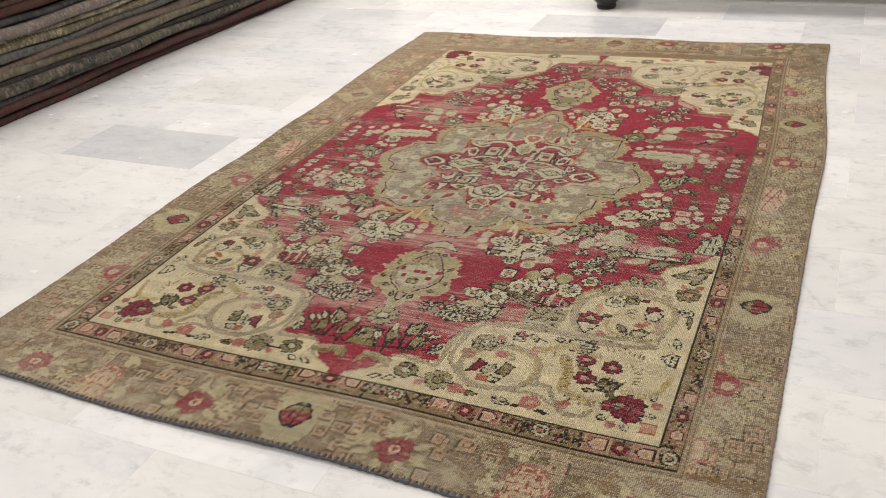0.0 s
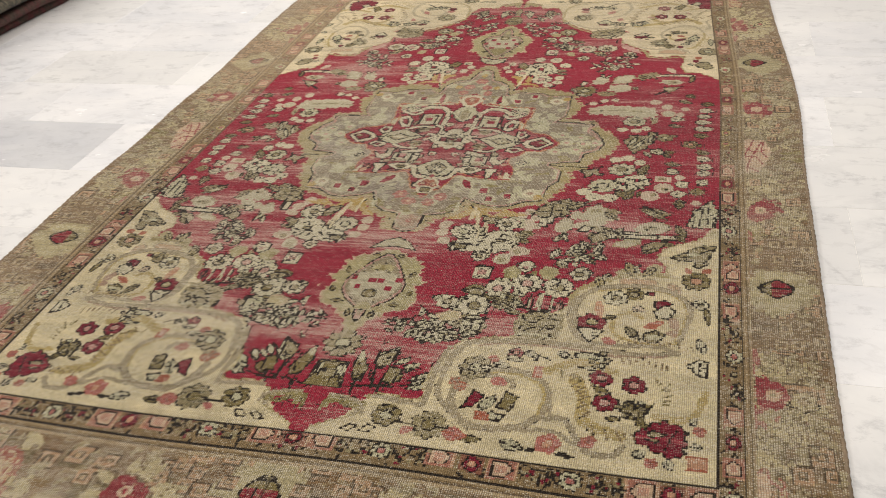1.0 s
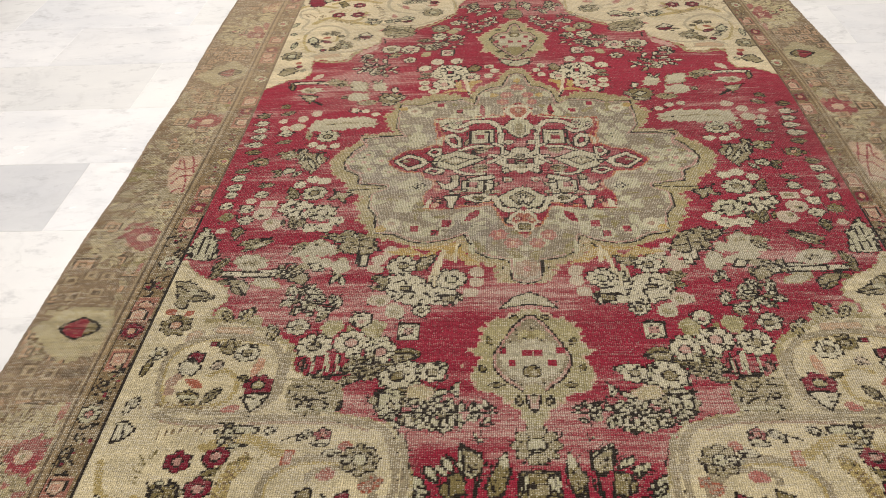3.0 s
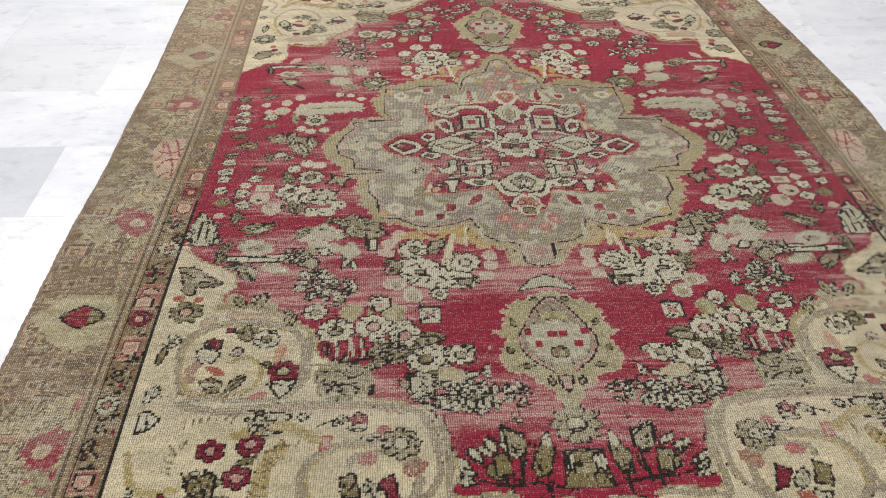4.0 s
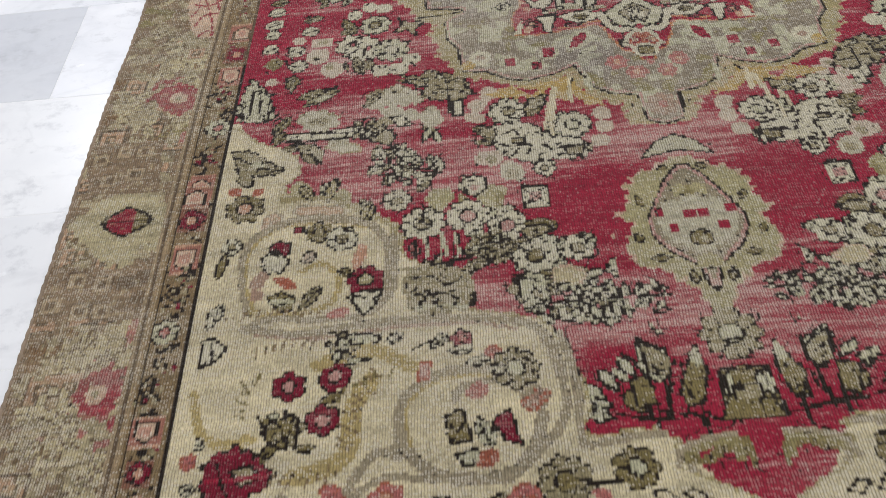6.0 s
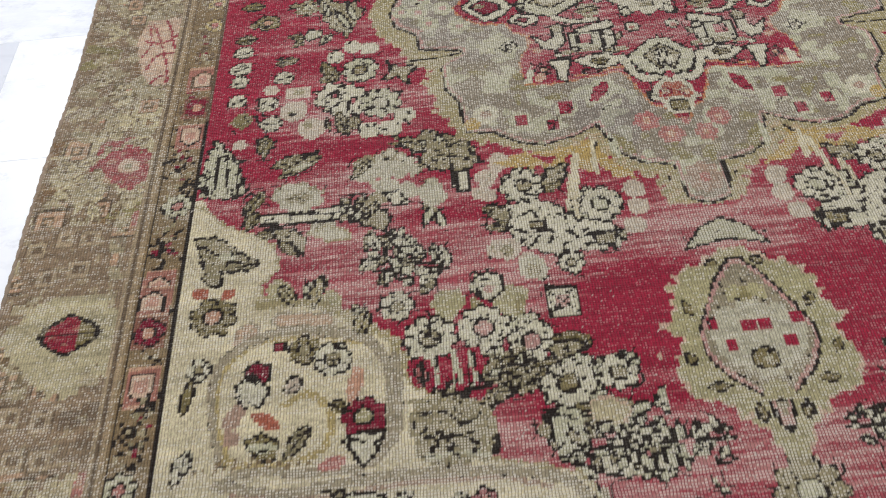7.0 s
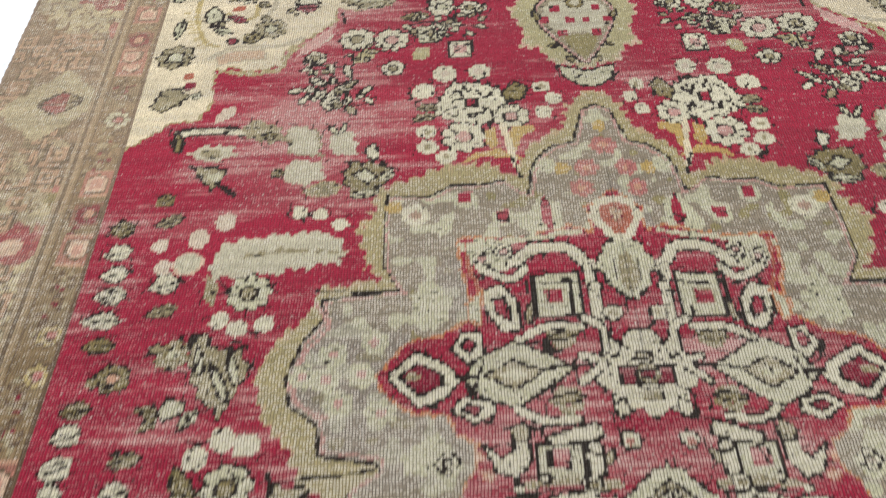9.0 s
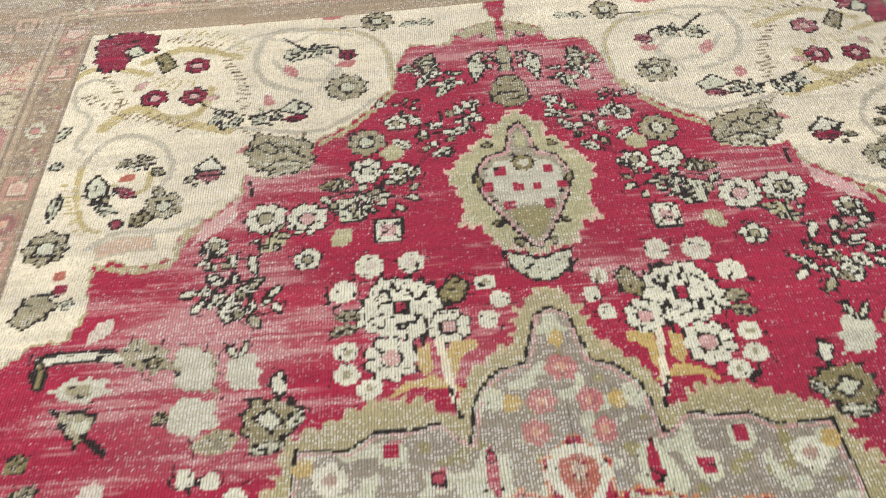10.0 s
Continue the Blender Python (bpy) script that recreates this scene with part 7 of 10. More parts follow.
bloom('b', 0.229, 2.115, r=0.027, col=LOOP, mid=PALE, petals=7, out=INK)
bloom('b', 0.180, 2.110, r=0.021, col=LOOP, mid=KHAKI, petals=6, out=INK)
disc('b', 0.190, 2.150, r=0.017, col=FLAME)
bloom('b', 0.160, 2.106, r=0.012, col=LOOP, mid=KHAKI, petals=5, out=INK)
leaf('b', 0.274, 2.090, l=0.045, wid=0.026, ang=-4, col=OLIVE, out=INK)
fill('b', [(0.273, 2.057), (0.246, 2.065), (0.226, 2.035), (0.234, 2.014), (0.265, 2.017)], PALE, out=INK)
leaf('b', 0.212, 2.065, l=0.034, wid=0.022, ang=15, col=KHAKI, out=INK)
leaf('b', 0.226, 2.047, l=0.033, wid=0.016, ang=-64, col=PALE, out=INK)
bloom('b', 0.371, 2.033, r=0.031, col=LOOP, mid=KHAKI, petals=9, out=INK)
bloom('b', 0.312, 2.027, r=0.031, col=LOOP, mid=PINKL, petals=10, out=INK)
leaf('b', 0.355, 1.986, l=0.040, wid=0.026, ang=-52, col=FLAME)
leaf('b', 0.265, 1.985, l=0.033, wid=0.026, ang=-56, col=FLAME)
box('b', 0.199, 1.995, w=0.021, n=0.024, col=LOOP, out=INK, mid=PINKL)
bloom('b', 0.308, 1.952, r=0.020, col=LOOP, mid=KHAKI, petals=5, out=INK)
bloom('b', 0.436, 1.986, r=0.019, col=LOOP, mid=KHAKI, petals=5, out=INK)
leaf('b', 0.409, 1.956, l=0.025, wid=0.016, ang=-108, col=LOOP, out=INK)
leaf('b', 0.380, 1.949, l=0.033, wid=0.016, ang=-109, col=LOOP, out=INK)
leaf('b', 0.461, 1.905, l=0.023, wid=0.016, ang=-16, col=LOOP, out=INK)
leaf('b', 0.445, 1.882, l=0.026, wid=0.016, ang=-48, col=LOOP, out=INK)
leaf('b', 0.425, 1.923, l=0.027, wid=0.016, ang=-4, col=LOOP, out=INK)
leaf('b', 0.410, 1.870, l=0.033, wid=0.016, ang=67, col=LOOP, out=INK)
leaf('b', 0.380, 1.876, l=0.023, wid=0.016, ang=-60, col=LOOP, out=INK)
leaf('b', 0.358, 1.891, l=0.028, wid=0.016, ang=-59, col=LOOP, out=INK)
line('b', [(0.449, 1.885), (0.410, 1.919), (0.359, 1.919)], INK, w=0.003)
line('b', [(0.334, 2.072), (0.336, 2.107)], LOOP, w=0.007)
line('b', [(0.394, 2.078), (0.396, 2.104)], INK, w=0.004)
line('b', [(0.362, 2.077), (0.362, 2.106)], LOOP, w=0.006)
spray('b', 0.097, 2.325, r=0.028, col=LOOP, count=7)
spray('b', 0.136, 2.352, r=0.028, col=LOOP, count=7)
spray('b', 0.127, 2.181, r=0.030, col=LOOP, count=7)
spray('b', 0.077, 2.230, r=0.030, col=LOOP, count=7)
spray('b', 0.186, 2.065, r=0.030, col=PALE, count=7)
spray('b', 0.258, 2.067, r=0.030, col=PALE, count=7)
spray('b', 0.409, 1.909, r=0.034, col=LOOP, count=7)
spray('b', 0.374, 1.883, r=0.034, col=LOOP, count=7)
spray('b', 0.437, 1.961, r=0.024, col=LOOP, count=7)
spray('b', 0.234, 2.047, r=0.024, col=LOOP, count=7)
spray('b', 0.356, 1.994, r=0.026, col=KHAKI, count=6)
spray('b', 0.163, 2.260, r=0.020, col=PALE, count=5)
spray('b', 0.034, 2.364, r=0.024, col=KHAKI, count=6)
# peony spray over the medallion's shoulder
fill('b', [(0.249, 1.849), (0.234, 1.879), (0.219, 1.906), (0.186, 1.911), (0.146, 1.897), (0.130, 1.865), (0.140, 1.826), (0.161, 1.809), (0.199, 1.812), (0.227, 1.825)], LOOP, out=INK, zig=8)
box('b', 0.187, 1.860, w=0.010, n=0.011, col=RED, out=INK)
line('b', [(0.219, 1.878), (0.205, 1.890), (0.198, 1.871)], INK, w=0.004)
line('b', [(0.176, 1.888), (0.166, 1.868), (0.154, 1.881)], INK, w=0.005)
line('b', [(0.227, 1.842), (0.212, 1.850), (0.206, 1.832)], INK, w=0.004)
line('b', [(0.171, 1.833), (0.160, 1.845), (0.154, 1.827)], INK, w=0.004)
line('b', [(0.197, 1.899), (0.190, 1.884)], INK, w=0.005)
line('b', [(0.192, 1.830), (0.178, 1.825)], INK, w=0.004)
fill('b', [(0.140, 1.880), (0.116, 1.908), (0.100, 1.890), (0.109, 1.863), (0.131, 1.856)], OLIVE, out=INK)
leaf('b', 0.256, 1.852, l=0.030, wid=0.020, ang=-3, col=KHAKI, out=INK)
leaf('b', 0.258, 1.829, l=0.033, wid=0.020, ang=-13, col=KHAKI, out=INK)
bloom('b', 0.200, 1.782, r=0.035, col=LOOP, mid=PINKL, petals=9, out=INK)
bloom('b', 0.128, 1.825, r=0.029, col=LOOP, mid=PINKL, petals=8, out=INK)
line('b', [(0.161, 1.810), (0.159, 1.777)], INK, w=0.004)
disc('b', 0.226, 1.932, r=0.020, col=LOOP)
disc('b', 0.261, 1.892, r=0.018, col=LOOP)
disc('b', 0.171, 1.933, r=0.018, col=LOOP)
disc('b', 0.226, 1.932, r=0.008, col=PEACHW)
disc('b', 0.171, 1.933, r=0.008, col=PEACHW)
disc('b', 0.078, 1.891, r=0.013, col=LOOP)
disc('b', 0.062, 1.862, r=0.013, col=LOOP)
disc('b', 0.078, 1.832, r=0.013, col=LOOP)
disc('b', 0.254, 1.796, r=0.015, col=LOOP)
disc('b', 0.253, 1.763, r=0.015, col=LOOP)
disc('b', 0.227, 1.741, r=0.015, col=LOOP)
disc('b', 0.254, 1.796, r=0.005, col=KHAKI)
disc('b', 0.253, 1.763, r=0.005, col=KHAKI)
disc('b', 0.227, 1.741, r=0.005, col=KHAKI)
disc('b', 0.078, 1.891, r=0.005, col=KHAKI)
fill('b', [(0.204, 1.725), (0.191, 1.744), (0.151, 1.753), (0.132, 1.734), (0.148, 1.734), (0.181, 1.735)], YELLOW)
fill('b', [(0.135, 1.735), (0.140, 1.763), (0.131, 1.797), (0.102, 1.805), (0.093, 1.792), (0.115, 1.779), (0.125, 1.742), (0.119, 1.726)], YELLOW)
line('b', [(0.141, 1.804), (0.136, 1.767), (0.132, 1.734), (0.127, 1.711)], CREAM, w=0.009)
line('b', [(0.135, 1.735), (0.122, 1.692)], INK, w=0.004)
fill('b', [(0.169, 1.794), (0.151, 1.801), (0.150, 1.764), (0.161, 1.751), (0.170, 1.769)], YELLOW)
# bleached flowers of the far side
fill('b', [(0.464, 1.812), (0.448, 1.823), (0.417, 1.808), (0.408, 1.756), (0.453, 1.759)], WORN, out=KHAKI, zig=7)
fill('b', [(0.462, 1.738), (0.438, 1.747), (0.406, 1.744), (0.400, 1.708), (0.425, 1.695), (0.453, 1.703)], WORN, zig=7)
fill('b', [(0.399, 1.798), (0.378, 1.808), (0.360, 1.794), (0.354, 1.753), (0.376, 1.747), (0.392, 1.755)], WORN, zig=7)
fill('b', [(0.604, 1.771), (0.582, 1.789), (0.540, 1.781), (0.533, 1.764), (0.563, 1.750), (0.588, 1.756)], WORN, zig=5)
leaf('b', 0.571, 1.768, l=0.028, wid=0.022, ang=20, col=KHAKI)
line('b', [(0.626, 1.817), (0.565, 1.820), (0.487, 1.805)], LOOP, w=0.010)
line('b', [(0.621, 1.825), (0.566, 1.827), (0.488, 1.812)], INK, w=0.003)
fill('b', [(0.632, 1.810), (0.627, 1.822), (0.618, 1.800), (0.618, 1.772), (0.628, 1.777)], OLIVE, out=INK)
fill('b', [(0.534, 1.822), (0.513, 1.842), (0.476, 1.821), (0.464, 1.791), (0.483, 1.785), (0.520, 1.800)], KHAKI, zig=5)
leaf('b', 0.488, 1.801, l=0.022, wid=0.020, ang=-15, col=OLIVE, out=INK)
leaf('b', 0.563, 1.855, l=0.038, wid=0.022, ang=-53, col=PEACHW)
leaf('b', 0.395, 1.810, l=0.029, wid=0.012, ang=58, col=PALE, out=INK)
leaf('b', 0.378, 1.815, l=0.027, wid=0.012, ang=98, col=PALE, out=INK)
fill('b', [(0.374, 1.713), (0.365, 1.737), (0.331, 1.737), (0.304, 1.723), (0.315, 1.696), (0.327, 1.675), (0.360, 1.676)], OLIVE, out=INK, zig=7)
fill('b', [(0.360, 1.712), (0.341, 1.722), (0.324, 1.705), (0.339, 1.692)], PALE, out=INK)
fill('b', [(0.339, 1.744), (0.344, 1.764), (0.331, 1.777), (0.323, 1.751), (0.329, 1.740)], LOOP, out=INK)
leaf('b', 0.342, 1.674, l=0.037, wid=0.018, ang=-5, col=PALE, out=INK)
leaf('b', 0.311, 1.708, l=0.025, wid=0.018, ang=-49, col=PALE, out=INK)
fill('b', [(0.595, 1.739), (0.547, 1.733), (0.548, 1.709), (0.561, 1.692)], KHAKI, out=INK, zig=4)
line('b', [(0.554, 1.706), (0.527, 1.680)], INK, w=0.008)
leaf('b', 0.560, 1.718, l=0.018, wid=0.014, ang=5, col=PALE)
leaf('b', 0.470, 1.721, l=0.019, wid=0.020, ang=-40, col=OLIVE, out=INK)
leaf('b', 0.401, 1.685, l=0.046, wid=0.030, ang=-8, col=KHAKI, out=FRINGE)
leaf('b', 0.622, 1.675, l=0.024, wid=0.026, ang=-37, col=OLIVE, out=INK)
# far cream corner
fill('b', [(0.704, 1.783), (0.673, 1.815), (0.639, 1.842), (0.604, 1.841), (0.588, 1.884), (0.596, 1.936), (0.595, 1.968), (0.566, 1.972), (0.541, 1.957), (0.490, 1.969), (0.487, 2.006), (0.453, 2.039), (0.411, 2.082), (0.405, 2.126), (0.373, 2.118), (0.316, 2.129), (0.305, 2.193), (0.260, 2.220), (0.225, 2.259), (0.188, 2.305), (0.173, 2.379), (0.155, 2.419), (0.091, 2.418), (0.079, 2.454), (0.046, 2.467), (0.006, 2.476), (0.018, 2.516), (0.018, 2.586), (0.591, 2.656), (0.980, 2.703)], CREAM, out=FRINGE, zig=5)
line('b', [(0.590, 1.962), (0.540, 1.951), (0.489, 1.962), (0.481, 1.999), (0.445, 2.031)], FRINGE, w=0.008, zig=8)
line('b', [(0.301, 2.183), (0.258, 2.212), (0.220, 2.252), (0.183, 2.297)], FRINGE, w=0.008, zig=6)
line('b', [(0.188, 2.320), (0.192, 2.405), (0.233, 2.465), (0.312, 2.487), (0.390, 2.483), (0.412, 2.414), (0.391, 2.345), (0.333, 2.314)], BANDF, w=0.010)
line('b', [(0.188, 2.320), (0.192, 2.405), (0.233, 2.465), (0.312, 2.487)], GOLD, w=0.004)
line('b', [(0.306, 2.318), (0.280, 2.376), (0.309, 2.411)], BANDF, w=0.007)
line('b', [(0.655, 2.201), (0.671, 2.221), (0.659, 2.277), (0.693, 2.313), (0.703, 2.358), (0.680, 2.381), (0.641, 2.370)], BANDF, w=0.008)
line('b', [(0.653, 2.166), (0.629, 2.217), (0.590, 2.236), (0.542, 2.208), (0.517, 2.164), (0.518, 2.137), (0.528, 2.117)], BANDF, w=0.009)
line('b', [(0.651, 2.165), (0.650, 2.117), (0.627, 2.047), (0.604, 2.032)], GOLD, w=0.008)
line('b', [(0.610, 2.000), (0.576, 2.025), (0.498, 2.023), (0.462, 2.042)], BANDF, w=0.009)
line('b', [(0.434, 2.236), (0.354, 2.217), (0.303, 2.213), (0.251, 2.248), (0.216, 2.282)], BANDF, w=0.008)
line('b', [(0.399, 2.470), (0.349, 2.456), (0.312, 2.477), (0.253, 2.462)], BANDF, w=0.006)
line('b', [(0.464, 2.444), (0.428, 2.473), (0.390, 2.483)], BANDF, w=0.007)
line('b', [(0.637, 2.255), (0.592, 2.298), (0.533, 2.264), (0.442, 2.231)], GOLD, w=0.018)
line('b', [(0.603, 2.420), (0.532, 2.455), (0.442, 2.418)], GOLD, w=0.014)
line('b', [(0.480, 2.337), (0.491, 2.281), (0.533, 2.264)], GOLD, w=0.014)
comb('b', [(0.626, 2.288), (0.561, 2.271), (0.499, 2.237)], UMBER, w=0.022)
comb('b', [(0.566, 2.486), (0.520, 2.471), (0.470, 2.455)], UMBER, w=0.020)
comb('b', [(0.461, 2.412), (0.431, 2.347), (0.420, 2.273)], UMBER, w=0.020)
comb('b', [(0.658, 2.387), (0.625, 2.331), (0.626, 2.288)], OLIVE, w=0.014)
comb('b', [(0.680, 2.337), (0.639, 2.310), (0.605, 2.321)], UMBER, w=0.020)
comb('b', [(0.539, 2.503), (0.467, 2.478), (0.424, 2.424)], GOLD, w=0.020)
comb('b', [(0.609, 2.397), (0.547, 2.359), (0.502, 2.362)], GOLD, w=0.024)
comb('b', [(0.425, 2.232), (0.371, 2.200), (0.320, 2.208)], UMBER, w=0.014)
comb('b', [(0.670, 2.131), (0.648, 2.071), (0.622, 2.025)], GOLD, w=0.014)
line('b', [(0.717, 2.378), (0.695, 2.406), (0.649, 2.409), (0.589, 2.387)], GOLD, w=0.012)
line('b', [(0.384, 2.403), (0.344, 2.352), (0.289, 2.346), (0.271, 2.390), (0.301, 2.434)], BANDF, w=0.008)
line('b', [(0.595, 2.123), (0.566, 2.103), (0.545, 2.118), (0.546, 2.149)], GOLD, w=0.008)
spray('b', 0.453, 2.256, r=0.022, col=PALE, count=6)
spray('b', 0.387, 2.256, r=0.022, col=PALE, count=6)
spray('b', 0.561, 2.169, r=0.022, col=KHAKI, count=6)
spray('b', 0.310, 2.427, r=0.020, col=PALE, count=5)
spray('b', 0.468, 2.129, r=0.020, col=PALE, count=5)
spray('b', 0.608, 2.107, r=0.024, col=PALE, count=6)
spray('b', 0.652, 1.894, r=0.024, col=KHAKI, count=6)
fill('b', [(0.684, 2.424), (0.692, 2.495), (0.641, 2.525), (0.590, 2.502), (0.589, 2.450), (0.629, 2.447), (0.633, 2.406), (0.667, 2.400)], WINE, out=INK, zig=7)
fill('b', [(0.643, 2.456), (0.622, 2.475), (0.603, 2.447), (0.624, 2.438)], PALE, out=INK)
line('b', [(0.676, 2.477), (0.615, 2.491)], INK, w=0.003)
line('b', [(0.673, 2.435), (0.640, 2.440)], RED, w=0.006)
leaf('b', 0.724, 2.476, l=0.026, wid=0.014, ang=-17, col=PALE, out=INK)
leaf('b', 0.709, 2.416, l=0.026, wid=0.014, ang=-27, col=PALE, out=INK)
leaf('b', 0.656, 2.524, l=0.023, wid=0.014, ang=62, col=PALE, out=INK)
leaf('b', 0.600, 2.536, l=0.019, wid=0.014, ang=-53, col=PALE, out=INK)
leaf('b', 0.727, 2.534, l=0.028, wid=0.018, ang=-28, col=PINK)
leaf('b', 0.626, 2.531, l=0.038, wid=0.018, ang=-83, col=PINK)
bloom('b', 0.512, 2.405, r=0.023, col=WINE, mid=PINKL, petals=6, out=INK)
bloom('b', 0.569, 2.323, r=0.023, col=WINE, mid=PINKL, petals=6, out=INK)
bloom('b', 0.506, 2.322, r=0.023, col=WINE, mid=PINKL, petals=6, out=INK)
fill('b', [(0.587, 2.434), (0.570, 2.448), (0.545, 2.408), (0.566, 2.389)], OLIVE, out=INK)
leaf('b', 0.477, 2.313, l=0.025, wid=0.016, ang=-19, col=PINKL, out=KHAKI)
leaf('b', 0.597, 2.355, l=0.026, wid=0.016, ang=-59, col=PINKL, out=KHAKI)
line('b', [(0.494, 2.302), (0.428, 2.267), (0.357, 2.255)], INK, w=0.003)
leaf('b', 0.462, 2.259, l=0.029, wid=0.018, ang=-41, col=PALE, out=INK)
leaf('b', 0.433, 2.248, l=0.031, wid=0.018, ang=-56, col=PALE, out=INK)
leaf('b', 0.396, 2.250, l=0.027, wid=0.018, ang=-34, col=PALE, out=INK)
leaf('b', 0.370, 2.254, l=0.019, wid=0.018, ang=-36, col=PALE, out=INK)
bloom('b', 0.261, 2.319, r=0.034, col=KHAKI, mid=PALE, petals=9, out=INK)
bloom('b', 0.348, 2.418, r=0.020, col=PALE, mid=KHAKI, petals=6, out=INK)
line('b', [(0.369, 2.467), (0.329, 2.432), (0.281, 2.433), (0.272, 2.419)], INK, w=0.004)
leaf('b', 0.309, 2.419, l=0.037, wid=0.018, ang=-47, col=PALE, out=INK)
bloom('b', 0.260, 2.408, r=0.016, col=WINE, mid=WINE, petals=5, out=INK)
leaf('b', 0.354, 2.372, l=0.036, wid=0.018, ang=58, col=PINK)
leaf('b', 0.264, 2.382, l=0.030, wid=0.018, ang=-10, col=PINK)
leaf('b', 0.384, 2.298, l=0.028, wid=0.018, ang=77, col=PINK)
leaf('b', 0.409, 2.182, l=0.028, wid=0.018, ang=-19, col=PINK)
fill('b', [(0.366, 2.270), (0.341, 2.296), (0.314, 2.276), (0.326, 2.256)], PALE, out=INK)
leaf('b', 0.341, 2.249, l=0.036, wid=0.018, ang=-8, col=WINE, out=INK)
leaf('b', 0.208, 2.267, l=0.017, wid=0.020, ang=-31, col=LOOP, out=INK)
leaf('b', 0.460, 2.131, l=0.038, wid=0.026, ang=-3, col=WINE, out=INK)
fill('b', [(0.484, 2.151), (0.461, 2.171), (0.437, 2.144), (0.462, 2.140)], LOOP, out=INK)
leaf('b', 0.487, 2.126, l=0.021, wid=0.014, ang=-36, col=KHAKI, out=INK)
leaf('b', 0.589, 2.170, l=0.025, wid=0.018, ang=-50, col=KHAKI, out=INK)
leaf('b', 0.563, 2.173, l=0.021, wid=0.018, ang=-26, col=KHAKI, out=INK)
leaf('b', 0.537, 2.148, l=0.022, wid=0.018, ang=37, col=KHAKI, out=INK)
leaf('b', 0.528, 2.105, l=0.027, wid=0.018, ang=57, col=KHAKI, out=INK)
fill('b', [(0.636, 2.127), (0.625, 2.150), (0.603, 2.124), (0.602, 2.101), (0.630, 2.098)], PALE, out=INK)
leaf('b', 0.579, 2.107, l=0.038, wid=0.020, ang=30, col=WINE, out=INK)
leaf('b', 0.601, 2.073, l=0.033, wid=0.022, ang=20, col=PALE, out=INK)
bloom('b', 0.518, 2.074, r=0.029, col=KHAKI, mid=PALE, petals=8, out=INK)
bloom('b', 0.549, 2.050, r=0.018, col=OLIVE, petals=5, out=INK)
leaf('b', 0.580, 2.136, l=0.024, wid=0.016, ang=-31, col=RUST)
disc('b', 0.581, 2.044, r=0.011, col=WINE, out=INK)
bloom('b', 0.209, 2.500, r=0.029, col=KHAKI, mid=PALE, petals=8, out=INK)
leaf('b', 0.155, 2.486, l=0.029, wid=0.020, ang=-19, col=PALE, out=INK)
leaf('b', 0.125, 2.488, l=0.027, wid=0.020, ang=0, col=PALE, out=INK)
leaf('b', 0.371, 2.543, l=0.042, wid=0.020, ang=-12, col=PALE, out=INK)
leaf('b', 0.491, 2.561, l=0.028, wid=0.020, ang=-21, col=PALE, out=INK)
line('b', [(0.233, 2.485), (0.273, 2.486)], INK, w=0.003)
leaf('b', 0.281, 2.530, l=0.045, wid=0.028, ang=-26, col=PINK)
leaf('b', 0.443, 2.532, l=0.037, wid=0.028, ang=-19, col=PINK)
leaf('b', 0.319, 2.539, l=0.027, wid=0.020, ang=44, col=KHAKI)
leaf('b', 0.698, 2.246, l=0.037, wid=0.020, ang=-56, col=PALE, out=INK)
leaf('b', 0.692, 2.174, l=0.021, wid=0.020, ang=-59, col=PALE, out=INK)
leaf('b', 0.675, 2.085, l=0.052, wid=0.020, ang=-87, col=PALE, out=INK)
bloom('b', 0.667, 2.006, r=0.032, col=KHAKI, mid=PALE, petals=8, out=INK)
disc('b', 0.637, 1.954, r=0.010, col=RUST)
fill('b', [(0.685, 1.883), (0.672, 1.919), (0.649, 1.926), (0.628, 1.901), (0.648, 1.880), (0.666, 1.868)], KHAKI, out=INK, zig=4)
leaf('b', 0.633, 1.927, l=0.016, wid=0.020, ang=-10, col=PALE, out=INK)
leaf('b', 0.618, 1.902, l=0.019, wid=0.020, ang=-7, col=PALE, out=INK)
disc('b', 0.631, 1.930, r=0.010, col=WINE)
fill('b', [(0.604, 2.002), (0.574, 2.016), (0.520, 2.015), (0.517, 1.987), (0.569, 1.986), (0.594, 1.978)], PEACHL, out=BANDF)
fill('b', [(0.079, 2.447), (0.047, 2.463), (0.007, 2.473), (0.012, 2.418), (0.036, 2.445), (0.061, 2.428)], FRINGE, out=KHAKI, zig=3)
fill('b', [(0.411, 2.181), (0.396, 2.216), (0.354, 2.204), (0.315, 2.194), (0.307, 2.145), (0.324, 2.130), (0.365, 2.122), (0.399, 2.140)], KHAKI, out=INK, zig=8)
line('b', [(0.395, 2.183), (0.368, 2.168), (0.352, 2.183), (0.326, 2.157)], INK, w=0.003)
line('b', [(0.397, 2.158), (0.367, 2.143), (0.333, 2.146)], PALE, w=0.005)
line('b', [(0.403, 2.180), (0.379, 2.195), (0.360, 2.173)], INK, w=0.003)
line('b', [(0.383, 2.138), (0.351, 2.154), (0.317, 2.141)], INK, w=0.003)
line('b', [(0.365, 2.124), (0.333, 2.133)], PALE, w=0.004)
line('b', [(0.334, 2.072), (0.336, 2.115)], LOOP, w=0.007)
line('b', [(0.394, 2.078), (0.397, 2.110)], INK, w=0.004)
line('b', [(0.362, 2.077), (0.363, 2.114)], LOOP, w=0.006)
leaf('b', 0.424, 2.041, l=0.037, wid=0.020, ang=-67, col=PEACHW)
leaf('b', 0.450, 2.014, l=0.030, wid=0.020, ang=-69, col=PEACHW)
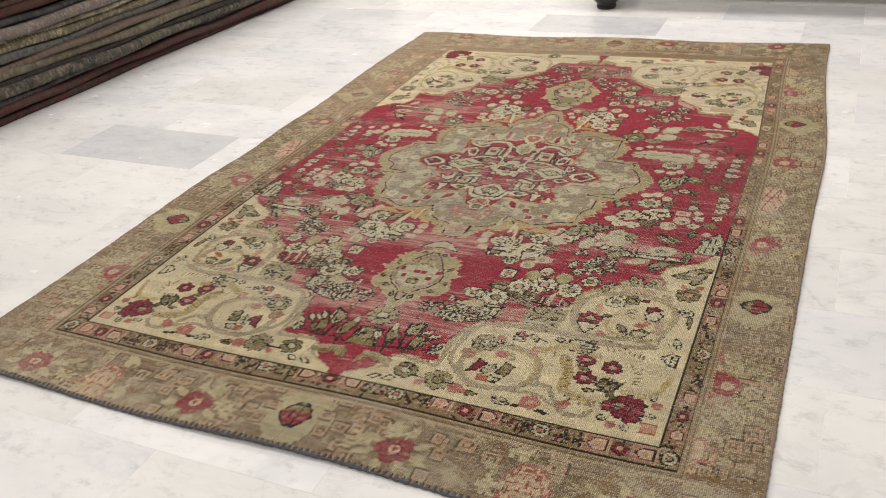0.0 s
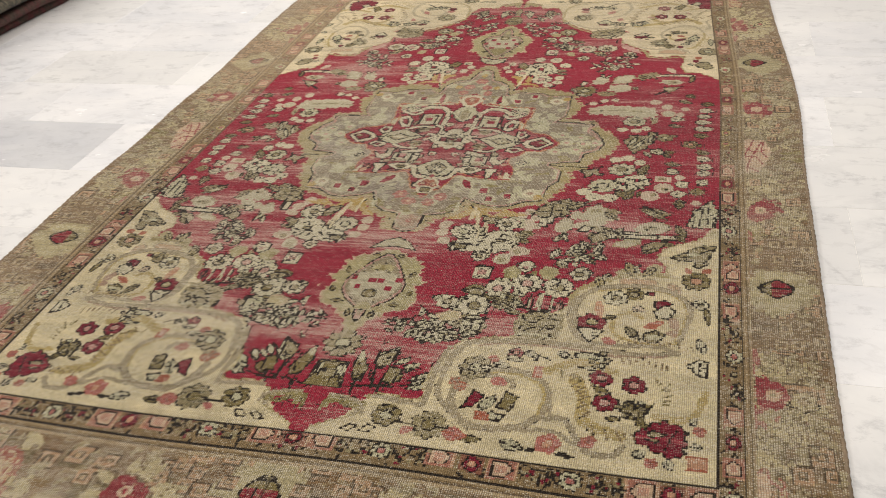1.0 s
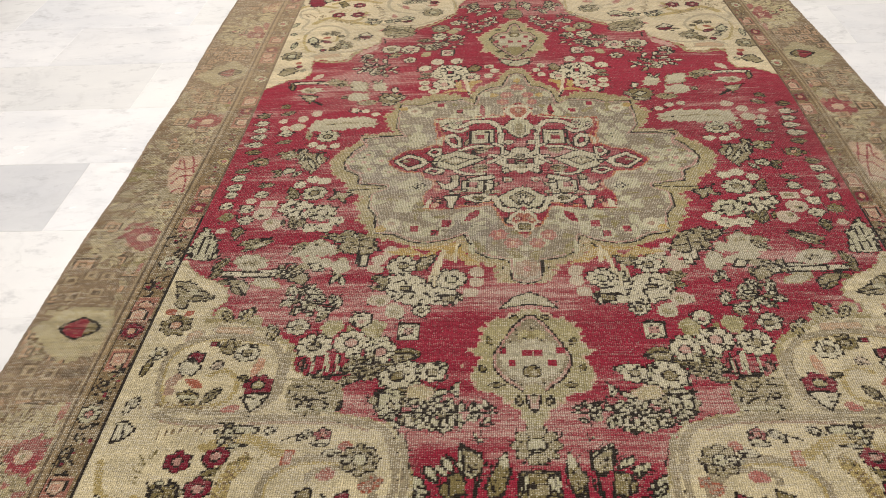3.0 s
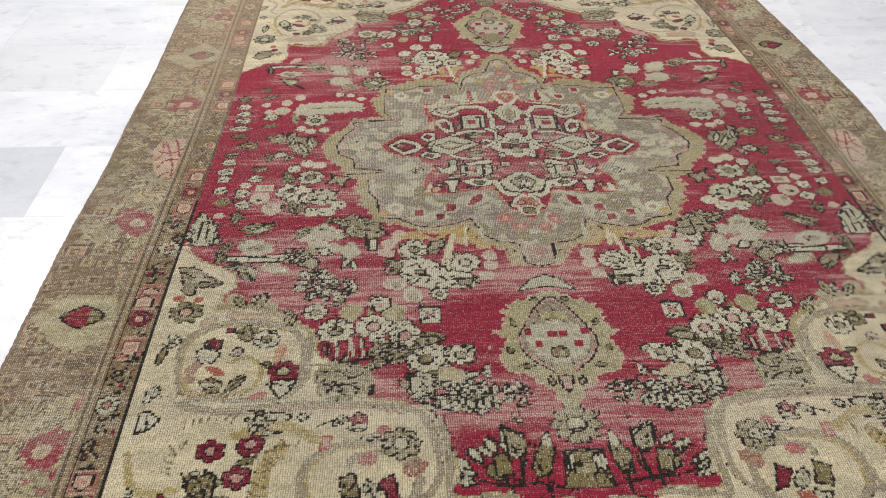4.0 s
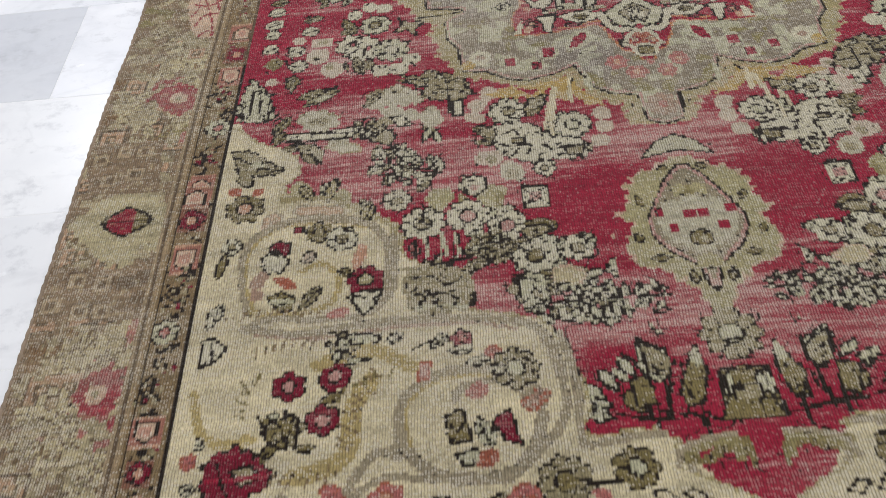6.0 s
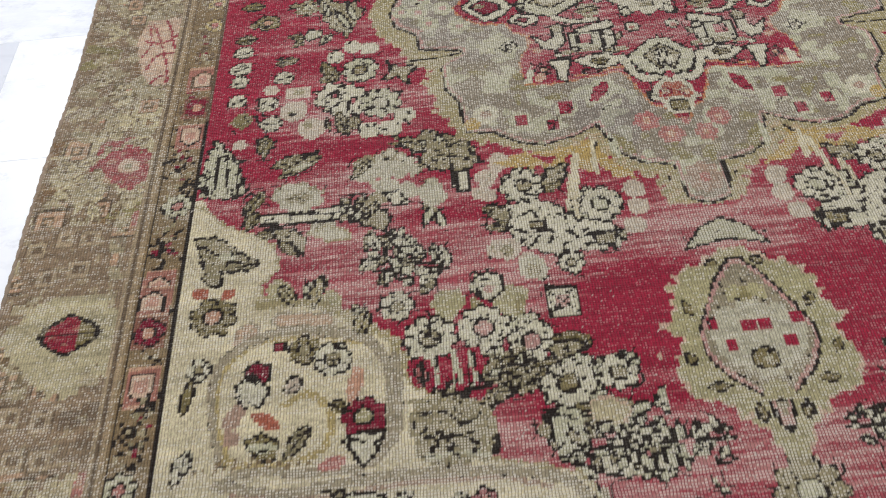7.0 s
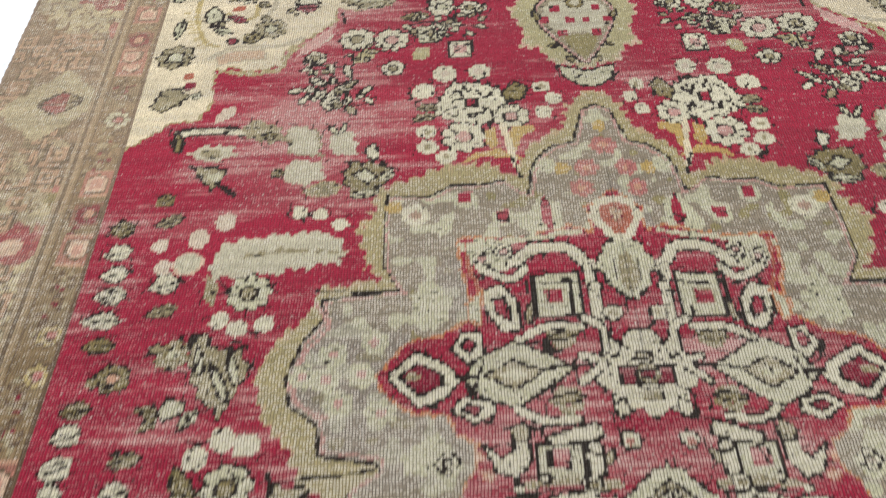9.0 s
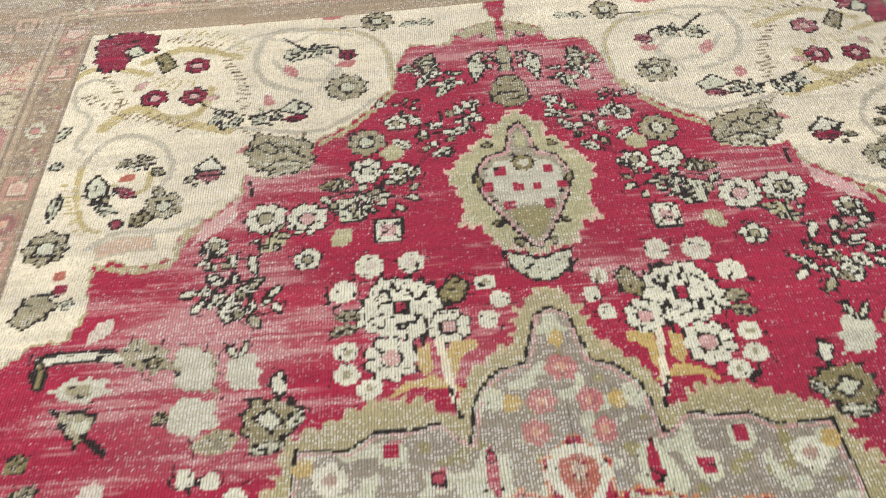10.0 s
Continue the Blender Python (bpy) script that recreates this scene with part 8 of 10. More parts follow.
fill('b', [(0.470, 1.989), (0.452, 2.030), (0.410, 2.076), (0.415, 2.043), (0.442, 2.007)], BLUSH, zig=5)
# near half: side sprays
fill('b', [(0.690, 0.989), (0.703, 1.058), (0.689, 1.106), (0.667, 1.081), (0.643, 1.026), (0.633, 0.989), (0.661, 0.985)], PALE, out=INK, zig=5)
line('b', [(0.681, 1.003), (0.683, 1.076)], INK, w=0.003)
line('b', [(0.662, 0.994), (0.669, 1.065)], INK, w=0.003)
line('b', [(0.648, 0.992), (0.653, 1.032)], INK, w=0.003)
leaf('b', 0.616, 1.083, l=0.031, wid=0.022, ang=-59, col=OLIVE, out=INK)
disc('b', 0.653, 1.090, r=0.011, col=PEACHW)
leaf('b', 0.561, 1.033, l=0.068, wid=0.022, ang=-35, col=KHAKI, out=INK)
leaf('b', 0.558, 1.033, l=0.026, wid=0.010, ang=-20, col=PALE)
fill('b', [(0.597, 0.977), (0.574, 1.002), (0.537, 0.987), (0.520, 0.964), (0.544, 0.946), (0.579, 0.953)], WORN, zig=4)
leaf('b', 0.558, 0.972, l=0.032, wid=0.022, ang=-3, col=KHAKI)
line('b', [(0.614, 0.940), (0.551, 0.935), (0.470, 0.932)], LOOP, w=0.009)
line('b', [(0.613, 0.929), (0.551, 0.924), (0.474, 0.922)], INK, w=0.003)
leaf('b', 0.623, 0.937, l=0.031, wid=0.020, ang=-56, col=OLIVE, out=INK)
fill('b', [(0.595, 0.921), (0.563, 0.917), (0.545, 0.898), (0.549, 0.869), (0.565, 0.892), (0.587, 0.900)], KHAKI, out=INK)
fill('b', [(0.541, 0.906), (0.516, 0.918), (0.489, 0.906), (0.486, 0.891), (0.515, 0.890)], WORN, out=FRINGE)
fill('b', [(0.478, 0.922), (0.457, 0.950), (0.431, 0.925), (0.440, 0.900), (0.457, 0.908)], KHAKI, out=INK, zig=3)
fill('b', [(0.485, 1.001), (0.472, 1.028), (0.432, 1.029), (0.392, 1.028), (0.388, 0.996), (0.432, 0.994), (0.467, 0.991)], WORN, zig=8)
leaf('b', 0.472, 1.015, l=0.040, wid=0.018, ang=-54, col=KHAKI, out=INK)
leaf('b', 0.447, 0.958, l=0.031, wid=0.020, ang=-26, col=KHAKI)
fill('b', [(0.440, 0.966), (0.419, 0.970), (0.406, 0.946), (0.427, 0.944)], LOOP, out=INK)
fill('b', [(0.393, 0.954), (0.384, 0.978), (0.358, 0.975), (0.355, 0.943), (0.376, 0.934)], WORN, zig=4)
leaf('b', 0.382, 0.917, l=0.033, wid=0.014, ang=-71, col=PALE, out=INK)
leaf('b', 0.364, 0.911, l=0.029, wid=0.014, ang=76, col=PALE, out=INK)
fill('b', [(0.386, 1.019), (0.376, 1.069), (0.351, 1.061), (0.316, 1.042), (0.302, 1.011), (0.331, 0.999), (0.371, 1.004)], KHAKI, out=INK, zig=5)
leaf('b', 0.397, 1.055, l=0.043, wid=0.016, ang=33, col=KHAKI, out=INK)
line('b', [(0.365, 1.034), (0.317, 1.023)], INK, w=0.003)
line('b', [(0.347, 1.054), (0.344, 1.005)], INK, w=0.003)
box('b', 0.330, 0.977, w=0.010, n=0.021, col=LOOP, out=INK)
disc('b', 0.278, 1.002, r=0.013, col=PEACHW)
disc('b', 0.297, 0.973, r=0.013, col=PEACHW)
disc('b', 0.297, 0.946, r=0.013, col=PEACHW)
fill('b', [(0.287, 1.003), (0.238, 1.023), (0.178, 1.012), (0.180, 0.982), (0.241, 0.992)], YELLOW, zig=5)
fill('b', [(0.230, 1.014), (0.192, 1.004), (0.206, 0.993)], RED)
line('b', [(0.168, 1.007), (0.183, 0.892)], CREAM, w=0.009)
bloom('b', 0.246, 0.958, r=0.030, col=LOOP, mid=KHAKI, petals=8, out=INK)
fill('b', [(0.223, 0.951), (0.211, 0.983), (0.180, 0.992), (0.188, 0.963)], KHAKI, out=INK, zig=3)
bloom('b', 0.148, 0.914, r=0.031, col=LOOP, mid=PALE, petals=9, out=INK)
fill('b', [(0.275, 0.927), (0.221, 0.929), (0.183, 0.895), (0.135, 0.877), (0.133, 0.834), (0.190, 0.832), (0.230, 0.833), (0.270, 0.859)], LOOP, out=INK, zig=7)
line('b', [(0.261, 0.902), (0.239, 0.911), (0.233, 0.887)], INK, w=0.004)
line('b', [(0.243, 0.871), (0.218, 0.873), (0.224, 0.852)], INK, w=0.004)
line('b', [(0.197, 0.882), (0.187, 0.859), (0.171, 0.862)], INK, w=0.004)
line('b', [(0.266, 0.879), (0.251, 0.872)], INK, w=0.004)
line('b', [(0.207, 0.904), (0.196, 0.891)], INK, w=0.004)
line('b', [(0.158, 0.866), (0.145, 0.848)], INK, w=0.003)
box('b', 0.237, 0.885, w=0.012, n=0.008, col=OLIVE, out=INK)
fill('b', [(0.167, 0.862), (0.135, 0.864), (0.140, 0.840), (0.162, 0.839)], OLIVE, out=INK)
leaf('b', 0.284, 0.910, l=0.029, wid=0.026, ang=-6, col=KHAKI, out=INK)
disc('b', 0.280, 0.847, r=0.018, col=PEACHW)
disc('b', 0.280, 0.845, r=0.010, col=KHAKI)
disc('b', 0.251, 0.813, r=0.020, col=WORN)
disc('b', 0.250, 0.809, r=0.010, col=KHAKI)
bloom('b', 0.200, 0.816, r=0.018, col=LOOP, mid=KHAKI, petals=5, out=INK)
disc('b', 0.099, 0.934, r=0.015, col=PEACHW)
disc('b', 0.099, 0.903, r=0.015, col=PEACHW)
disc('b', 0.109, 0.869, r=0.015, col=PEACHW)
leaf('b', 0.455, 0.882, l=0.031, wid=0.019, ang=63, col=LOOP, out=INK)
leaf('b', 0.426, 0.887, l=0.034, wid=0.019, ang=74, col=LOOP, out=INK)
leaf('b', 0.398, 0.862, l=0.027, wid=0.019, ang=64, col=LOOP, out=INK)
leaf('b', 0.365, 0.850, l=0.035, wid=0.019, ang=75, col=LOOP, out=INK)
leaf('b', 0.463, 0.844, l=0.024, wid=0.019, ang=-23, col=LOOP, out=INK)
leaf('b', 0.433, 0.828, l=0.024, wid=0.019, ang=-63, col=LOOP, out=INK)
leaf('b', 0.386, 0.817, l=0.028, wid=0.019, ang=-43, col=LOOP, out=INK)
leaf('b', 0.413, 0.812, l=0.014, wid=0.019, ang=39, col=LOOP, out=INK)
line('b', [(0.471, 0.836), (0.415, 0.832), (0.358, 0.828)], INK, w=0.004)
line('b', [(0.431, 0.853), (0.415, 0.830), (0.394, 0.833)], WINE, w=0.006)
bloom('b', 0.426, 0.776, r=0.023, col=LOOP, mid=KHAKI, petals=5, out=INK)
fill('b', [(0.327, 0.807), (0.311, 0.815), (0.293, 0.805), (0.291, 0.784), (0.310, 0.769), (0.324, 0.777)], LOOP, out=INK)
disc('b', 0.311, 0.788, r=0.006, col=PINKL)
box('b', 0.220, 0.759, w=0.021, n=0.022, col=LOOP, out=INK, mid=PINKL)
leaf('b', 0.360, 0.768, l=0.048, wid=0.030, ang=-68, col=FLAME)
leaf('b', 0.283, 0.761, l=0.043, wid=0.030, ang=-67, col=FLAME)
leaf('b', 0.329, 0.763, l=0.029, wid=0.014, ang=79, col=OLIVEG)
leaf('b', 0.274, 0.757, l=0.028, wid=0.014, ang=-78, col=OLIVEG)
bloom('b', 0.388, 0.724, r=0.034, col=LOOP, mid=KHAKI, petals=9, out=INK)
bloom('b', 0.322, 0.731, r=0.034, col=LOOP, mid=PINKL, petals=10, out=INK)
bloom('b', 0.266, 0.706, r=0.030, col=LOOP, mid=PINKL, petals=8, out=INK)
fill('b', [(0.247, 0.696), (0.217, 0.702), (0.194, 0.691), (0.219, 0.681), (0.238, 0.676)], KHAKI, out=INK)
leaf('b', 0.298, 0.675, l=0.030, wid=0.024, ang=-2, col=OLIVE, out=INK)
line('b', [(0.410, 0.684), (0.407, 0.643)], LOOP, w=0.006)
line('b', [(0.377, 0.681), (0.376, 0.640)], LOOP, w=0.007)
line('b', [(0.337, 0.681), (0.336, 0.643)], LOOP, w=0.007)
line('b', [(0.415, 0.639), (0.371, 0.641), (0.320, 0.652)], INK, w=0.005)
line('b', [(0.400, 0.688), (0.396, 0.642)], INK, w=0.003)
line('b', [(0.346, 0.682), (0.346, 0.642)], INK, w=0.003)
bloom('b', 0.230, 0.644, r=0.033, col=LOOP, mid=OLIVE, petals=8, out=INK)
bloom('b', 0.172, 0.651, r=0.025, col=LOOP, mid=KHAKI, petals=7, out=INK)
fill('b', [(0.213, 0.614), (0.187, 0.622), (0.164, 0.600), (0.186, 0.579), (0.207, 0.585)], TULIP, out=PEACHC, zig=3)
fill('b', [(0.262, 0.610), (0.230, 0.613), (0.211, 0.591), (0.222, 0.550), (0.251, 0.550), (0.258, 0.578)], PALE, out=INK, zig=4)
fill('b', [(0.216, 0.557), (0.187, 0.568), (0.161, 0.554), (0.179, 0.523), (0.206, 0.528)], LOOP, out=INK, zig=4)
fill('b', [(0.155, 0.568), (0.125, 0.575), (0.127, 0.535), (0.150, 0.528)], LOOP, out=INK, zig=4)
line('b', [(0.266, 0.606), (0.218, 0.600)], INK, w=0.004)
disc('b', 0.194, 0.547, r=0.008, col=KHAKI, out=INK)
line('b', [(0.156, 0.553), (0.129, 0.553)], INK, w=0.003)
leaf('b', 0.123, 0.604, l=0.034, wid=0.022, ang=16, col=LOOP, out=INK)
leaf('b', 0.073, 0.516, l=0.041, wid=0.022, ang=39, col=LOOP, out=INK)
leaf('b', 0.166, 0.574, l=0.025, wid=0.022, ang=22, col=LOOP, out=INK)
fill('b', [(0.105, 0.580), (0.082, 0.586), (0.066, 0.558), (0.089, 0.546), (0.098, 0.556)], LOOP, out=INK)
# near pendant
fill('b', [(0.084, 0.903), (-0.135, 0.876), (-0.017, 0.457), (0.050, 0.462), (0.107, 0.526), (0.125, 0.575), (0.115, 0.715)], RED)
fill('b', [(0.054, 0.821), (0.028, 0.856), (-0.012, 0.875), (-0.054, 0.868), (-0.044, 0.827), (-0.002, 0.832)], FLAMEP, out=INK)
line('b', [(0.041, 0.830), (-0.005, 0.847), (-0.046, 0.836)], PALE, w=0.006)
fill('b', [(-0.056, 0.815), (-0.019, 0.819), (0.016, 0.814), (0.041, 0.794), (0.070, 0.787), (0.089, 0.762), (0.089, 0.732), (0.107, 0.705), (0.091, 0.685), (0.107, 0.648), (0.099, 0.623), (0.088, 0.603), (0.064, 0.602), (0.046, 0.582), (0.027, 0.566), (0.019, 0.545), (0.014, 0.526), (0.007, 0.508), (-0.030, 0.505), (-0.079, 0.677)], FLAME, out=PEACHC, zig=8)
fill('b', [(-0.060, 0.801), (-0.017, 0.804), (0.007, 0.801), (0.031, 0.772), (0.049, 0.736), (0.069, 0.692), (0.068, 0.667), (0.056, 0.641), (0.034, 0.620), (0.014, 0.600), (0.008, 0.568), (0.003, 0.559), (-0.044, 0.555), (-0.079, 0.677)], PINKL, out=INK)
fill('b', [(-0.058, 0.793), (-0.016, 0.796), (0.004, 0.792), (0.026, 0.767), (0.044, 0.733), (0.063, 0.691), (0.062, 0.669), (0.050, 0.646), (0.030, 0.625), (0.009, 0.604), (0.003, 0.572), (-0.000, 0.564), (-0.046, 0.559), (-0.079, 0.677)], MAUVE)
fill('b', [(-0.044, 0.738), (0.007, 0.731), (0.041, 0.725), (0.057, 0.698), (0.056, 0.674), (0.042, 0.648), (0.011, 0.630), (-0.064, 0.623), (-0.094, 0.732)], WORN, zig=5)
leaf('b', -0.006, 0.752, l=0.042, wid=0.022, ang=-55, col=OLIVEG)
leaf('b', 0.016, 0.747, l=0.024, wid=0.018, ang=-62, col=FLAME)
leaf('b', 0.008, 0.610, l=0.028, wid=0.018, ang=-51, col=FLAME)
disc('b', -0.002, 0.653, r=0.018, col=OLIVE, out=INK)
disc('b', -0.002, 0.653, r=0.007, col=WORN)
box('b', 0.051, 0.707, w=0.007, n=0.008, col=RED)
box('b', 0.011, 0.700, w=0.007, n=0.008, col=RED)
box('b', 0.036, 0.674, w=0.007, n=0.008, col=RED)
box('b', -0.015, 0.700, w=0.007, n=0.008, col=RED)
leaf('b', 0.029, 0.795, l=0.016, wid=0.014, ang=-18, col=OLIVE, out=INK)
leaf('b', 0.074, 0.731, l=0.020, wid=0.014, ang=70, col=OLIVE, out=INK)
leaf('b', 0.086, 0.661, l=0.019, wid=0.014, ang=66, col=OLIVE, out=INK)
leaf('b', 0.063, 0.621, l=0.023, wid=0.014, ang=-5, col=OLIVE, out=INK)
leaf('b', 0.026, 0.586, l=0.023, wid=0.014, ang=80, col=OLIVE, out=INK)
bloom('b', 0.001, 0.490, r=0.040, col=KHAKI, mid=PALE, petals=9, out=INK)
# near candelabra
fill('b', [(0.118, 0.488), (0.099, 0.477), (0.083, 0.461), (0.088, 0.432), (0.113, 0.441)], KHAKI, out=INK)
fill('b', [(0.139, 0.432), (0.114, 0.438), (0.110, 0.397), (0.132, 0.392)], OLIVE, out=INK)
leaf('b', 0.149, 0.442, l=0.025, wid=0.016, ang=48, col=PALE, out=INK)
leaf('b', 0.184, 0.421, l=0.033, wid=0.016, ang=42, col=PALE, out=INK)
fill('b', [(0.075, 0.427), (0.048, 0.475), (0.041, 0.437), (0.053, 0.392), (0.069, 0.402)], OLIVE, out=INK)
leaf('b', 0.051, 0.458, l=0.026, wid=0.014, ang=93, col=PALE)
fill('b', [(0.025, 0.438), (-0.028, 0.434), (-0.012, 0.364), (0.037, 0.368), (0.022, 0.403)], OLIVE, out=INK)
leaf('b', 0.018, 0.418, l=0.032, wid=0.013, ang=93, col=PALE, out=INK)
box('b', 0.005, 0.404, w=0.012, n=0.012, col=KHAKI, out=INK)
line('b', [(0.109, 0.399), (0.111, 0.365)], INK, w=0.004)
line('b', [(0.058, 0.395), (0.059, 0.363)], INK, w=0.004)
line('b', [(0.089, 0.436), (0.095, 0.377)], INK, w=0.004)
line('b', [(0.128, 0.392), (0.081, 0.381), (0.035, 0.370)], INK, w=0.003)
# near cream corner
fill('b', [(0.695, 0.973), (0.663, 0.938), (0.627, 0.918), (0.589, 0.889), (0.579, 0.852), (0.600, 0.829), (0.605, 0.799), (0.582, 0.793), (0.542, 0.801), (0.510, 0.785), (0.477, 0.758), (0.438, 0.737), (0.421, 0.699), (0.412, 0.657), (0.386, 0.639), (0.325, 0.627), (0.323, 0.592), (0.331, 0.559), (0.292, 0.549), (0.232, 0.535), (0.226, 0.523), (0.208, 0.486), (0.194, 0.436), (0.189, 0.392), (0.207, 0.357), (0.165, 0.359), (0.116, 0.366), (0.097, 0.344), (0.099, 0.314), (0.073, 0.295), (0.045, 0.281), (0.019, 0.266), (-0.005, 0.210), (0.740, 0.210), (0.740, 0.980)], CREAM, out=FRINGE, zig=4)
fill('b', [(0.415, 0.642), (0.386, 0.641), (0.323, 0.626), (0.323, 0.588), (0.331, 0.557), (0.373, 0.556), (0.408, 0.559), (0.418, 0.601)], KHAKI, zig=7)
line('b', [(0.407, 0.617), (0.379, 0.623), (0.358, 0.604), (0.336, 0.615)], INK, w=0.003)
line('b', [(0.401, 0.591), (0.365, 0.592), (0.345, 0.578)], INK, w=0.004)
line('b', [(0.394, 0.574), (0.386, 0.598), (0.373, 0.580)], INK, w=0.003)
line('b', [(0.401, 0.566), (0.359, 0.569), (0.332, 0.564)], PALE, w=0.006)
fill('b', [(0.588, 0.767), (0.577, 0.780), (0.509, 0.775), (0.506, 0.754), (0.555, 0.749)], PEACHL, out=BAND)
leaf('b', 0.618, 0.753, l=0.036, wid=0.026, ang=-43, col=PEACHL, out=BAND)
line('b', [(0.602, 0.795), (0.554, 0.794), (0.509, 0.782), (0.473, 0.755), (0.436, 0.731), (0.418, 0.689)], FRINGE, w=0.012, zig=8)
leaf('b', 0.527, 0.810, l=0.049, wid=0.020, ang=-76, col=FRINGE, out=INK)
leaf('b', 0.470, 0.755, l=0.042, wid=0.020, ang=-74, col=FRINGE, out=INK)
leaf('b', 0.565, 0.804, l=0.038, wid=0.020, ang=-124, col=FRINGE, out=INK)
line('b', [(0.629, 0.583), (0.648, 0.652), (0.644, 0.710), (0.601, 0.746), (0.539, 0.752), (0.468, 0.732), (0.437, 0.687), (0.435, 0.637), (0.443, 0.586)], BAND, w=0.010)
line('b', [(0.625, 0.586), (0.642, 0.652), (0.637, 0.706), (0.597, 0.738), (0.539, 0.743), (0.472, 0.725)], GOLD, w=0.004)
line('b', [(0.562, 0.649), (0.533, 0.662), (0.508, 0.635), (0.511, 0.599), (0.535, 0.580), (0.591, 0.573), (0.628, 0.583)], GOLD, w=0.008)
line('b', [(0.430, 0.700), (0.426, 0.654), (0.436, 0.594), (0.470, 0.564), (0.526, 0.561), (0.597, 0.567), (0.631, 0.554)], BAND, w=0.008)
line('b', [(0.631, 0.554), (0.566, 0.537), (0.511, 0.544), (0.428, 0.549), (0.326, 0.544), (0.253, 0.529), (0.224, 0.490), (0.218, 0.440)], BAND, w=0.010)
line('b', [(0.615, 0.541), (0.524, 0.529), (0.428, 0.539), (0.326, 0.535), (0.267, 0.522)], PINKG, w=0.005)
fill('b', [(0.616, 0.701), (0.602, 0.712), (0.582, 0.705), (0.582, 0.687), (0.594, 0.674)], WINE, out=INK)
fill('b', [(0.623, 0.680), (0.604, 0.696), (0.581, 0.673), (0.590, 0.649), (0.614, 0.653)], LOOP, out=INK)
bloom('b', 0.541, 0.724, r=0.022, col=OLIVE, mid=KHAKI, petals=6, out=INK)
bloom('b', 0.506, 0.707, r=0.025, col=LOOP, mid=KHAKI, petals=7, out=INK)
box('b', 0.573, 0.731, w=0.008, n=0.008, col=WINE, out=INK)
leaf('b', 0.553, 0.675, l=0.025, wid=0.022, ang=-37, col=PEACHW, out=INK)
leaf('b', 0.622, 0.637, l=0.034, wid=0.022, ang=-67, col=PINKG)
leaf('b', 0.622, 0.609, l=0.020, wid=0.022, ang=-68, col=PINKG)
leaf('b', 0.585, 0.631, l=0.037, wid=0.018, ang=33, col=RUST)
fill('b', [(0.607, 0.605), (0.588, 0.614), (0.566, 0.601), (0.570, 0.581), (0.591, 0.576)], OLIVE, out=INK)
leaf('b', 0.588, 0.595, l=0.030, wid=0.012, ang=5, col=PALE)
leaf('b', 0.547, 0.600, l=0.043, wid=0.020, ang=-57, col=KHAKI, out=INK)
bloom('b', 0.469, 0.624, r=0.028, col=WINE, mid=FLAME, petals=7, out=INK)
fill('b', [(0.494, 0.599), (0.472, 0.606), (0.445, 0.603), (0.457, 0.579), (0.470, 0.563)], LOOP, out=INK)
leaf('b', 0.501, 0.643, l=0.020, wid=0.018, ang=29, col=OLIVE, out=INK)
leaf('b', 0.479, 0.666, l=0.046, wid=0.018, ang=-79, col=PEACH)
leaf('b', 0.505, 0.571, l=0.028, wid=0.018, ang=-14, col=PINK)
bloom('b', 0.661, 0.783, r=0.031, col=OLIVE, mid=PEACH, petals=8, out=INK)
leaf('b', 0.681, 0.820, l=0.022, wid=0.018, ang=39, col=RUST)
leaf('b', 0.645, 0.815, l=0.019, wid=0.018, ang=-45, col=RUST)
fill('b', [(0.698, 0.916), (0.670, 0.918), (0.637, 0.886), (0.605, 0.864), (0.620, 0.853), (0.654, 0.854), (0.658, 0.824), (0.677, 0.837), (0.686, 0.877)], KHAKI, out=INK, zig=5)
line('b', [(0.685, 0.900), (0.648, 0.873), (0.613, 0.861)], INK, w=0.004)
leaf('b', 0.653, 0.879, l=0.024, wid=0.012, ang=7, col=PALE)
bloom('b', 0.671, 0.707, r=0.017, col=LOOP, mid=KHAKI, petals=4, out=INK)
leaf('b', 0.683, 0.670, l=0.048, wid=0.016, ang=-82, col=OLIVE, out=INK)
leaf('b', 0.676, 0.580, l=0.042, wid=0.020, ang=-74, col=LOOP, out=INK)
fill('b', [(0.684, 0.497), (0.687, 0.539), (0.672, 0.543), (0.651, 0.524), (0.665, 0.503)], LOOP, out=INK)
line('b', [(0.674, 0.534), (0.669, 0.503)], INK, w=0.003)
line('b', [(0.413, 0.355), (0.416, 0.421), (0.381, 0.454), (0.322, 0.462), (0.264, 0.442), (0.250, 0.378), (0.277, 0.328), (0.327, 0.312), (0.381, 0.324), (0.412, 0.355)], BAND, w=0.011)
line('b', [(0.407, 0.359), (0.410, 0.418), (0.378, 0.447), (0.322, 0.454), (0.269, 0.436)], GOLD, w=0.005)
line('b', [(0.262, 0.411), (0.289, 0.441), (0.340, 0.437), (0.352, 0.420)], BAND, w=0.008)
line('b', [(0.225, 0.485), (0.219, 0.397), (0.244, 0.357), (0.296, 0.309)], BAND, w=0.008)
line('b', [(0.558, 0.307), (0.538, 0.282), (0.496, 0.290), (0.453, 0.353), (0.421, 0.348)], BAND, w=0.008)
line('b', [(0.481, 0.297), (0.436, 0.322), (0.373, 0.315), (0.296, 0.311)], BAND, w=0.006)
line('b', [(0.423, 0.413), (0.429, 0.351)], BAND, w=0.006)
fill('b', [(0.367, 0.396), (0.344, 0.407), (0.332, 0.364), (0.357, 0.358)], OLIVE, out=INK)
leaf('b', 0.317, 0.374, l=0.041, wid=0.022, ang=66, col=PALE, out=INK)
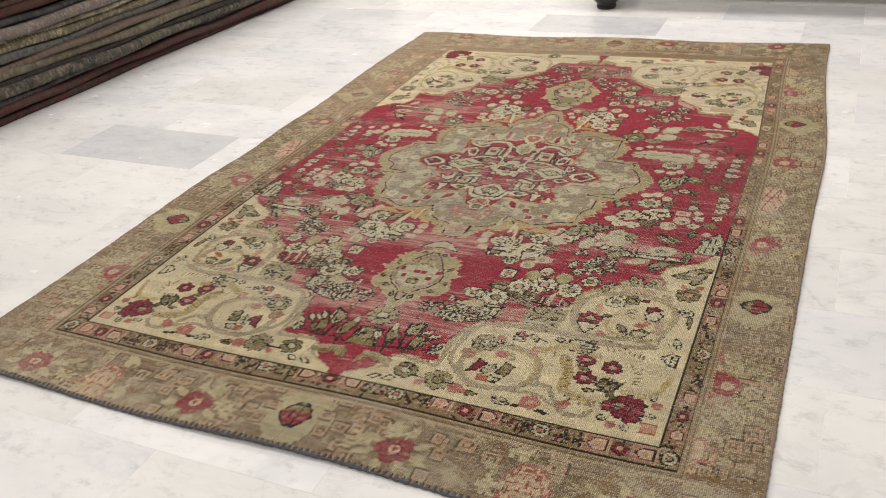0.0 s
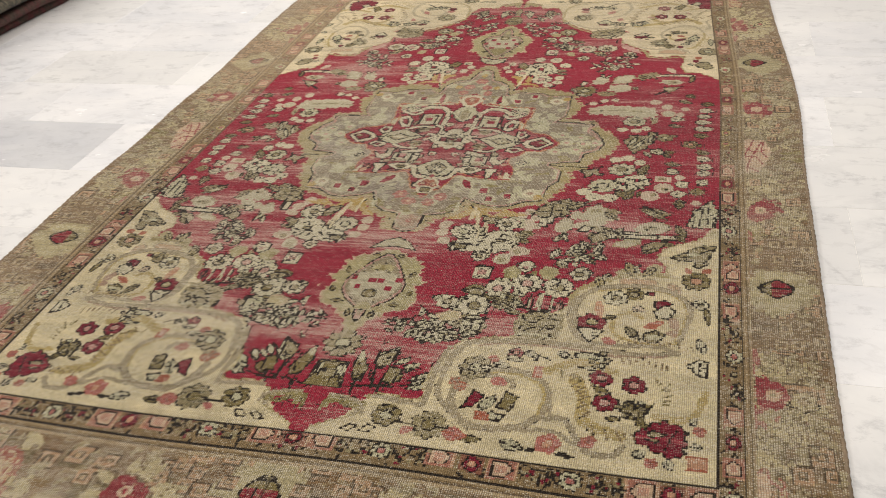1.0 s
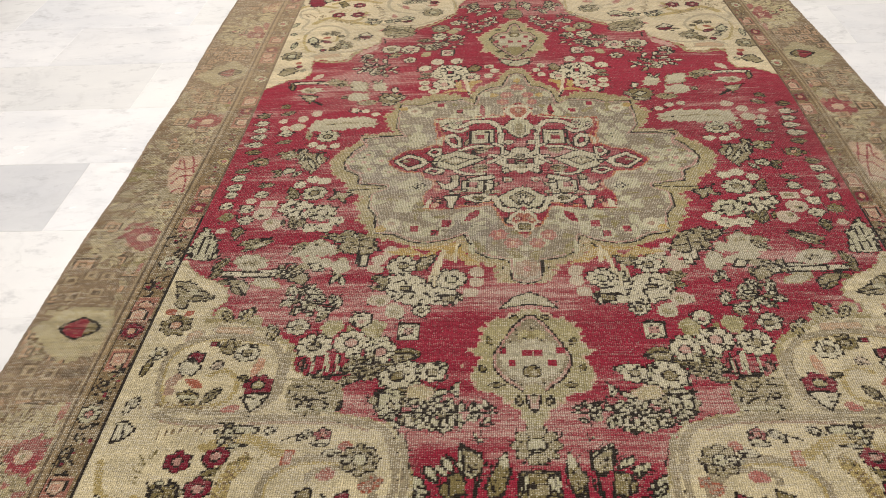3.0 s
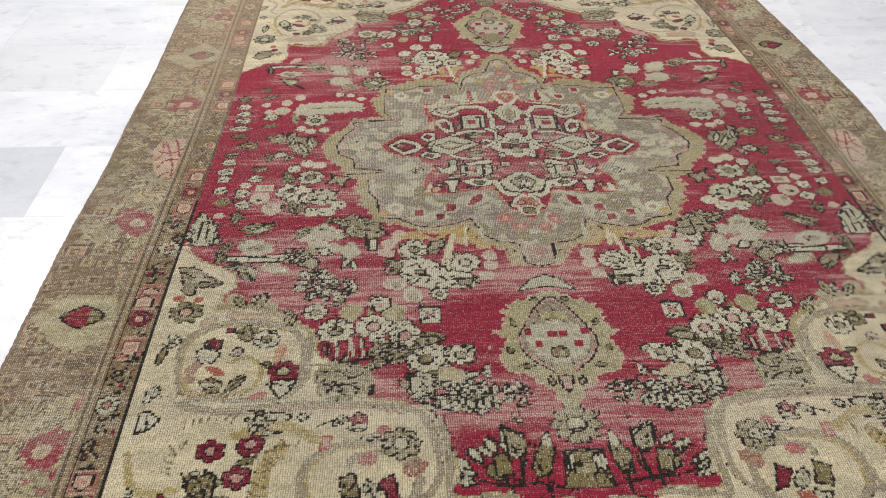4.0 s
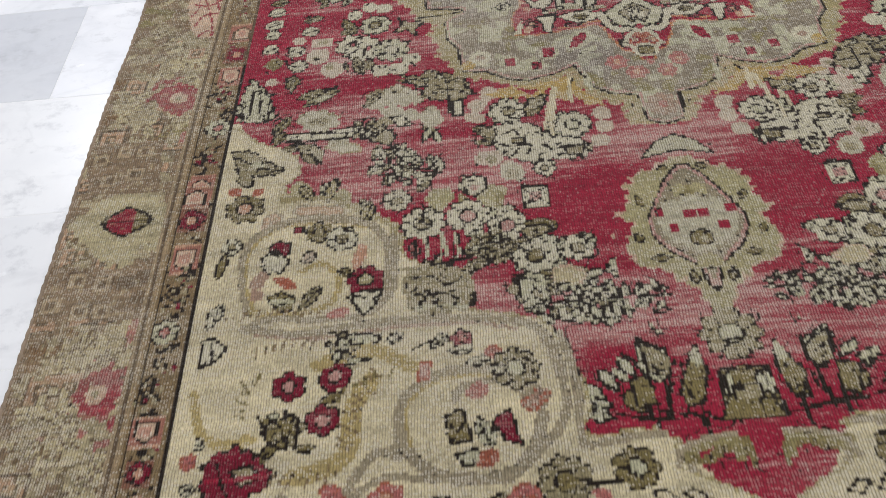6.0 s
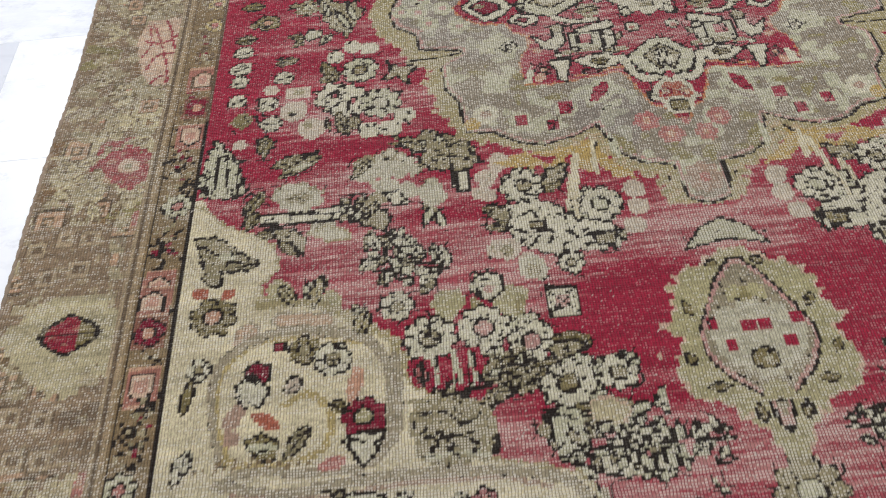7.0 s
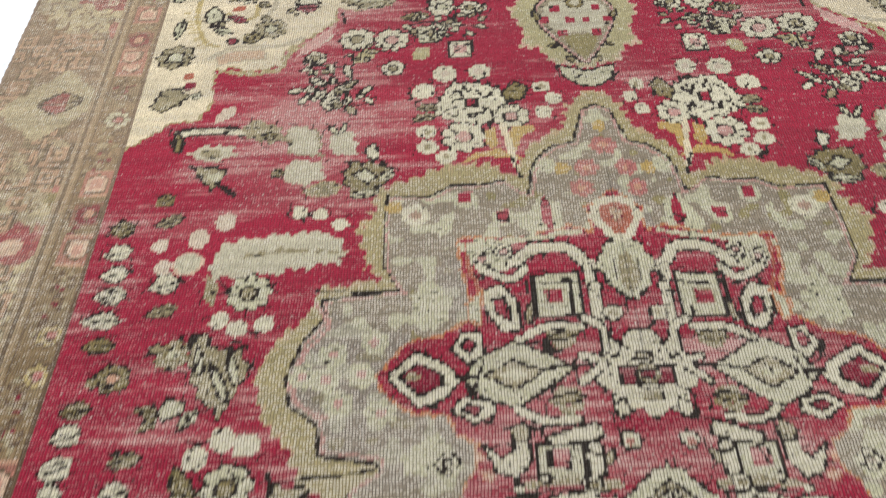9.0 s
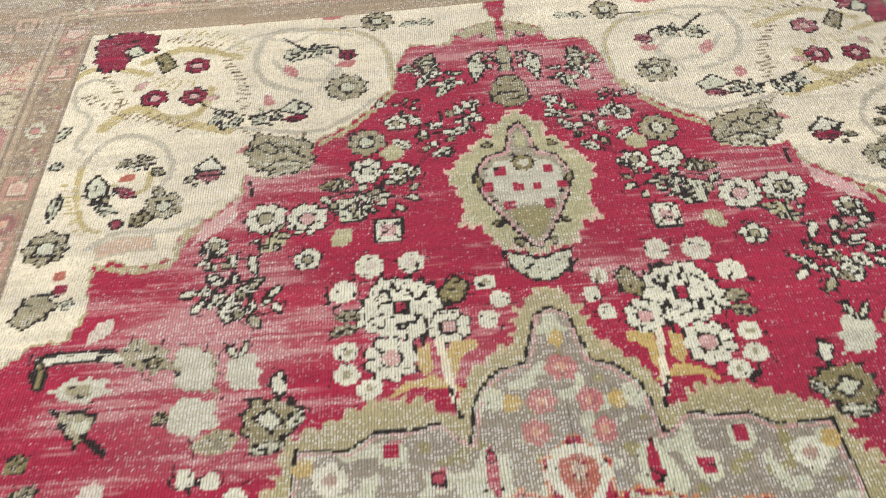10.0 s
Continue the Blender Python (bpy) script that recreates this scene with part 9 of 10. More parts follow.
fill('b', [(0.308, 0.388), (0.287, 0.402), (0.280, 0.375), (0.273, 0.354), (0.293, 0.361)], WINE, out=INK)
fill('b', [(0.353, 0.345), (0.325, 0.353), (0.324, 0.333), (0.343, 0.330)], PALE, out=INK)
leaf('b', 0.314, 0.339, l=0.026, wid=0.022, ang=-32, col=RUST)
leaf('b', 0.325, 0.430, l=0.028, wid=0.022, ang=-16, col=PINK)
box('b', 0.390, 0.466, w=0.009, n=0.014, col=PINKL, out=RUST)
leaf('b', 0.302, 0.487, l=0.022, wid=0.022, ang=-24, col=PINK, out=RUST)
leaf('b', 0.248, 0.418, l=0.022, wid=0.022, ang=-38, col=PINKG, out=RUST)
leaf('b', 0.262, 0.408, l=0.023, wid=0.022, ang=17, col=PINKG, out=RUST)
bloom('b', 0.275, 0.461, r=0.032, col=KHAKI, mid=PALE, petals=8, out=INK)
bloom('b', 0.342, 0.511, r=0.016, col=WINE, mid=PINK, petals=5, out=INK)
leaf('b', 0.371, 0.511, l=0.029, wid=0.018, ang=-45, col=LOOP, out=INK)
leaf('b', 0.343, 0.494, l=0.032, wid=0.018, ang=-5, col=LOOP, out=INK)
leaf('b', 0.322, 0.474, l=0.032, wid=0.018, ang=-5, col=LOOP, out=INK)
leaf('b', 0.297, 0.461, l=0.024, wid=0.018, ang=-8, col=LOOP, out=INK)
leaf('b', 0.430, 0.521, l=0.026, wid=0.018, ang=-26, col=LOOP, out=INK)
line('b', [(0.408, 0.502), (0.382, 0.512)], INK, w=0.003)
fill('b', [(0.512, 0.508), (0.496, 0.533), (0.450, 0.530), (0.457, 0.494), (0.493, 0.483)], PALE, out=INK, zig=4)
line('b', [(0.495, 0.509), (0.460, 0.512)], INK, w=0.003)
bloom('b', 0.563, 0.457, r=0.023, col=WINE, mid=PINKL, petals=6, out=INK)
bloom('b', 0.505, 0.468, r=0.023, col=WINE, mid=PINKL, petals=6, out=INK)
bloom('b', 0.516, 0.407, r=0.023, col=WINE, mid=PINKL, petals=6, out=INK)
fill('b', [(0.598, 0.413), (0.575, 0.405), (0.555, 0.418), (0.544, 0.390), (0.558, 0.369), (0.584, 0.383)], OLIVE, out=INK, zig=4)
leaf('b', 0.536, 0.370, l=0.026, wid=0.016, ang=0, col=OLIVE, out=INK)
leaf('b', 0.507, 0.438, l=0.032, wid=0.016, ang=-23, col=OLIVE, out=INK)
line('b', [(0.528, 0.486), (0.460, 0.506), (0.407, 0.473)], GOLD, w=0.018)
line('b', [(0.458, 0.460), (0.479, 0.417), (0.485, 0.355), (0.547, 0.330)], GOLD, w=0.022)
line('b', [(0.686, 0.455), (0.662, 0.389), (0.601, 0.384)], GOLD, w=0.012)
comb('b', [(0.454, 0.471), (0.477, 0.417), (0.489, 0.355)], UMBER, w=0.022)
comb('b', [(0.570, 0.332), (0.531, 0.329), (0.492, 0.336)], UMBER, w=0.022)
comb('b', [(0.617, 0.510), (0.574, 0.522), (0.530, 0.518)], UMBER, w=0.018)
comb('b', [(0.621, 0.417), (0.619, 0.461), (0.595, 0.471)], OLIVE, w=0.016)
comb('b', [(0.660, 0.572), (0.598, 0.577), (0.517, 0.573)], UMBER, w=0.012)
comb('b', [(0.506, 0.430), (0.466, 0.460), (0.424, 0.471)], OLIVE, w=0.014)
fill('b', [(0.655, 0.307), (0.658, 0.360), (0.624, 0.378), (0.580, 0.358), (0.571, 0.326), (0.606, 0.304), (0.634, 0.295)], WINE, out=INK, zig=7)
fill('b', [(0.623, 0.346), (0.600, 0.352), (0.586, 0.333), (0.609, 0.325)], KHAKI, out=INK)
line('b', [(0.649, 0.333), (0.610, 0.335), (0.579, 0.337)], RED, w=0.006)
line('b', [(0.641, 0.357), (0.623, 0.312)], INK, w=0.003)
leaf('b', 0.673, 0.325, l=0.018, wid=0.020, ang=4, col=LOOP, out=INK)
leaf('b', 0.668, 0.384, l=0.013, wid=0.020, ang=-42, col=LOOP, out=INK)
leaf('b', 0.631, 0.282, l=0.022, wid=0.020, ang=-67, col=LOOP, out=INK)
leaf('b', 0.584, 0.297, l=0.024, wid=0.020, ang=36, col=LOOP, out=INK)
leaf('b', 0.677, 0.360, l=0.021, wid=0.022, ang=-56, col=PINK, out=RUST)
leaf('b', 0.603, 0.282, l=0.020, wid=0.022, ang=62, col=PINK, out=RUST)
box('b', 0.675, 0.290, w=0.018, n=0.014, col=PEACH, out=RUST)
leaf('b', 0.580, 0.367, l=0.031, wid=0.018, ang=-60, col=OLIVE, out=INK)
bloom('b', 0.228, 0.304, r=0.034, col=KHAKI, mid=OLIVE, petals=9, out=INK)
bloom('b', 0.146, 0.314, r=0.028, col=OLIVE, mid=PALE, petals=7, out=INK)
line('b', [(0.207, 0.298), (0.165, 0.300)], INK, w=0.004)
leaf('b', 0.306, 0.284, l=0.032, wid=0.020, ang=-2, col=OLIVE, out=INK)
leaf('b', 0.277, 0.290, l=0.036, wid=0.032, ang=-6, col=PINK, out=RUST)
leaf('b', 0.499, 0.306, l=0.024, wid=0.032, ang=-47, col=PINK, out=RUST)
leaf('b', 0.377, 0.282, l=0.037, wid=0.024, ang=-16, col=PALE, out=INK)
bloom('b', 0.435, 0.295, r=0.022, col=PINK, mid=PEACH, petals=5, out=RUST)
leaf('b', 0.467, 0.274, l=0.032, wid=0.010, ang=-11, col=INK)
leaf('b', 0.410, 0.277, l=0.018, wid=0.010, ang=4, col=INK)
fill('b', [(0.136, 0.283), (0.120, 0.287), (0.108, 0.271), (0.123, 0.269)], CREAM, out=INK)
fill('b', [(0.102, 0.280), (0.088, 0.285), (0.074, 0.269), (0.089, 0.266)], CREAM, out=INK)
leaf('b', 0.190, 0.285, l=0.022, wid=0.016, ang=27, col=PINK)
line('b', [(0.093, 0.323), (0.066, 0.339), (0.033, 0.341), (0.028, 0.319)], OLIVEG, w=0.012)
line('b', [(0.100, 0.314), (0.089, 0.335), (0.064, 0.345), (0.027, 0.349)], BAND, w=0.006)
line('b', [(0.212, 0.510), (0.201, 0.439), (0.204, 0.354), (0.166, 0.351), (0.109, 0.357)], BAND, w=0.008)
spray('b', 0.415, 0.846, r=0.030, col=LOOP, count=7)
spray('b', 0.431, 0.870, r=0.030, col=LOOP, count=7)
spray('b', 0.222, 0.563, r=0.034, col=PALE, count=7)
spray('b', 0.122, 0.554, r=0.034, col=PALE, count=7)
spray('b', 0.293, 0.672, r=0.030, col=KHAKI, count=7)
spray('b', 0.483, 0.941, r=0.026, col=KHAKI, count=6)
spray('b', 0.080, 0.563, r=0.024, col=LOOP, count=7)
spray('b', 0.495, 0.509, r=0.026, col=KHAKI, count=6)
spray('b', 0.561, 0.397, r=0.026, col=KHAKI, count=6)
spray('b', 0.168, 0.556, r=0.028, col=PALE, count=6)
# left and right main border
GRID = random.Random(17)
for row in range(38):
    for column in (0.812, 0.862, 0.908):
        GRID.choice((tuft, tuft, squig, sqr))('b', column + GRID.uniform(-0.012, 0.012), 0.20 + row * 0.045 + GRID.uniform(-0.01, 0.01), r=GRID.uniform(0.012, 0.021))
drop('b', 0.850, 0.777, r=0.047, ang=0)
fill('b', [(0.964, 0.956), (0.821, 0.958), (0.803, 0.838), (0.924, 0.840)], GROUND)
fill('b', [(0.945, 0.695), (0.783, 0.678), (0.771, 0.586), (0.945, 0.596)], GROUND)
box('b', 0.922, 0.916, w=0.017, n=0.016, col=BUFF, out=SEPIA)
box('b', 0.883, 0.935, w=0.017, n=0.016, col=BUFF, out=SEPIA)
box('b', 0.847, 0.934, w=0.017, n=0.016, col=BUFF, out=SEPIA)
box('b', 0.897, 0.869, w=0.017, n=0.016, col=BUFF, out=SEPIA)
box('b', 0.853, 0.881, w=0.017, n=0.016, col=BUFF, out=SEPIA)
box('b', 0.897, 0.665, w=0.017, n=0.016, col=BUFF, out=SEPIA)
box('b', 0.856, 0.656, w=0.017, n=0.016, col=BUFF, out=SEPIA)
box('b', 0.927, 0.622, w=0.017, n=0.016, col=BUFF, out=SEPIA)
box('b', 0.881, 0.608, w=0.017, n=0.016, col=BUFF, out=SEPIA)
box('b', 0.846, 0.605, w=0.017, n=0.016, col=BUFF, out=SEPIA)
box('b', 0.922, 0.916, w=0.007, n=0.007, col=SEPIA)
box('b', 0.883, 0.935, w=0.007, n=0.007, col=SEPIA)
box('b', 0.847, 0.934, w=0.007, n=0.007, col=SEPIA)
box('b', 0.897, 0.869, w=0.007, n=0.007, col=SEPIA)
box('b', 0.853, 0.881, w=0.007, n=0.007, col=SEPIA)
box('b', 0.897, 0.665, w=0.007, n=0.007, col=SEPIA)
box('b', 0.856, 0.656, w=0.007, n=0.007, col=SEPIA)
box('b', 0.927, 0.622, w=0.007, n=0.007, col=SEPIA)
box('b', 0.881, 0.608, w=0.007, n=0.007, col=SEPIA)
box('b', 0.846, 0.605, w=0.007, n=0.007, col=SEPIA)
box('b', 0.818, 0.654, w=0.014, n=0.012, col=SEPIA)
box('b', 0.793, 0.626, w=0.014, n=0.012, col=SEPIA)
box('b', 0.793, 0.661, w=0.014, n=0.012, col=SEPIA)
fill('b', [(0.857, 1.095), (0.824, 1.113), (0.794, 1.092), (0.780, 1.044), (0.809, 1.019), (0.845, 1.042)], ROSE, zig=6)
disc('b', 0.817, 1.069, r=0.015, col=PEACHC)
disc('b', 0.817, 1.069, r=0.006, col=KHAKI)
leaf('b', 0.881, 1.082, l=0.030, wid=0.022, ang=-17, col=TULIP, out=SEPIA)
leaf('b', 0.850, 1.021, l=0.024, wid=0.022, ang=-41, col=TULIP, out=SEPIA)
leaf('b', 0.777, 1.009, l=0.025, wid=0.022, ang=-21, col=TULIP, out=SEPIA)
leaf('b', 0.883, 1.047, l=0.021, wid=0.022, ang=-20, col=TULIP, out=SEPIA)
leaf('b', 0.852, 0.980, l=0.041, wid=0.022, ang=64, col=TULIP, out=SEPIA)
leaf('b', 0.782, 0.971, l=0.021, wid=0.020, ang=-26, col=PINKD)
line('b', [(1.037, 1.102), (0.987, 1.096), (0.911, 1.097)], TULIP, w=0.005)
line('b', [(0.753, 0.762), (0.775, 0.705), (0.764, 0.615), (0.765, 0.581)], BUFF, w=0.008)
line('b', [(0.753, 0.762), (0.757, 0.824), (0.761, 0.891)], BUFF, w=0.006)
fill('b', [(0.856, 0.467), (0.847, 0.493), (0.807, 0.513), (0.787, 0.486), (0.790, 0.439), (0.832, 0.432)], ROSE, zig=6)
disc('b', 0.822, 0.468, r=0.015, col=PEACHC)
disc('b', 0.822, 0.468, r=0.006, col=KHAKI)
fill('b', [(0.800, 0.421), (0.780, 0.441), (0.763, 0.428), (0.763, 0.405)], ROSE, zig=5)
leaf('b', 0.773, 0.572, l=0.030, wid=0.022, ang=-69, col=PINKD)
leaf('b', 0.768, 0.563, l=0.061, wid=0.022, ang=73, col=PINKD)
leaf('b', 0.882, 0.526, l=0.028, wid=0.022, ang=-71, col=TULIP, out=SEPIA)
leaf('b', 0.857, 0.557, l=0.034, wid=0.022, ang=-83, col=TULIP, out=SEPIA)
leaf('b', 0.815, 0.529, l=0.028, wid=0.022, ang=-19, col=TULIP, out=SEPIA)
leaf('b', 0.846, 0.414, l=0.050, wid=0.022, ang=-101, col=TULIP, out=SEPIA)
leaf('b', 0.867, 0.431, l=0.026, wid=0.022, ang=-18, col=TULIP, out=SEPIA)
leaf('b', 0.889, 0.391, l=0.028, wid=0.022, ang=-84, col=TULIP, out=SEPIA)
leaf('b', 0.796, 0.369, l=0.037, wid=0.022, ang=-81, col=TULIP, out=SEPIA)
leaf('b', 0.811, 0.340, l=0.026, wid=0.022, ang=4, col=TULIP, out=SEPIA)
leaf('b', 0.890, 0.348, l=0.017, wid=0.022, ang=-50, col=TULIP, out=SEPIA)
leaf('b', 0.847, 0.314, l=0.018, wid=0.022, ang=-70, col=TULIP, out=SEPIA)
leaf('b', 0.861, 0.373, l=0.020, wid=0.022, ang=-61, col=TULIP, out=SEPIA)
bloom('b', 0.881, 0.460, r=0.026, col=TULIP, mid=BUFF, petals=6, out=SEPIA)
fill('b', [(0.808, 0.247), (0.807, 0.274), (0.796, 0.291), (0.772, 0.272), (0.766, 0.236), (0.789, 0.233)], PEACHC, zig=4)
line('b', [(0.826, 0.257), (0.807, 0.274), (0.798, 0.296), (0.770, 0.276)], PINKD, w=0.006)
line('b', [(0.827, 0.236), (0.789, 0.231), (0.759, 0.231)], PINKD, w=0.008)
fill('b', [(0.857, 1.580), (0.852, 1.617), (0.824, 1.642), (0.788, 1.616), (0.787, 1.572), (0.823, 1.562)], ROSE, zig=6)
disc('b', 0.824, 1.596, r=0.017, col=PEACHC)
fill('b', [(0.833, 1.271), (0.857, 1.354), (0.842, 1.414), (0.788, 1.418), (0.768, 1.363), (0.771, 1.289), (0.768, 1.254), (0.808, 1.245)], PEACHC, zig=4)
line('b', [(0.830, 1.289), (0.813, 1.325), (0.775, 1.325)], ROSE, w=0.004)
line('b', [(0.841, 1.363), (0.807, 1.354), (0.778, 1.383)], ROSE, w=0.004)
line('b', [(0.831, 1.403), (0.796, 1.307), (0.789, 1.253)], ROSE, w=0.004)
line('b', [(0.810, 1.413), (0.782, 1.334)], ROSE, w=0.004)
line('b', [(0.843, 1.325), (0.830, 1.354), (0.838, 1.403)], ROSE, w=0.004)
line('b', [(0.818, 1.253), (0.795, 1.271), (0.763, 1.262)], ROSE, w=0.004)
leaf('b', 0.888, 1.540, l=0.022, wid=0.022, ang=-28, col=TULIP, out=SEPIA)
leaf('b', 0.858, 1.489, l=0.031, wid=0.022, ang=-41, col=TULIP, out=SEPIA)
leaf('b', 0.817, 1.517, l=0.038, wid=0.022, ang=-56, col=TULIP, out=SEPIA)
leaf('b', 0.850, 1.450, l=0.030, wid=0.022, ang=-94, col=TULIP, out=SEPIA)
leaf('b', 0.880, 1.682, l=0.027, wid=0.022, ang=-43, col=TULIP, out=SEPIA)
leaf('b', 0.861, 1.755, l=0.037, wid=0.022, ang=47, col=TULIP, out=SEPIA)


# ---- the carpet ----
def value_noise(shape, cells, seed):
    """Smooth noise in 0..1 over a grid."""
    r = np.random.RandomState(seed).rand(cells[0] + 2, cells[1] + 2)
    y, x = np.linspace(0, cells[0], shape[0]), np.linspace(0, cells[1], shape[1])
    yi, xi = y.astype(int), x.astype(int)
    fy, fx = (y - yi)[:, None], (x - xi)[None, :]
    fy, fx = fy * fy * (3 - 2 * fy), fx * fx * (3 - 2 * fx)
    a = r[np.ix_(yi, xi)] * (1 - fx) + r[np.ix_(yi, xi + 1)] * fx
    b = r[np.ix_(yi + 1, xi)] * (1 - fx) + r[np.ix_(yi + 1, xi + 1)] * fx
    return a * (1 - fy) + b * fy


def sstep(a, b, x):
    k = np.clip((x - a) / (b - a), 0, 1)
    return k * k * (3 - 2 * k)


XMAX, YNEAR, YFAR = 0.945, -1.385, 1.39
FINE = 0.00195
NX, NY = round(2 * XMAX / FINE), round((YFAR - YNEAR) / FINE)


def place(X, Y):
    """From the drawn design to the rug as it was woven: its far end is narrower and runs askew."""
    rf = 0.705 - 0.038 * sstep(0.2, 1.15, Y)
    re = 0.898 - 0.040 * sstep(0.1, 1.3, Y) + 0.012 * np.exp(-((Y - 0.35) / 0.35) ** 2)
    rg = rf + 0.060
    x = np.where(X < FX, X * rf / FX, np.where(X < EX, rf + (X - FX) * (rg - rf) / (EX - FX), rg + (X - EX) * (re - rg) / (XMAX - EX)))
    x = np.where(X < 0, X * (1 - 0.010 * sstep(0.7, 0.94, -X)) + 0.003 * np.sin(Y * 4.1 + 1), x)
    y = Y + 0.036 * X * sstep(0.1, 1.2, Y) + 0.006 * np.sin(X * 7.0 + 0.6) * sstep(0.9, 1.38, np.abs(Y))
    return x, y


def ripple(x, y):
    """The cloth's height over the floor: slight buckles, more at the edges."""
    z = 0.0075 + 0.0016 * np.sin(x * 3.1 + y * 1.7) * np.sin(y * 2.3 - x)
    side = sstep(0.70, 0.95, np.abs(x))
    return z + side * 0.003 * (1 + np.sin(y * 9 + 1.3 * np.sin(y * 3.7))) + sstep(1.2, 1.39, np.abs(y)) * 0.003 * (1 + np.sin(x * 8 + 2))


gx = -XMAX + np.arange(NX + 1) * (2 * XMAX / NX)
gy = YNEAR + np.arange(NY + 1) * ((YFAR - YNEAR) / NY)
GXX, GYY = np.meshgrid(gx, gy)
px_, py_ = place(GXX, GYY)
# knots are a little coarser than the mesh, so that the drawing climbs in steps
kx = np.minimum((np.floor(np.arange(NX + 1) * FINE / 0.0030) * 0.0030 / FINE).astype(int), NX)
ky = np.minimum((np.floor(np.arange(NY + 1) * FINE / 0.0031) * 0.0031 / FINE).astype(int), NY)
CX, CY = np.meshgrid(gx[kx], gy[ky])
NYP, NXP = CX.shape
wu = (value_noise(CX.shape, (34, 22), 11) - 0.5) * 0.014 + (value_noise(CX.shape, (120, 80), 12) - 0.5) * 0.004
wv = (value_noise(CX.shape, (34, 22), 13) - 0.5) * 0.014 + (value_noise(CX.shape, (120, 80), 14) - 0.5) * 0.004
wu, wv = wu[np.ix_(ky, kx)], wv[np.ix_(ky, kx)]
U = np.abs(CX)


def sample(c, u, v):
    a = CANVAS[c]
    return a[np.clip((v / STEP).astype(int), 0, a.shape[0] - 1), np.clip((u / STEP).astype(int), 0, a.shape[1] - 1)]


edge = np.where(CY < 0, 1.205, 1.215)
field_mask = (U < FX) & (CY > -1.148) & (CY < 1.135)
guard_mask = ~field_mask & (U < EX) & (np.abs(CY) < edge + 0.012)
end_mask = (np.abs(CY) >= edge + 0.012)
colour = sample("o", U + wu * 0.5, np.abs(CY + 0.065) + wv)
gd = sample("g", U + wu * 0.15, np.abs(CY - 0.02) * np.where(CY > 0, 1.0, 1.0) + wv * 0.4)
fu, fv = np.abs(CX + wu), np.abs(CY + 0.02 + wv)
fd = sample("f", fu, np.abs(fv))
# the far half and the medallion have a drawing of their own; its right side is a little tighter
WX, WY = place(CX, CY)
squeeze = np.sin(np.pi * np.clip(WX / 0.5, 0, 1))
reach = np.where(U < FX, np.abs(WX) + 0.022 * squeeze * sstep(-0.6, -0.3, CY), U)
over = sample("b", reach + wu * 0.3, WY + 0.010 * squeeze * sstep(-0.6, -0.3, CY) + 1.40 + wv * 0.3)
ed = sample("e", np.abs(CX + wu), np.abs(CY) - edge)
colour = np.where(end_mask[..., None], ed, colour)
colour = np.where(guard_mask[..., None], gd, colour)
colour = np.where(field_mask[..., None], fd, colour)
colour = np.where(((over[..., :1] >= 0) & (field_mask | (~guard_mask & (CY < 0.42) & (CY > -1.20) & (U > EX)))[..., None]), over, colour)
# guard lines: dark, and a pale double stripe outside
dg = np.maximum(U - FX, np.where(CY < 0, -CY - 1.148, CY - 1.135))
for a0, a1, col in ((0.0, 0.004, INK), (0.0535, 0.058, INK), (0.060, 0.067, srgb(168, 146, 112)), (0.069, 0.073, srgb(110, 92, 70)), (0.073, 0.080, srgb(170, 150, 118))):
    m = (dg >= a0) & (dg < a1) & (guard_mask | end_mask) & (U < EX)
    colour[m] = col

# small dark strokes inside the pale and olive forms
lum = colour.sum(axis=2)
tick = value_noise((NYP, NXP), (NYP * 2 // 5, NXP // 3), 51)
inner = field_mask & (np.abs(colour[..., 0] - np.array(PALE)[0]) + np.abs(colour[..., 1] - np.array(PALE)[1]) < 0.02)
inner |= field_mask & (np.abs(colour[..., 0] - np.array(KHAKI)[0]) + np.abs(colour[..., 1] - np.array(KHAKI)[1]) < 0.02)
inner |= field_mask & (np.abs(colour[..., 0] - np.array(OLIVE)[0]) + np.abs(colour[..., 1] - np.array(OLIVE)[1]) < 0.02)
inner |= field_mask & (np.abs(colour[..., 0] - np.array(LOOP)[0]) + np.abs(colour[..., 1] - np.array(LOOP)[1]) < 0.02)
middle = (U / 0.50) ** 2 + (CY / 0.44) ** 2 < 1
colour[inner & (tick > np.where(middle, 0.90, 0.80))] = INK
# tendrils and odd dark knots on the red beside the flowers
beside = inner.astype(np.float32)
for shift in (1, 3):
    for axis in (0, 1):
        beside = np.maximum(beside, np.maximum(np.roll(beside, shift, axis), np.roll(beside, -shift, axis)))
ridge = np.abs(value_noise((NYP, NXP), (150, 100), 61) - 0.5)
red_near = field_mask & (beside > 0) & (np.abs(colour[..., 0] - np.array(RED)[0]) + np.abs(colour[..., 1] - np.array(RED)[1]) < 0.02)
colour[red_near & (ridge < 0.032)] = INK
lum = colour.sum(axis=2)
# pale flecks and faded strokes in the borders
speck = value_noise((NYP, NXP), (NYP // 3, NXP // 5), 52)
faint = ~field_mask & ~guard_mask
colour = np.where((faint & (speck > 0.83))[..., None], colour * 0.82, colour)
colour = np.where((faint & (speck < 0.2))[..., None], colour * 0.66 + np.array(TULIP) * 0.34, colour)
creamy = field_mask & (np.abs(colour[..., 0] - np.array(CREAM)[0]) + np.abs(colour[..., 1] - np.array(CREAM)[1]) < 0.02)
mott = value_noise((NYP, NXP), (90, 60), 53)
colour = np.where(creamy[..., None], colour * (0.84 + 0.34 * mott)[..., None], colour)
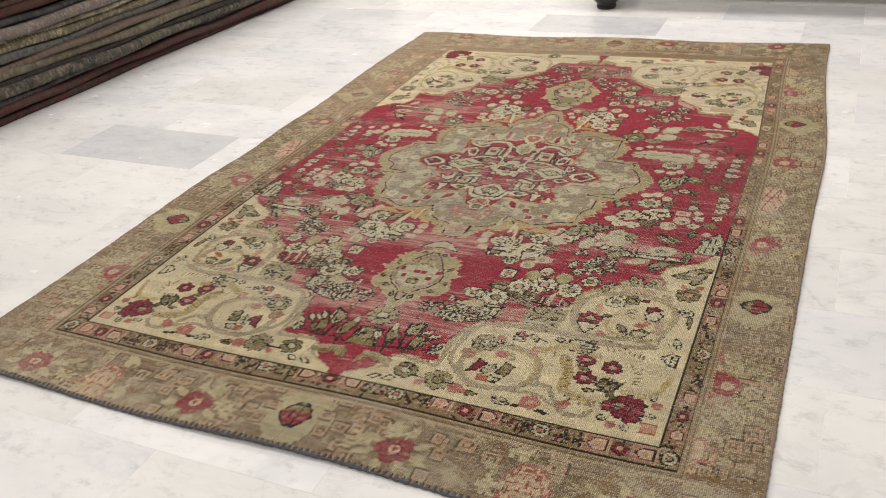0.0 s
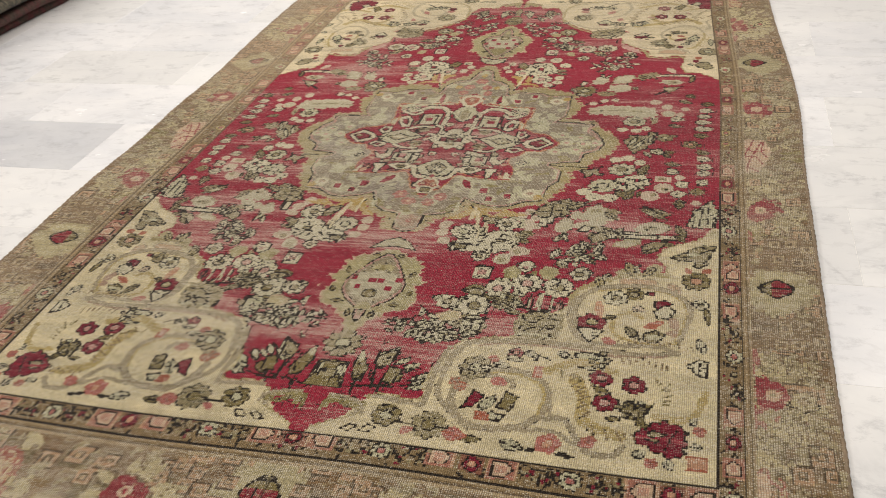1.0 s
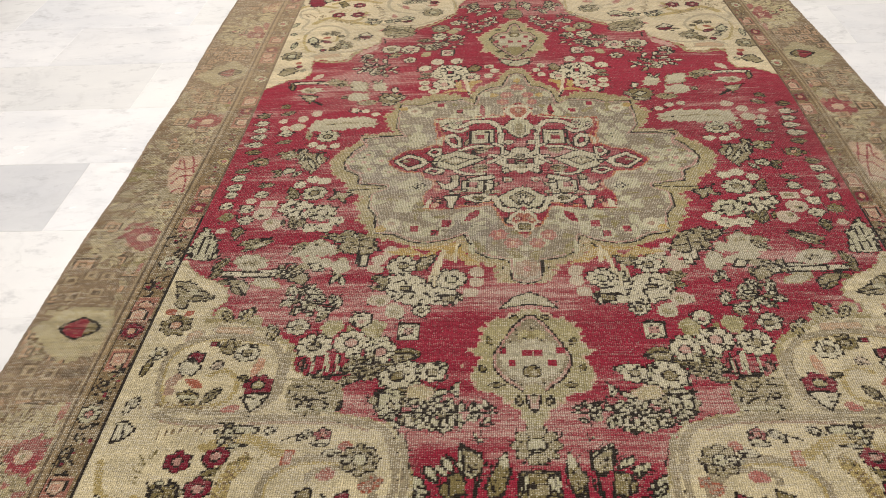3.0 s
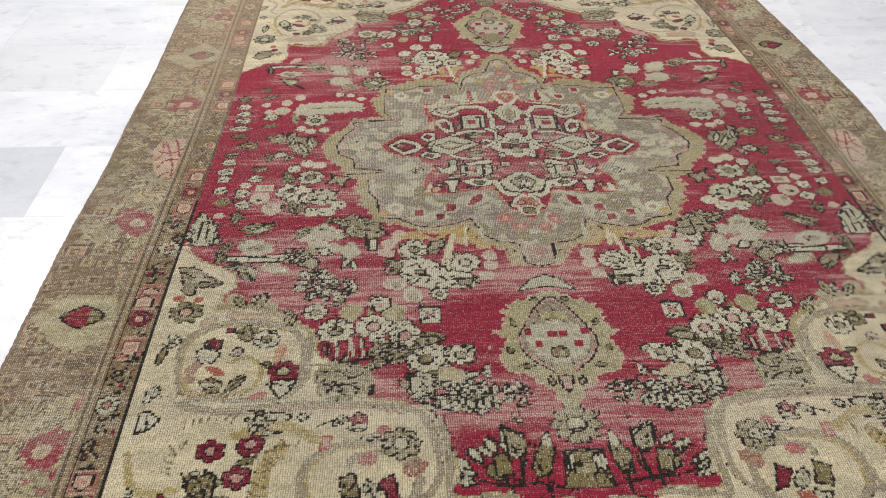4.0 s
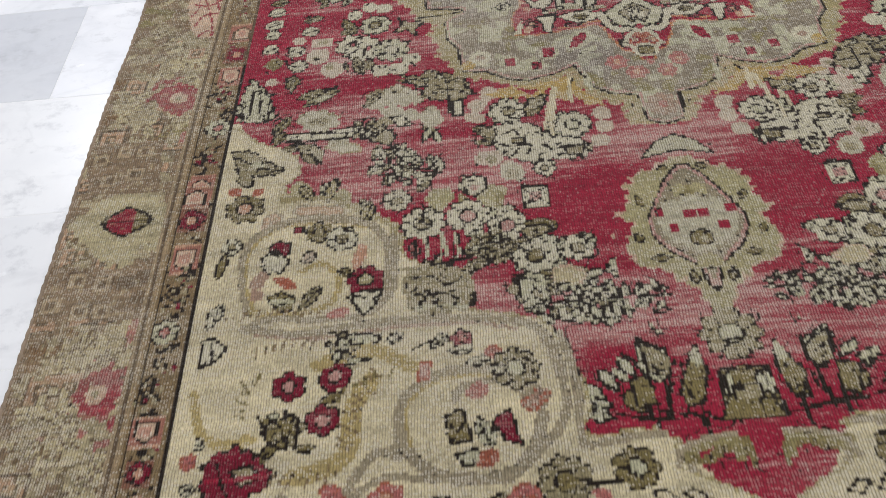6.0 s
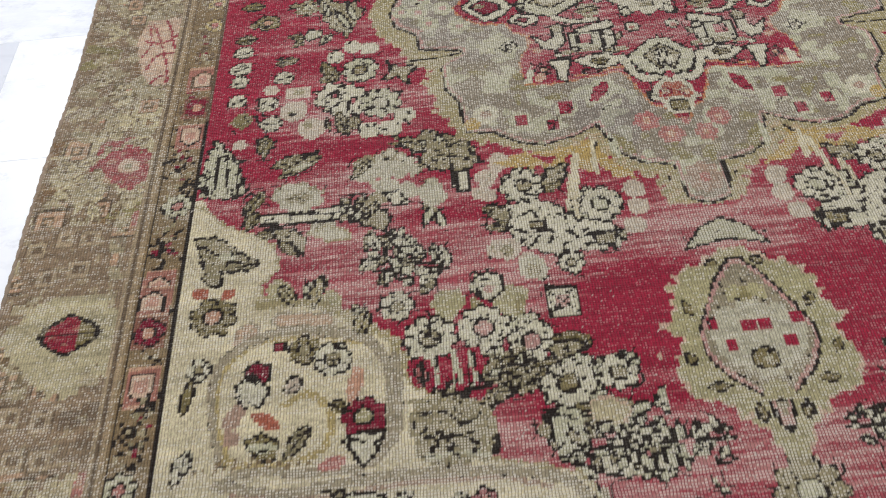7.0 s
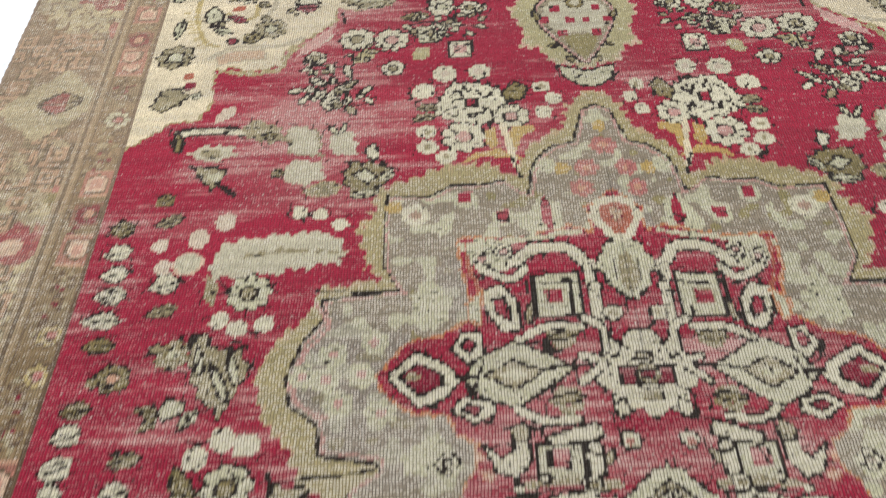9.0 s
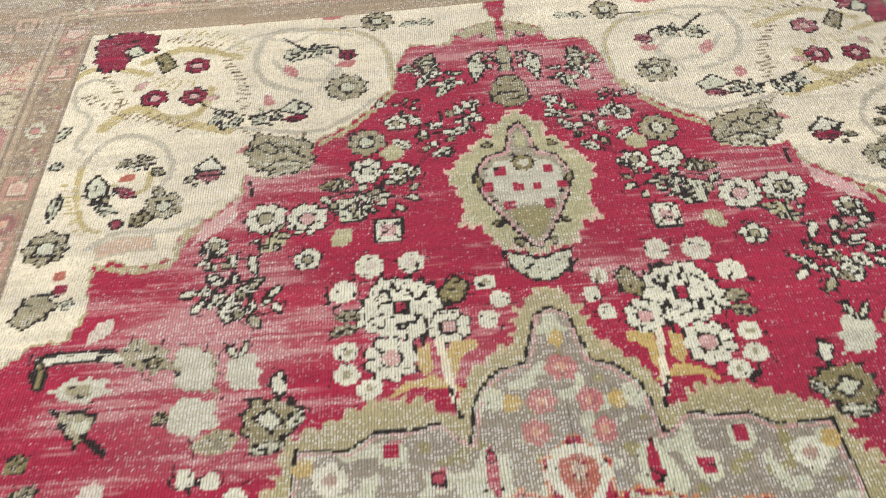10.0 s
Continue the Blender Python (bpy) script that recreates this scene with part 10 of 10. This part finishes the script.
# towards the far end: lighter cream, deeper red
far_ramp = sstep(0.0, 0.6, CY)[..., None]
colour = np.where(creamy[..., None], colour * (1 - 0.45 * far_ramp) + np.array(srgb(232, 214, 184)) * 0.45 * far_ramp, colour)
crimson = field_mask & (np.abs(colour[..., 0] - np.array(RED)[0]) + np.abs(colour[..., 1] - np.array(RED)[1]) < 0.02)
colour = np.where(crimson[..., None], colour * (1 - far_ramp * np.array((0.0, 0.12, 0.06))), colour)

greyish = field_mask & (np.abs(colour[..., 0] - np.array(GREY)[0]) + np.abs(colour[..., 2] - np.array(GREY)[2]) < 0.02)
veil = value_noise((NYP, NXP), (150, 90), 54)
blot = value_noise((NYP, NXP), (26, 18), 55)
colour = np.where((greyish & (veil > 0.67))[..., None], np.array(PALE) * 0.95, colour)
colour = np.where((greyish & (veil < 0.13))[..., None], np.array(OLIVEG), colour)
colour = np.where((greyish & (blot > 0.62))[..., None], colour * 0.6 + np.array(srgb(152, 142, 134)) * 0.4, colour)

# hatching across the loom in the borders
hatch = value_noise((NYP, NXP), (700, 40), 56)
colour = np.where(faint[..., None], colour * (0.85 + 0.32 * hatch)[..., None], colour)
# the guard's dark lines turn brown towards the far end
browned = guard_mask & (CY > -0.25) & (lum < 0.12)
colour = np.where(browned[..., None], np.array(srgb(104, 84, 62)), colour)
# outside the field, one side is blended paler towards its far end
far_pale = (0.26 * sstep(-0.1, 0.6, CY) * sstep(0.3, -0.3, CX) * ~field_mask)[..., None]
colour = colour * (1 - far_pale) + np.array(srgb(214, 190, 160)) * far_pale
# age: abrash in bands across the loom, pale rubbed patches, odd knots
rows = value_noise((NYP, 1), (90, 1), 21) * 0.5 + value_noise((NYP, 1), (300, 1), 22) * 0.5
cloud = value_noise((NYP, NXP), (9, 6), 23)
streak = value_noise((NYP, NXP), (260, 12), 24)
knots = np.random.RandomState(25).rand(NYP, NXP)[np.ix_(ky, kx)]
tone = 1 + (rows - 0.5) * 0.22 + (cloud - 0.5) * 0.20 + (streak - 0.5) * 0.16 + (knots - 0.5) * 0.34 * (1 - 0.55 * sstep(-0.1, 0.5, CY))
colour = colour * tone[..., None]
rub = 0.145 + value_noise((NYP, NXP), (22, 9), 31) * 0.42 + value_noise((NYP, NXP), (110, 16), 32) * 0.36
for cx_, cy_, rx_, ry_, k_ in ((-0.38, -0.42, 0.30, 0.09, 0.34), (0.42, -0.44, 0.26, 0.07, 0.30), (-0.25, -0.86, 0.30, 0.08, 0.30), (0.15, -0.95, 0.35, 0.06, 0.22),
                               (-0.40, 0.42, 0.10, 0.09, 0.34), (-0.52, 0.62, 0.12, 0.05, 0.3), (0.36, -0.86, 0.1, 0.05, 0.25), (-0.55, 0.24, 0.12, 0.05, 0.3), (-0.1, -0.56, 0.30, 0.05, 0.22), (-0.42, 0.46, 0.18, 0.14, 0.30), (-0.36, 0.66, 0.14, 0.08, 0.28), (0.34, 0.76, 0.20, 0.09, 0.28), (0.0, 1.0, 0.35, 0.06, 0.30), (0.0, -0.86, 0.45, 0.09, 0.24), (-0.15, -0.55, 0.35, 0.06, 0.16), (0.25, 0.92, 0.25, 0.05, 0.3), (-0.32, 0.92, 0.15, 0.05, 0.25), (-0.45, 0.72, 0.12, 0.05, 0.25)):
    rub = rub + k_ * np.exp(-((CX - cx_) / rx_) ** 2 - ((CY - cy_) / ry_) ** 2)
isred = (colour[..., 0] > 3.2 * colour[..., 1]) & field_mask
thread = value_noise((NYP, NXP), (620, 26), 34) * 0.6 + value_noise((NYP, NXP), (900, 90), 35) * 0.4
fade = (np.clip((rub - 0.62) * 1.0, 0, 0.18) + 0.66 * np.clip((thread + rub * 0.9 - 1.18) * 4, 0, 0.75)) * isred
colour = colour * (1 - fade[..., None]) + np.array(BLUSH) * fade[..., None]
dull = np.clip((rub - 0.5) * 0.8, 0, 0.16)[..., None] * ~isred[..., None] * (lum > 0.25)[..., None]
colour = colour * (1 - dull) + np.array(srgb(186, 174, 146)) * dull
worn_amount = np.clip((rub - 0.40) * 1.6, 0, 1)
worn_amount = worn_amount * (1 - 0.5 * sstep(-0.1, 0.4, CY)) - 0.26 * sstep(-0.1, 0.4, CY) + 0.18 * faint + 0.28 * (end_mask & (CY < 0)) + 0.06 * field_mask * ~isred + 0.34 * np.exp(-((CX / 0.42) ** 2 + ((CY - 0.02) / 0.36) ** 2) ** 2)
white = np.random.RandomState(33).rand(NYP, NXP) < 0.002 + 0.02 * np.clip(rub - 0.55, 0, 1)
colour[white] = srgb(206, 198, 184)
colour = np.clip(colour, 0.004, 0.9)
dark = (colour.sum(axis=2) < 0.13)

pz_ = ripple(px_, py_) + (np.random.RandomState(41).rand(NYP, NXP)[np.ix_(ky, kx)] - 0.5) * 0.0008
pz_ -= dark * 0.0008
ids = np.arange((NX + 1) * (NY + 1)).reshape(NY + 1, NX + 1)
quads = np.stack([ids[:-1, :-1], ids[:-1, 1:], ids[1:, 1:], ids[1:, :-1]], axis=-1)
points = np.stack([px_, py_, pz_], axis=-1).reshape(-1, 3)

rug = new("carpet")
tagged(rug, "worn hand-knotted crimson carpet with beige medallion on marble", "carpet")


def pile(name, mask, label):
    f = quads[mask[:-1, :-1]]
    used, inv = np.unique(f, return_inverse=True)
    inv = inv.reshape(-1).astype(np.int32)
    data = bpy.data.meshes.new(name)
    data.vertices.add(len(used))
    data.vertices.foreach_set("co", points[used].astype(np.float32).ravel())
    data.loops.add(len(inv))
    data.loops.foreach_set("vertex_index", inv)
    data.polygons.add(len(f))
    data.polygons.foreach_set("loop_start", np.arange(0, len(inv), 4, dtype=np.int32))
    data.update(calc_edges=True)
    dye = data.attributes.new("dye", "FLOAT_COLOR", "POINT")
    rgba = np.ones((len(used), 4), np.float32)
    rgba[:, :3] = colour.reshape(-1, 3)[used]
    dye.data.foreach_set("color", rgba.ravel())
    wear = data.attributes.new("worn", "FLOAT", "POINT")
    wear.data.foreach_set("value", worn_amount.reshape(-1)[used].astype(np.float32))
    part(name, data, WOOL, rug, label)


pile("field", field_mask, "crimson field with floral sprays, cream corners and medallion")
pile("guard_border", guard_mask, "narrow brown guard border of rosettes and panels")
pile("main_border", ~field_mask & ~guard_mask, "faded olive-brown main border with palmettes")


def cord(name, line_points, radius, material, parent, label="", rings=6):
    """A soft cord along a row of points."""
    bm = bmesh.new()
    prev = None
    n = len(line_points)
    for i, p in enumerate(line_points):
        a, b = Vector(line_points[max(i - 1, 0)]), Vector(line_points[min(i + 1, n - 1)])
        d = (b - a).normalized()
        side = d.cross(Vector((0, 0, 1))).normalized()
        up = side.cross(d)
        r = radius * (1 + 0.18 * math.sin(i * 1.9) + 0.12 * math.sin(i * 0.37))
        ring = [bm.verts.new(Vector(p) + side * math.cos(k * math.tau / rings) * r + up * math.sin(k * math.tau / rings) * r) for k in range(rings)]
        if prev:
            for k in range(rings):
                bm.faces.new((prev[k], prev[(k + 1) % rings], ring[(k + 1) % rings], ring[k])).smooth = True
        prev = ring
    return part(name, bm, material, parent, label)


def edge_points(xs, ys, lift):
    x, y = place(np.array(xs), np.array(ys))
    return [(float(a), float(b), max(0.003, float(c) + lift)) for a, b, c in zip(x, y, ripple(x, y))]


span = np.linspace(YNEAR, YFAR, 460)
for sx in (-XMAX, XMAX):
    cord("selvedge", edge_points(np.full(460, sx), span, -0.003), 0.0042, BINDING, rug, "overcast brown wool side cord")
across = np.linspace(-XMAX, XMAX, 320)
cord("end_cord", edge_points(across, np.full(320, YNEAR), -0.004), 0.0052, UNDERSIDE, rug, "blue-grey bound near end")
cord("end_cord", edge_points(across, np.full(320, YFAR), -0.004), 0.0042, BINDING, rug, "brown bound far end")
# overcast stitches on the near end
stitch_bm = bmesh.new()
bmesh.ops.create_cube(stitch_bm, size=1, matrix=Matrix.Diagonal((0.0036, 0.010, 0.003, 1)))
bmesh.ops.bevel(stitch_bm, geom=stitch_bm.edges[:], offset=0.0009, segments=1, affect="EDGES")
stitch_pale = mesh_of("stitch", stitch_bm)
stitch_dark = stitch_pale.copy()
stitch_pale.materials.append(STITCH_PALE)
stitch_dark.materials.append(STITCH_DARK)
for i, p in enumerate(edge_points(np.linspace(-XMAX + 0.004, XMAX - 0.004, 290), np.full(290, YNEAR + 0.002), 0.0006)):
    ob = new("stitch", stitch_dark if i % 2 else stitch_pale)
    ob.matrix_basis = pose(p[0], p[1] - 0.001, p[2], random.uniform(4, 24), 0, random.uniform(-30, 14)) @ Matrix.Diagonal((random.uniform(0.7, 1.2), random.uniform(0.6, 1.15), 1, 1))
    ob.parent = rug


# ---- folded carpets stacked along the wall side ----
DYES = (
    (srgb(63, 57, 50), srgb(84, 48, 50), srgb(51, 46, 43)), (srgb(85, 52, 54), srgb(74, 65, 59), srgb(62, 53, 50)), (srgb(81, 80, 83), srgb(62, 59, 62), srgb(103, 97, 91)),
    (srgb(85, 81, 72), srgb(55, 54, 56), srgb(111, 104, 91)), (srgb(46, 44, 45), srgb(60, 56, 52), srgb(41, 38, 40)), (srgb(103, 97, 85), srgb(83, 78, 68), srgb(113, 107, 93)),
    (srgb(94, 85, 77), srgb(107, 90, 80), srgb(79, 74, 70)), (srgb(82, 82, 85), srgb(96, 93, 86), srgb(65, 65, 68)), (srgb(99, 93, 78), srgb(83, 77, 63), srgb(145, 138, 119)),
    (srgb(127, 120, 104), srgb(95, 89, 73), srgb(156, 150, 133)), (srgb(107, 99, 92), srgb(98, 87, 90), srgb(128, 123, 115)), (srgb(56, 55, 58), srgb(73, 71, 70), srgb(46, 45, 46)))


def folded_carpet(i, z, thick):
    """One carpet folded over several times: its rounded folds look to the aisle."""
    rnd = random.Random(100 + i)
    bm = bmesh.new()
    x0, back, y0, y1, n = -2.117 + rnd.uniform(-0.02, 0.02), -3.3, -0.17 + rnd.uniform(-0.02, 0.05), 2.95 + rnd.uniform(-0.1, 0.1), 90
    ph = [rnd.uniform(0, 6.3) for _ in range(4)]
    prof = [(math.sin(a) * 0.5, -math.cos(a) * 0.5) for a in np.linspace(0, math.pi, 9)]
    rings = []
    for k in range(n + 1):
        y = y0 + (y1 - y0) * k / n
        dz = 0.006 * math.sin(y * 2.3 + i * 0.5) + 0.004 * math.sin(y * 6.1 + ph[1]) + 0.003 * math.sin(y * 13.0 + ph[3])
        dx = 0.055 * (y + 0.15) + 0.010 * math.sin(y * 1.9 + ph[2]) + 0.006 * math.sin(y * 7.7 + ph[3])
        th = thick * (1 + 0.10 * math.sin(y * 3.3 + ph[1]))
        ring = [(back, y, z + 0.001 + max(dz, -0.001 if i == 0 else -1) * (i > 0))]
        ring += [(x0 + dx + s * th * 0.9 - th * 0.45, y, z + (dz if i else 0) + th * (0.5 + c)) for s, c in prof]
        ring += [(back, y, z + (dz if i else 0) + th)]
        rings.append([bm.verts.new(p) for p in ring])
    for a, b in zip(rings, rings[1:]):
        for p, q, r, s in zip(a, a[1:], b[1:], b):
            bm.faces.new((p, s, r, q)).smooth = True
        bm.faces.new((a[-1], b[-1], b[0], a[0]))
    bm.faces.new(rings[0])
    bm.faces.new(rings[-1][::-1])
    bmesh.ops.recalc_face_normals(bm, faces=bm.faces[:])
    ob = new("folded_carpet", mesh_of("folded_carpet", bm))
    ob.data.materials.append(rolled_wool_material("folded_wool", *DYES[i % 12]))
    words = ("dark brown and maroon", "maroon and brown", "slate blue-grey", "grey-olive", "charcoal", "dusty khaki", "faded brown", "blue-grey and beige", "olive and cream", "cream speckled olive", "mauve-grey", "charcoal grey")[i % 12]
    tagged(ob, f"folded {words} wool carpet lying in a stack", "carpet", "stack of folded carpets")


zz = 0.0
for i in range(23):
    th = 0.034 + 0.012 * math.sin(i * 2.7)
    folded_carpet(i, zz, th)
    zz += th * 0.97

# ---- low bench beyond the carpet, of which a bun foot shows ----
bench = new("upholstered_bench")
bench.location = (0.60, 2.16, 0)
tagged(bench, "low brown upholstered bench on black turned feet", "bench")
body = part("body", slab(1.80, 0.50, 0.31, 0.03, 3), FABRIC, bench, "brown fabric body")
body.location = (0, 0.12, 0.13)
foot_mesh = mesh_of("foot", lathe([(0.0, 0.0), (0.044, 0.0), (0.049, 0.006), (0.049, 0.018), (0.045, 0.024), (0.06, 0.036), (0.067, 0.054), (0.064, 0.074), (0.046, 0.092), (0.048, 0.13), (0.0, 0.13)]))
for fx_, fy_ in ((-0.80, -0.22), (0.80, -0.22), (-0.80, 0.22), (0.80, 0.22)):
    f = part("foot", foot_mesh, None, bench, "glossy black turned bun foot")
    f.location = (fx_, fy_, 0)
foot_mesh.materials.append(BLACK_WOOD)

# ---- floor: marble slabs in running bond ----
floor = new("floor", mesh_of("floor", slab(9.4, 11.4, 0.1)))
floor.data.materials.append(GROUT)
floor.location = (0, 0, -0.1006)
tagged(floor, "polished white marble tiles in running bond", "floor", kind="structure")
TW, TH = 0.60, 0.295


def tile_mesh():
    bm = slab(TW - 0.0010, TH - 0.0010, 0.010, 0.0004)
    return mesh_of("marble_tile", bm)


white_tile, grey_tile, mid_tile = tile_mesh(), tile_mesh(), tile_mesh()
white_tile.materials.append(MARBLE)
grey_tile.materials.append(MARBLE_GREY)
mid_tile.materials.append(MARBLE_MID)
GREYS = {(-1, -3): grey_tile, (-1, -4): mid_tile, (5, -1): grey_tile, (6, 0): grey_tile, (0, 1): mid_tile, (-2, 1): mid_tile, (-4, 1): mid_tile, (1, -3): mid_tile}
far_bm = bmesh.new()
TR = random.Random(8)
for r in range(-19, 19):
    off = 0.38 if r % 2 == 0 else 0.14
    for c in range(-8, 8):
        x, y = off + (c + 0.5) * TW, 0.01 + (r + 0.5) * TH
        if abs(x) > 4.8 or abs(y) > 5.7:
            continue
        if -2.5 < x < 2.0 and -2.2 < y < 3.1:
            ob = new("marble_tile", GREYS.get((r, c), mid_tile if TR.random() < 0.34 else white_tile))
            ob.location = (x, y, -0.010 + TR.uniform(-0.0002, 0.0002))
            ob.parent = floor
            ob.matrix_parent_inverse = floor.matrix_basis.inverted()
        else:
            bmesh.ops.create_cube(far_bm, size=1, matrix=Matrix.Translation((x, y, -0.005)) @ Matrix.Diagonal((TW - 0.0010, TH - 0.0010, 0.010, 1)))
rest = part("marble_tiles", far_bm, MARBLE, floor)
rest.matrix_parent_inverse = floor.matrix_basis.inverted()
tagged(rest, kind="stuff")
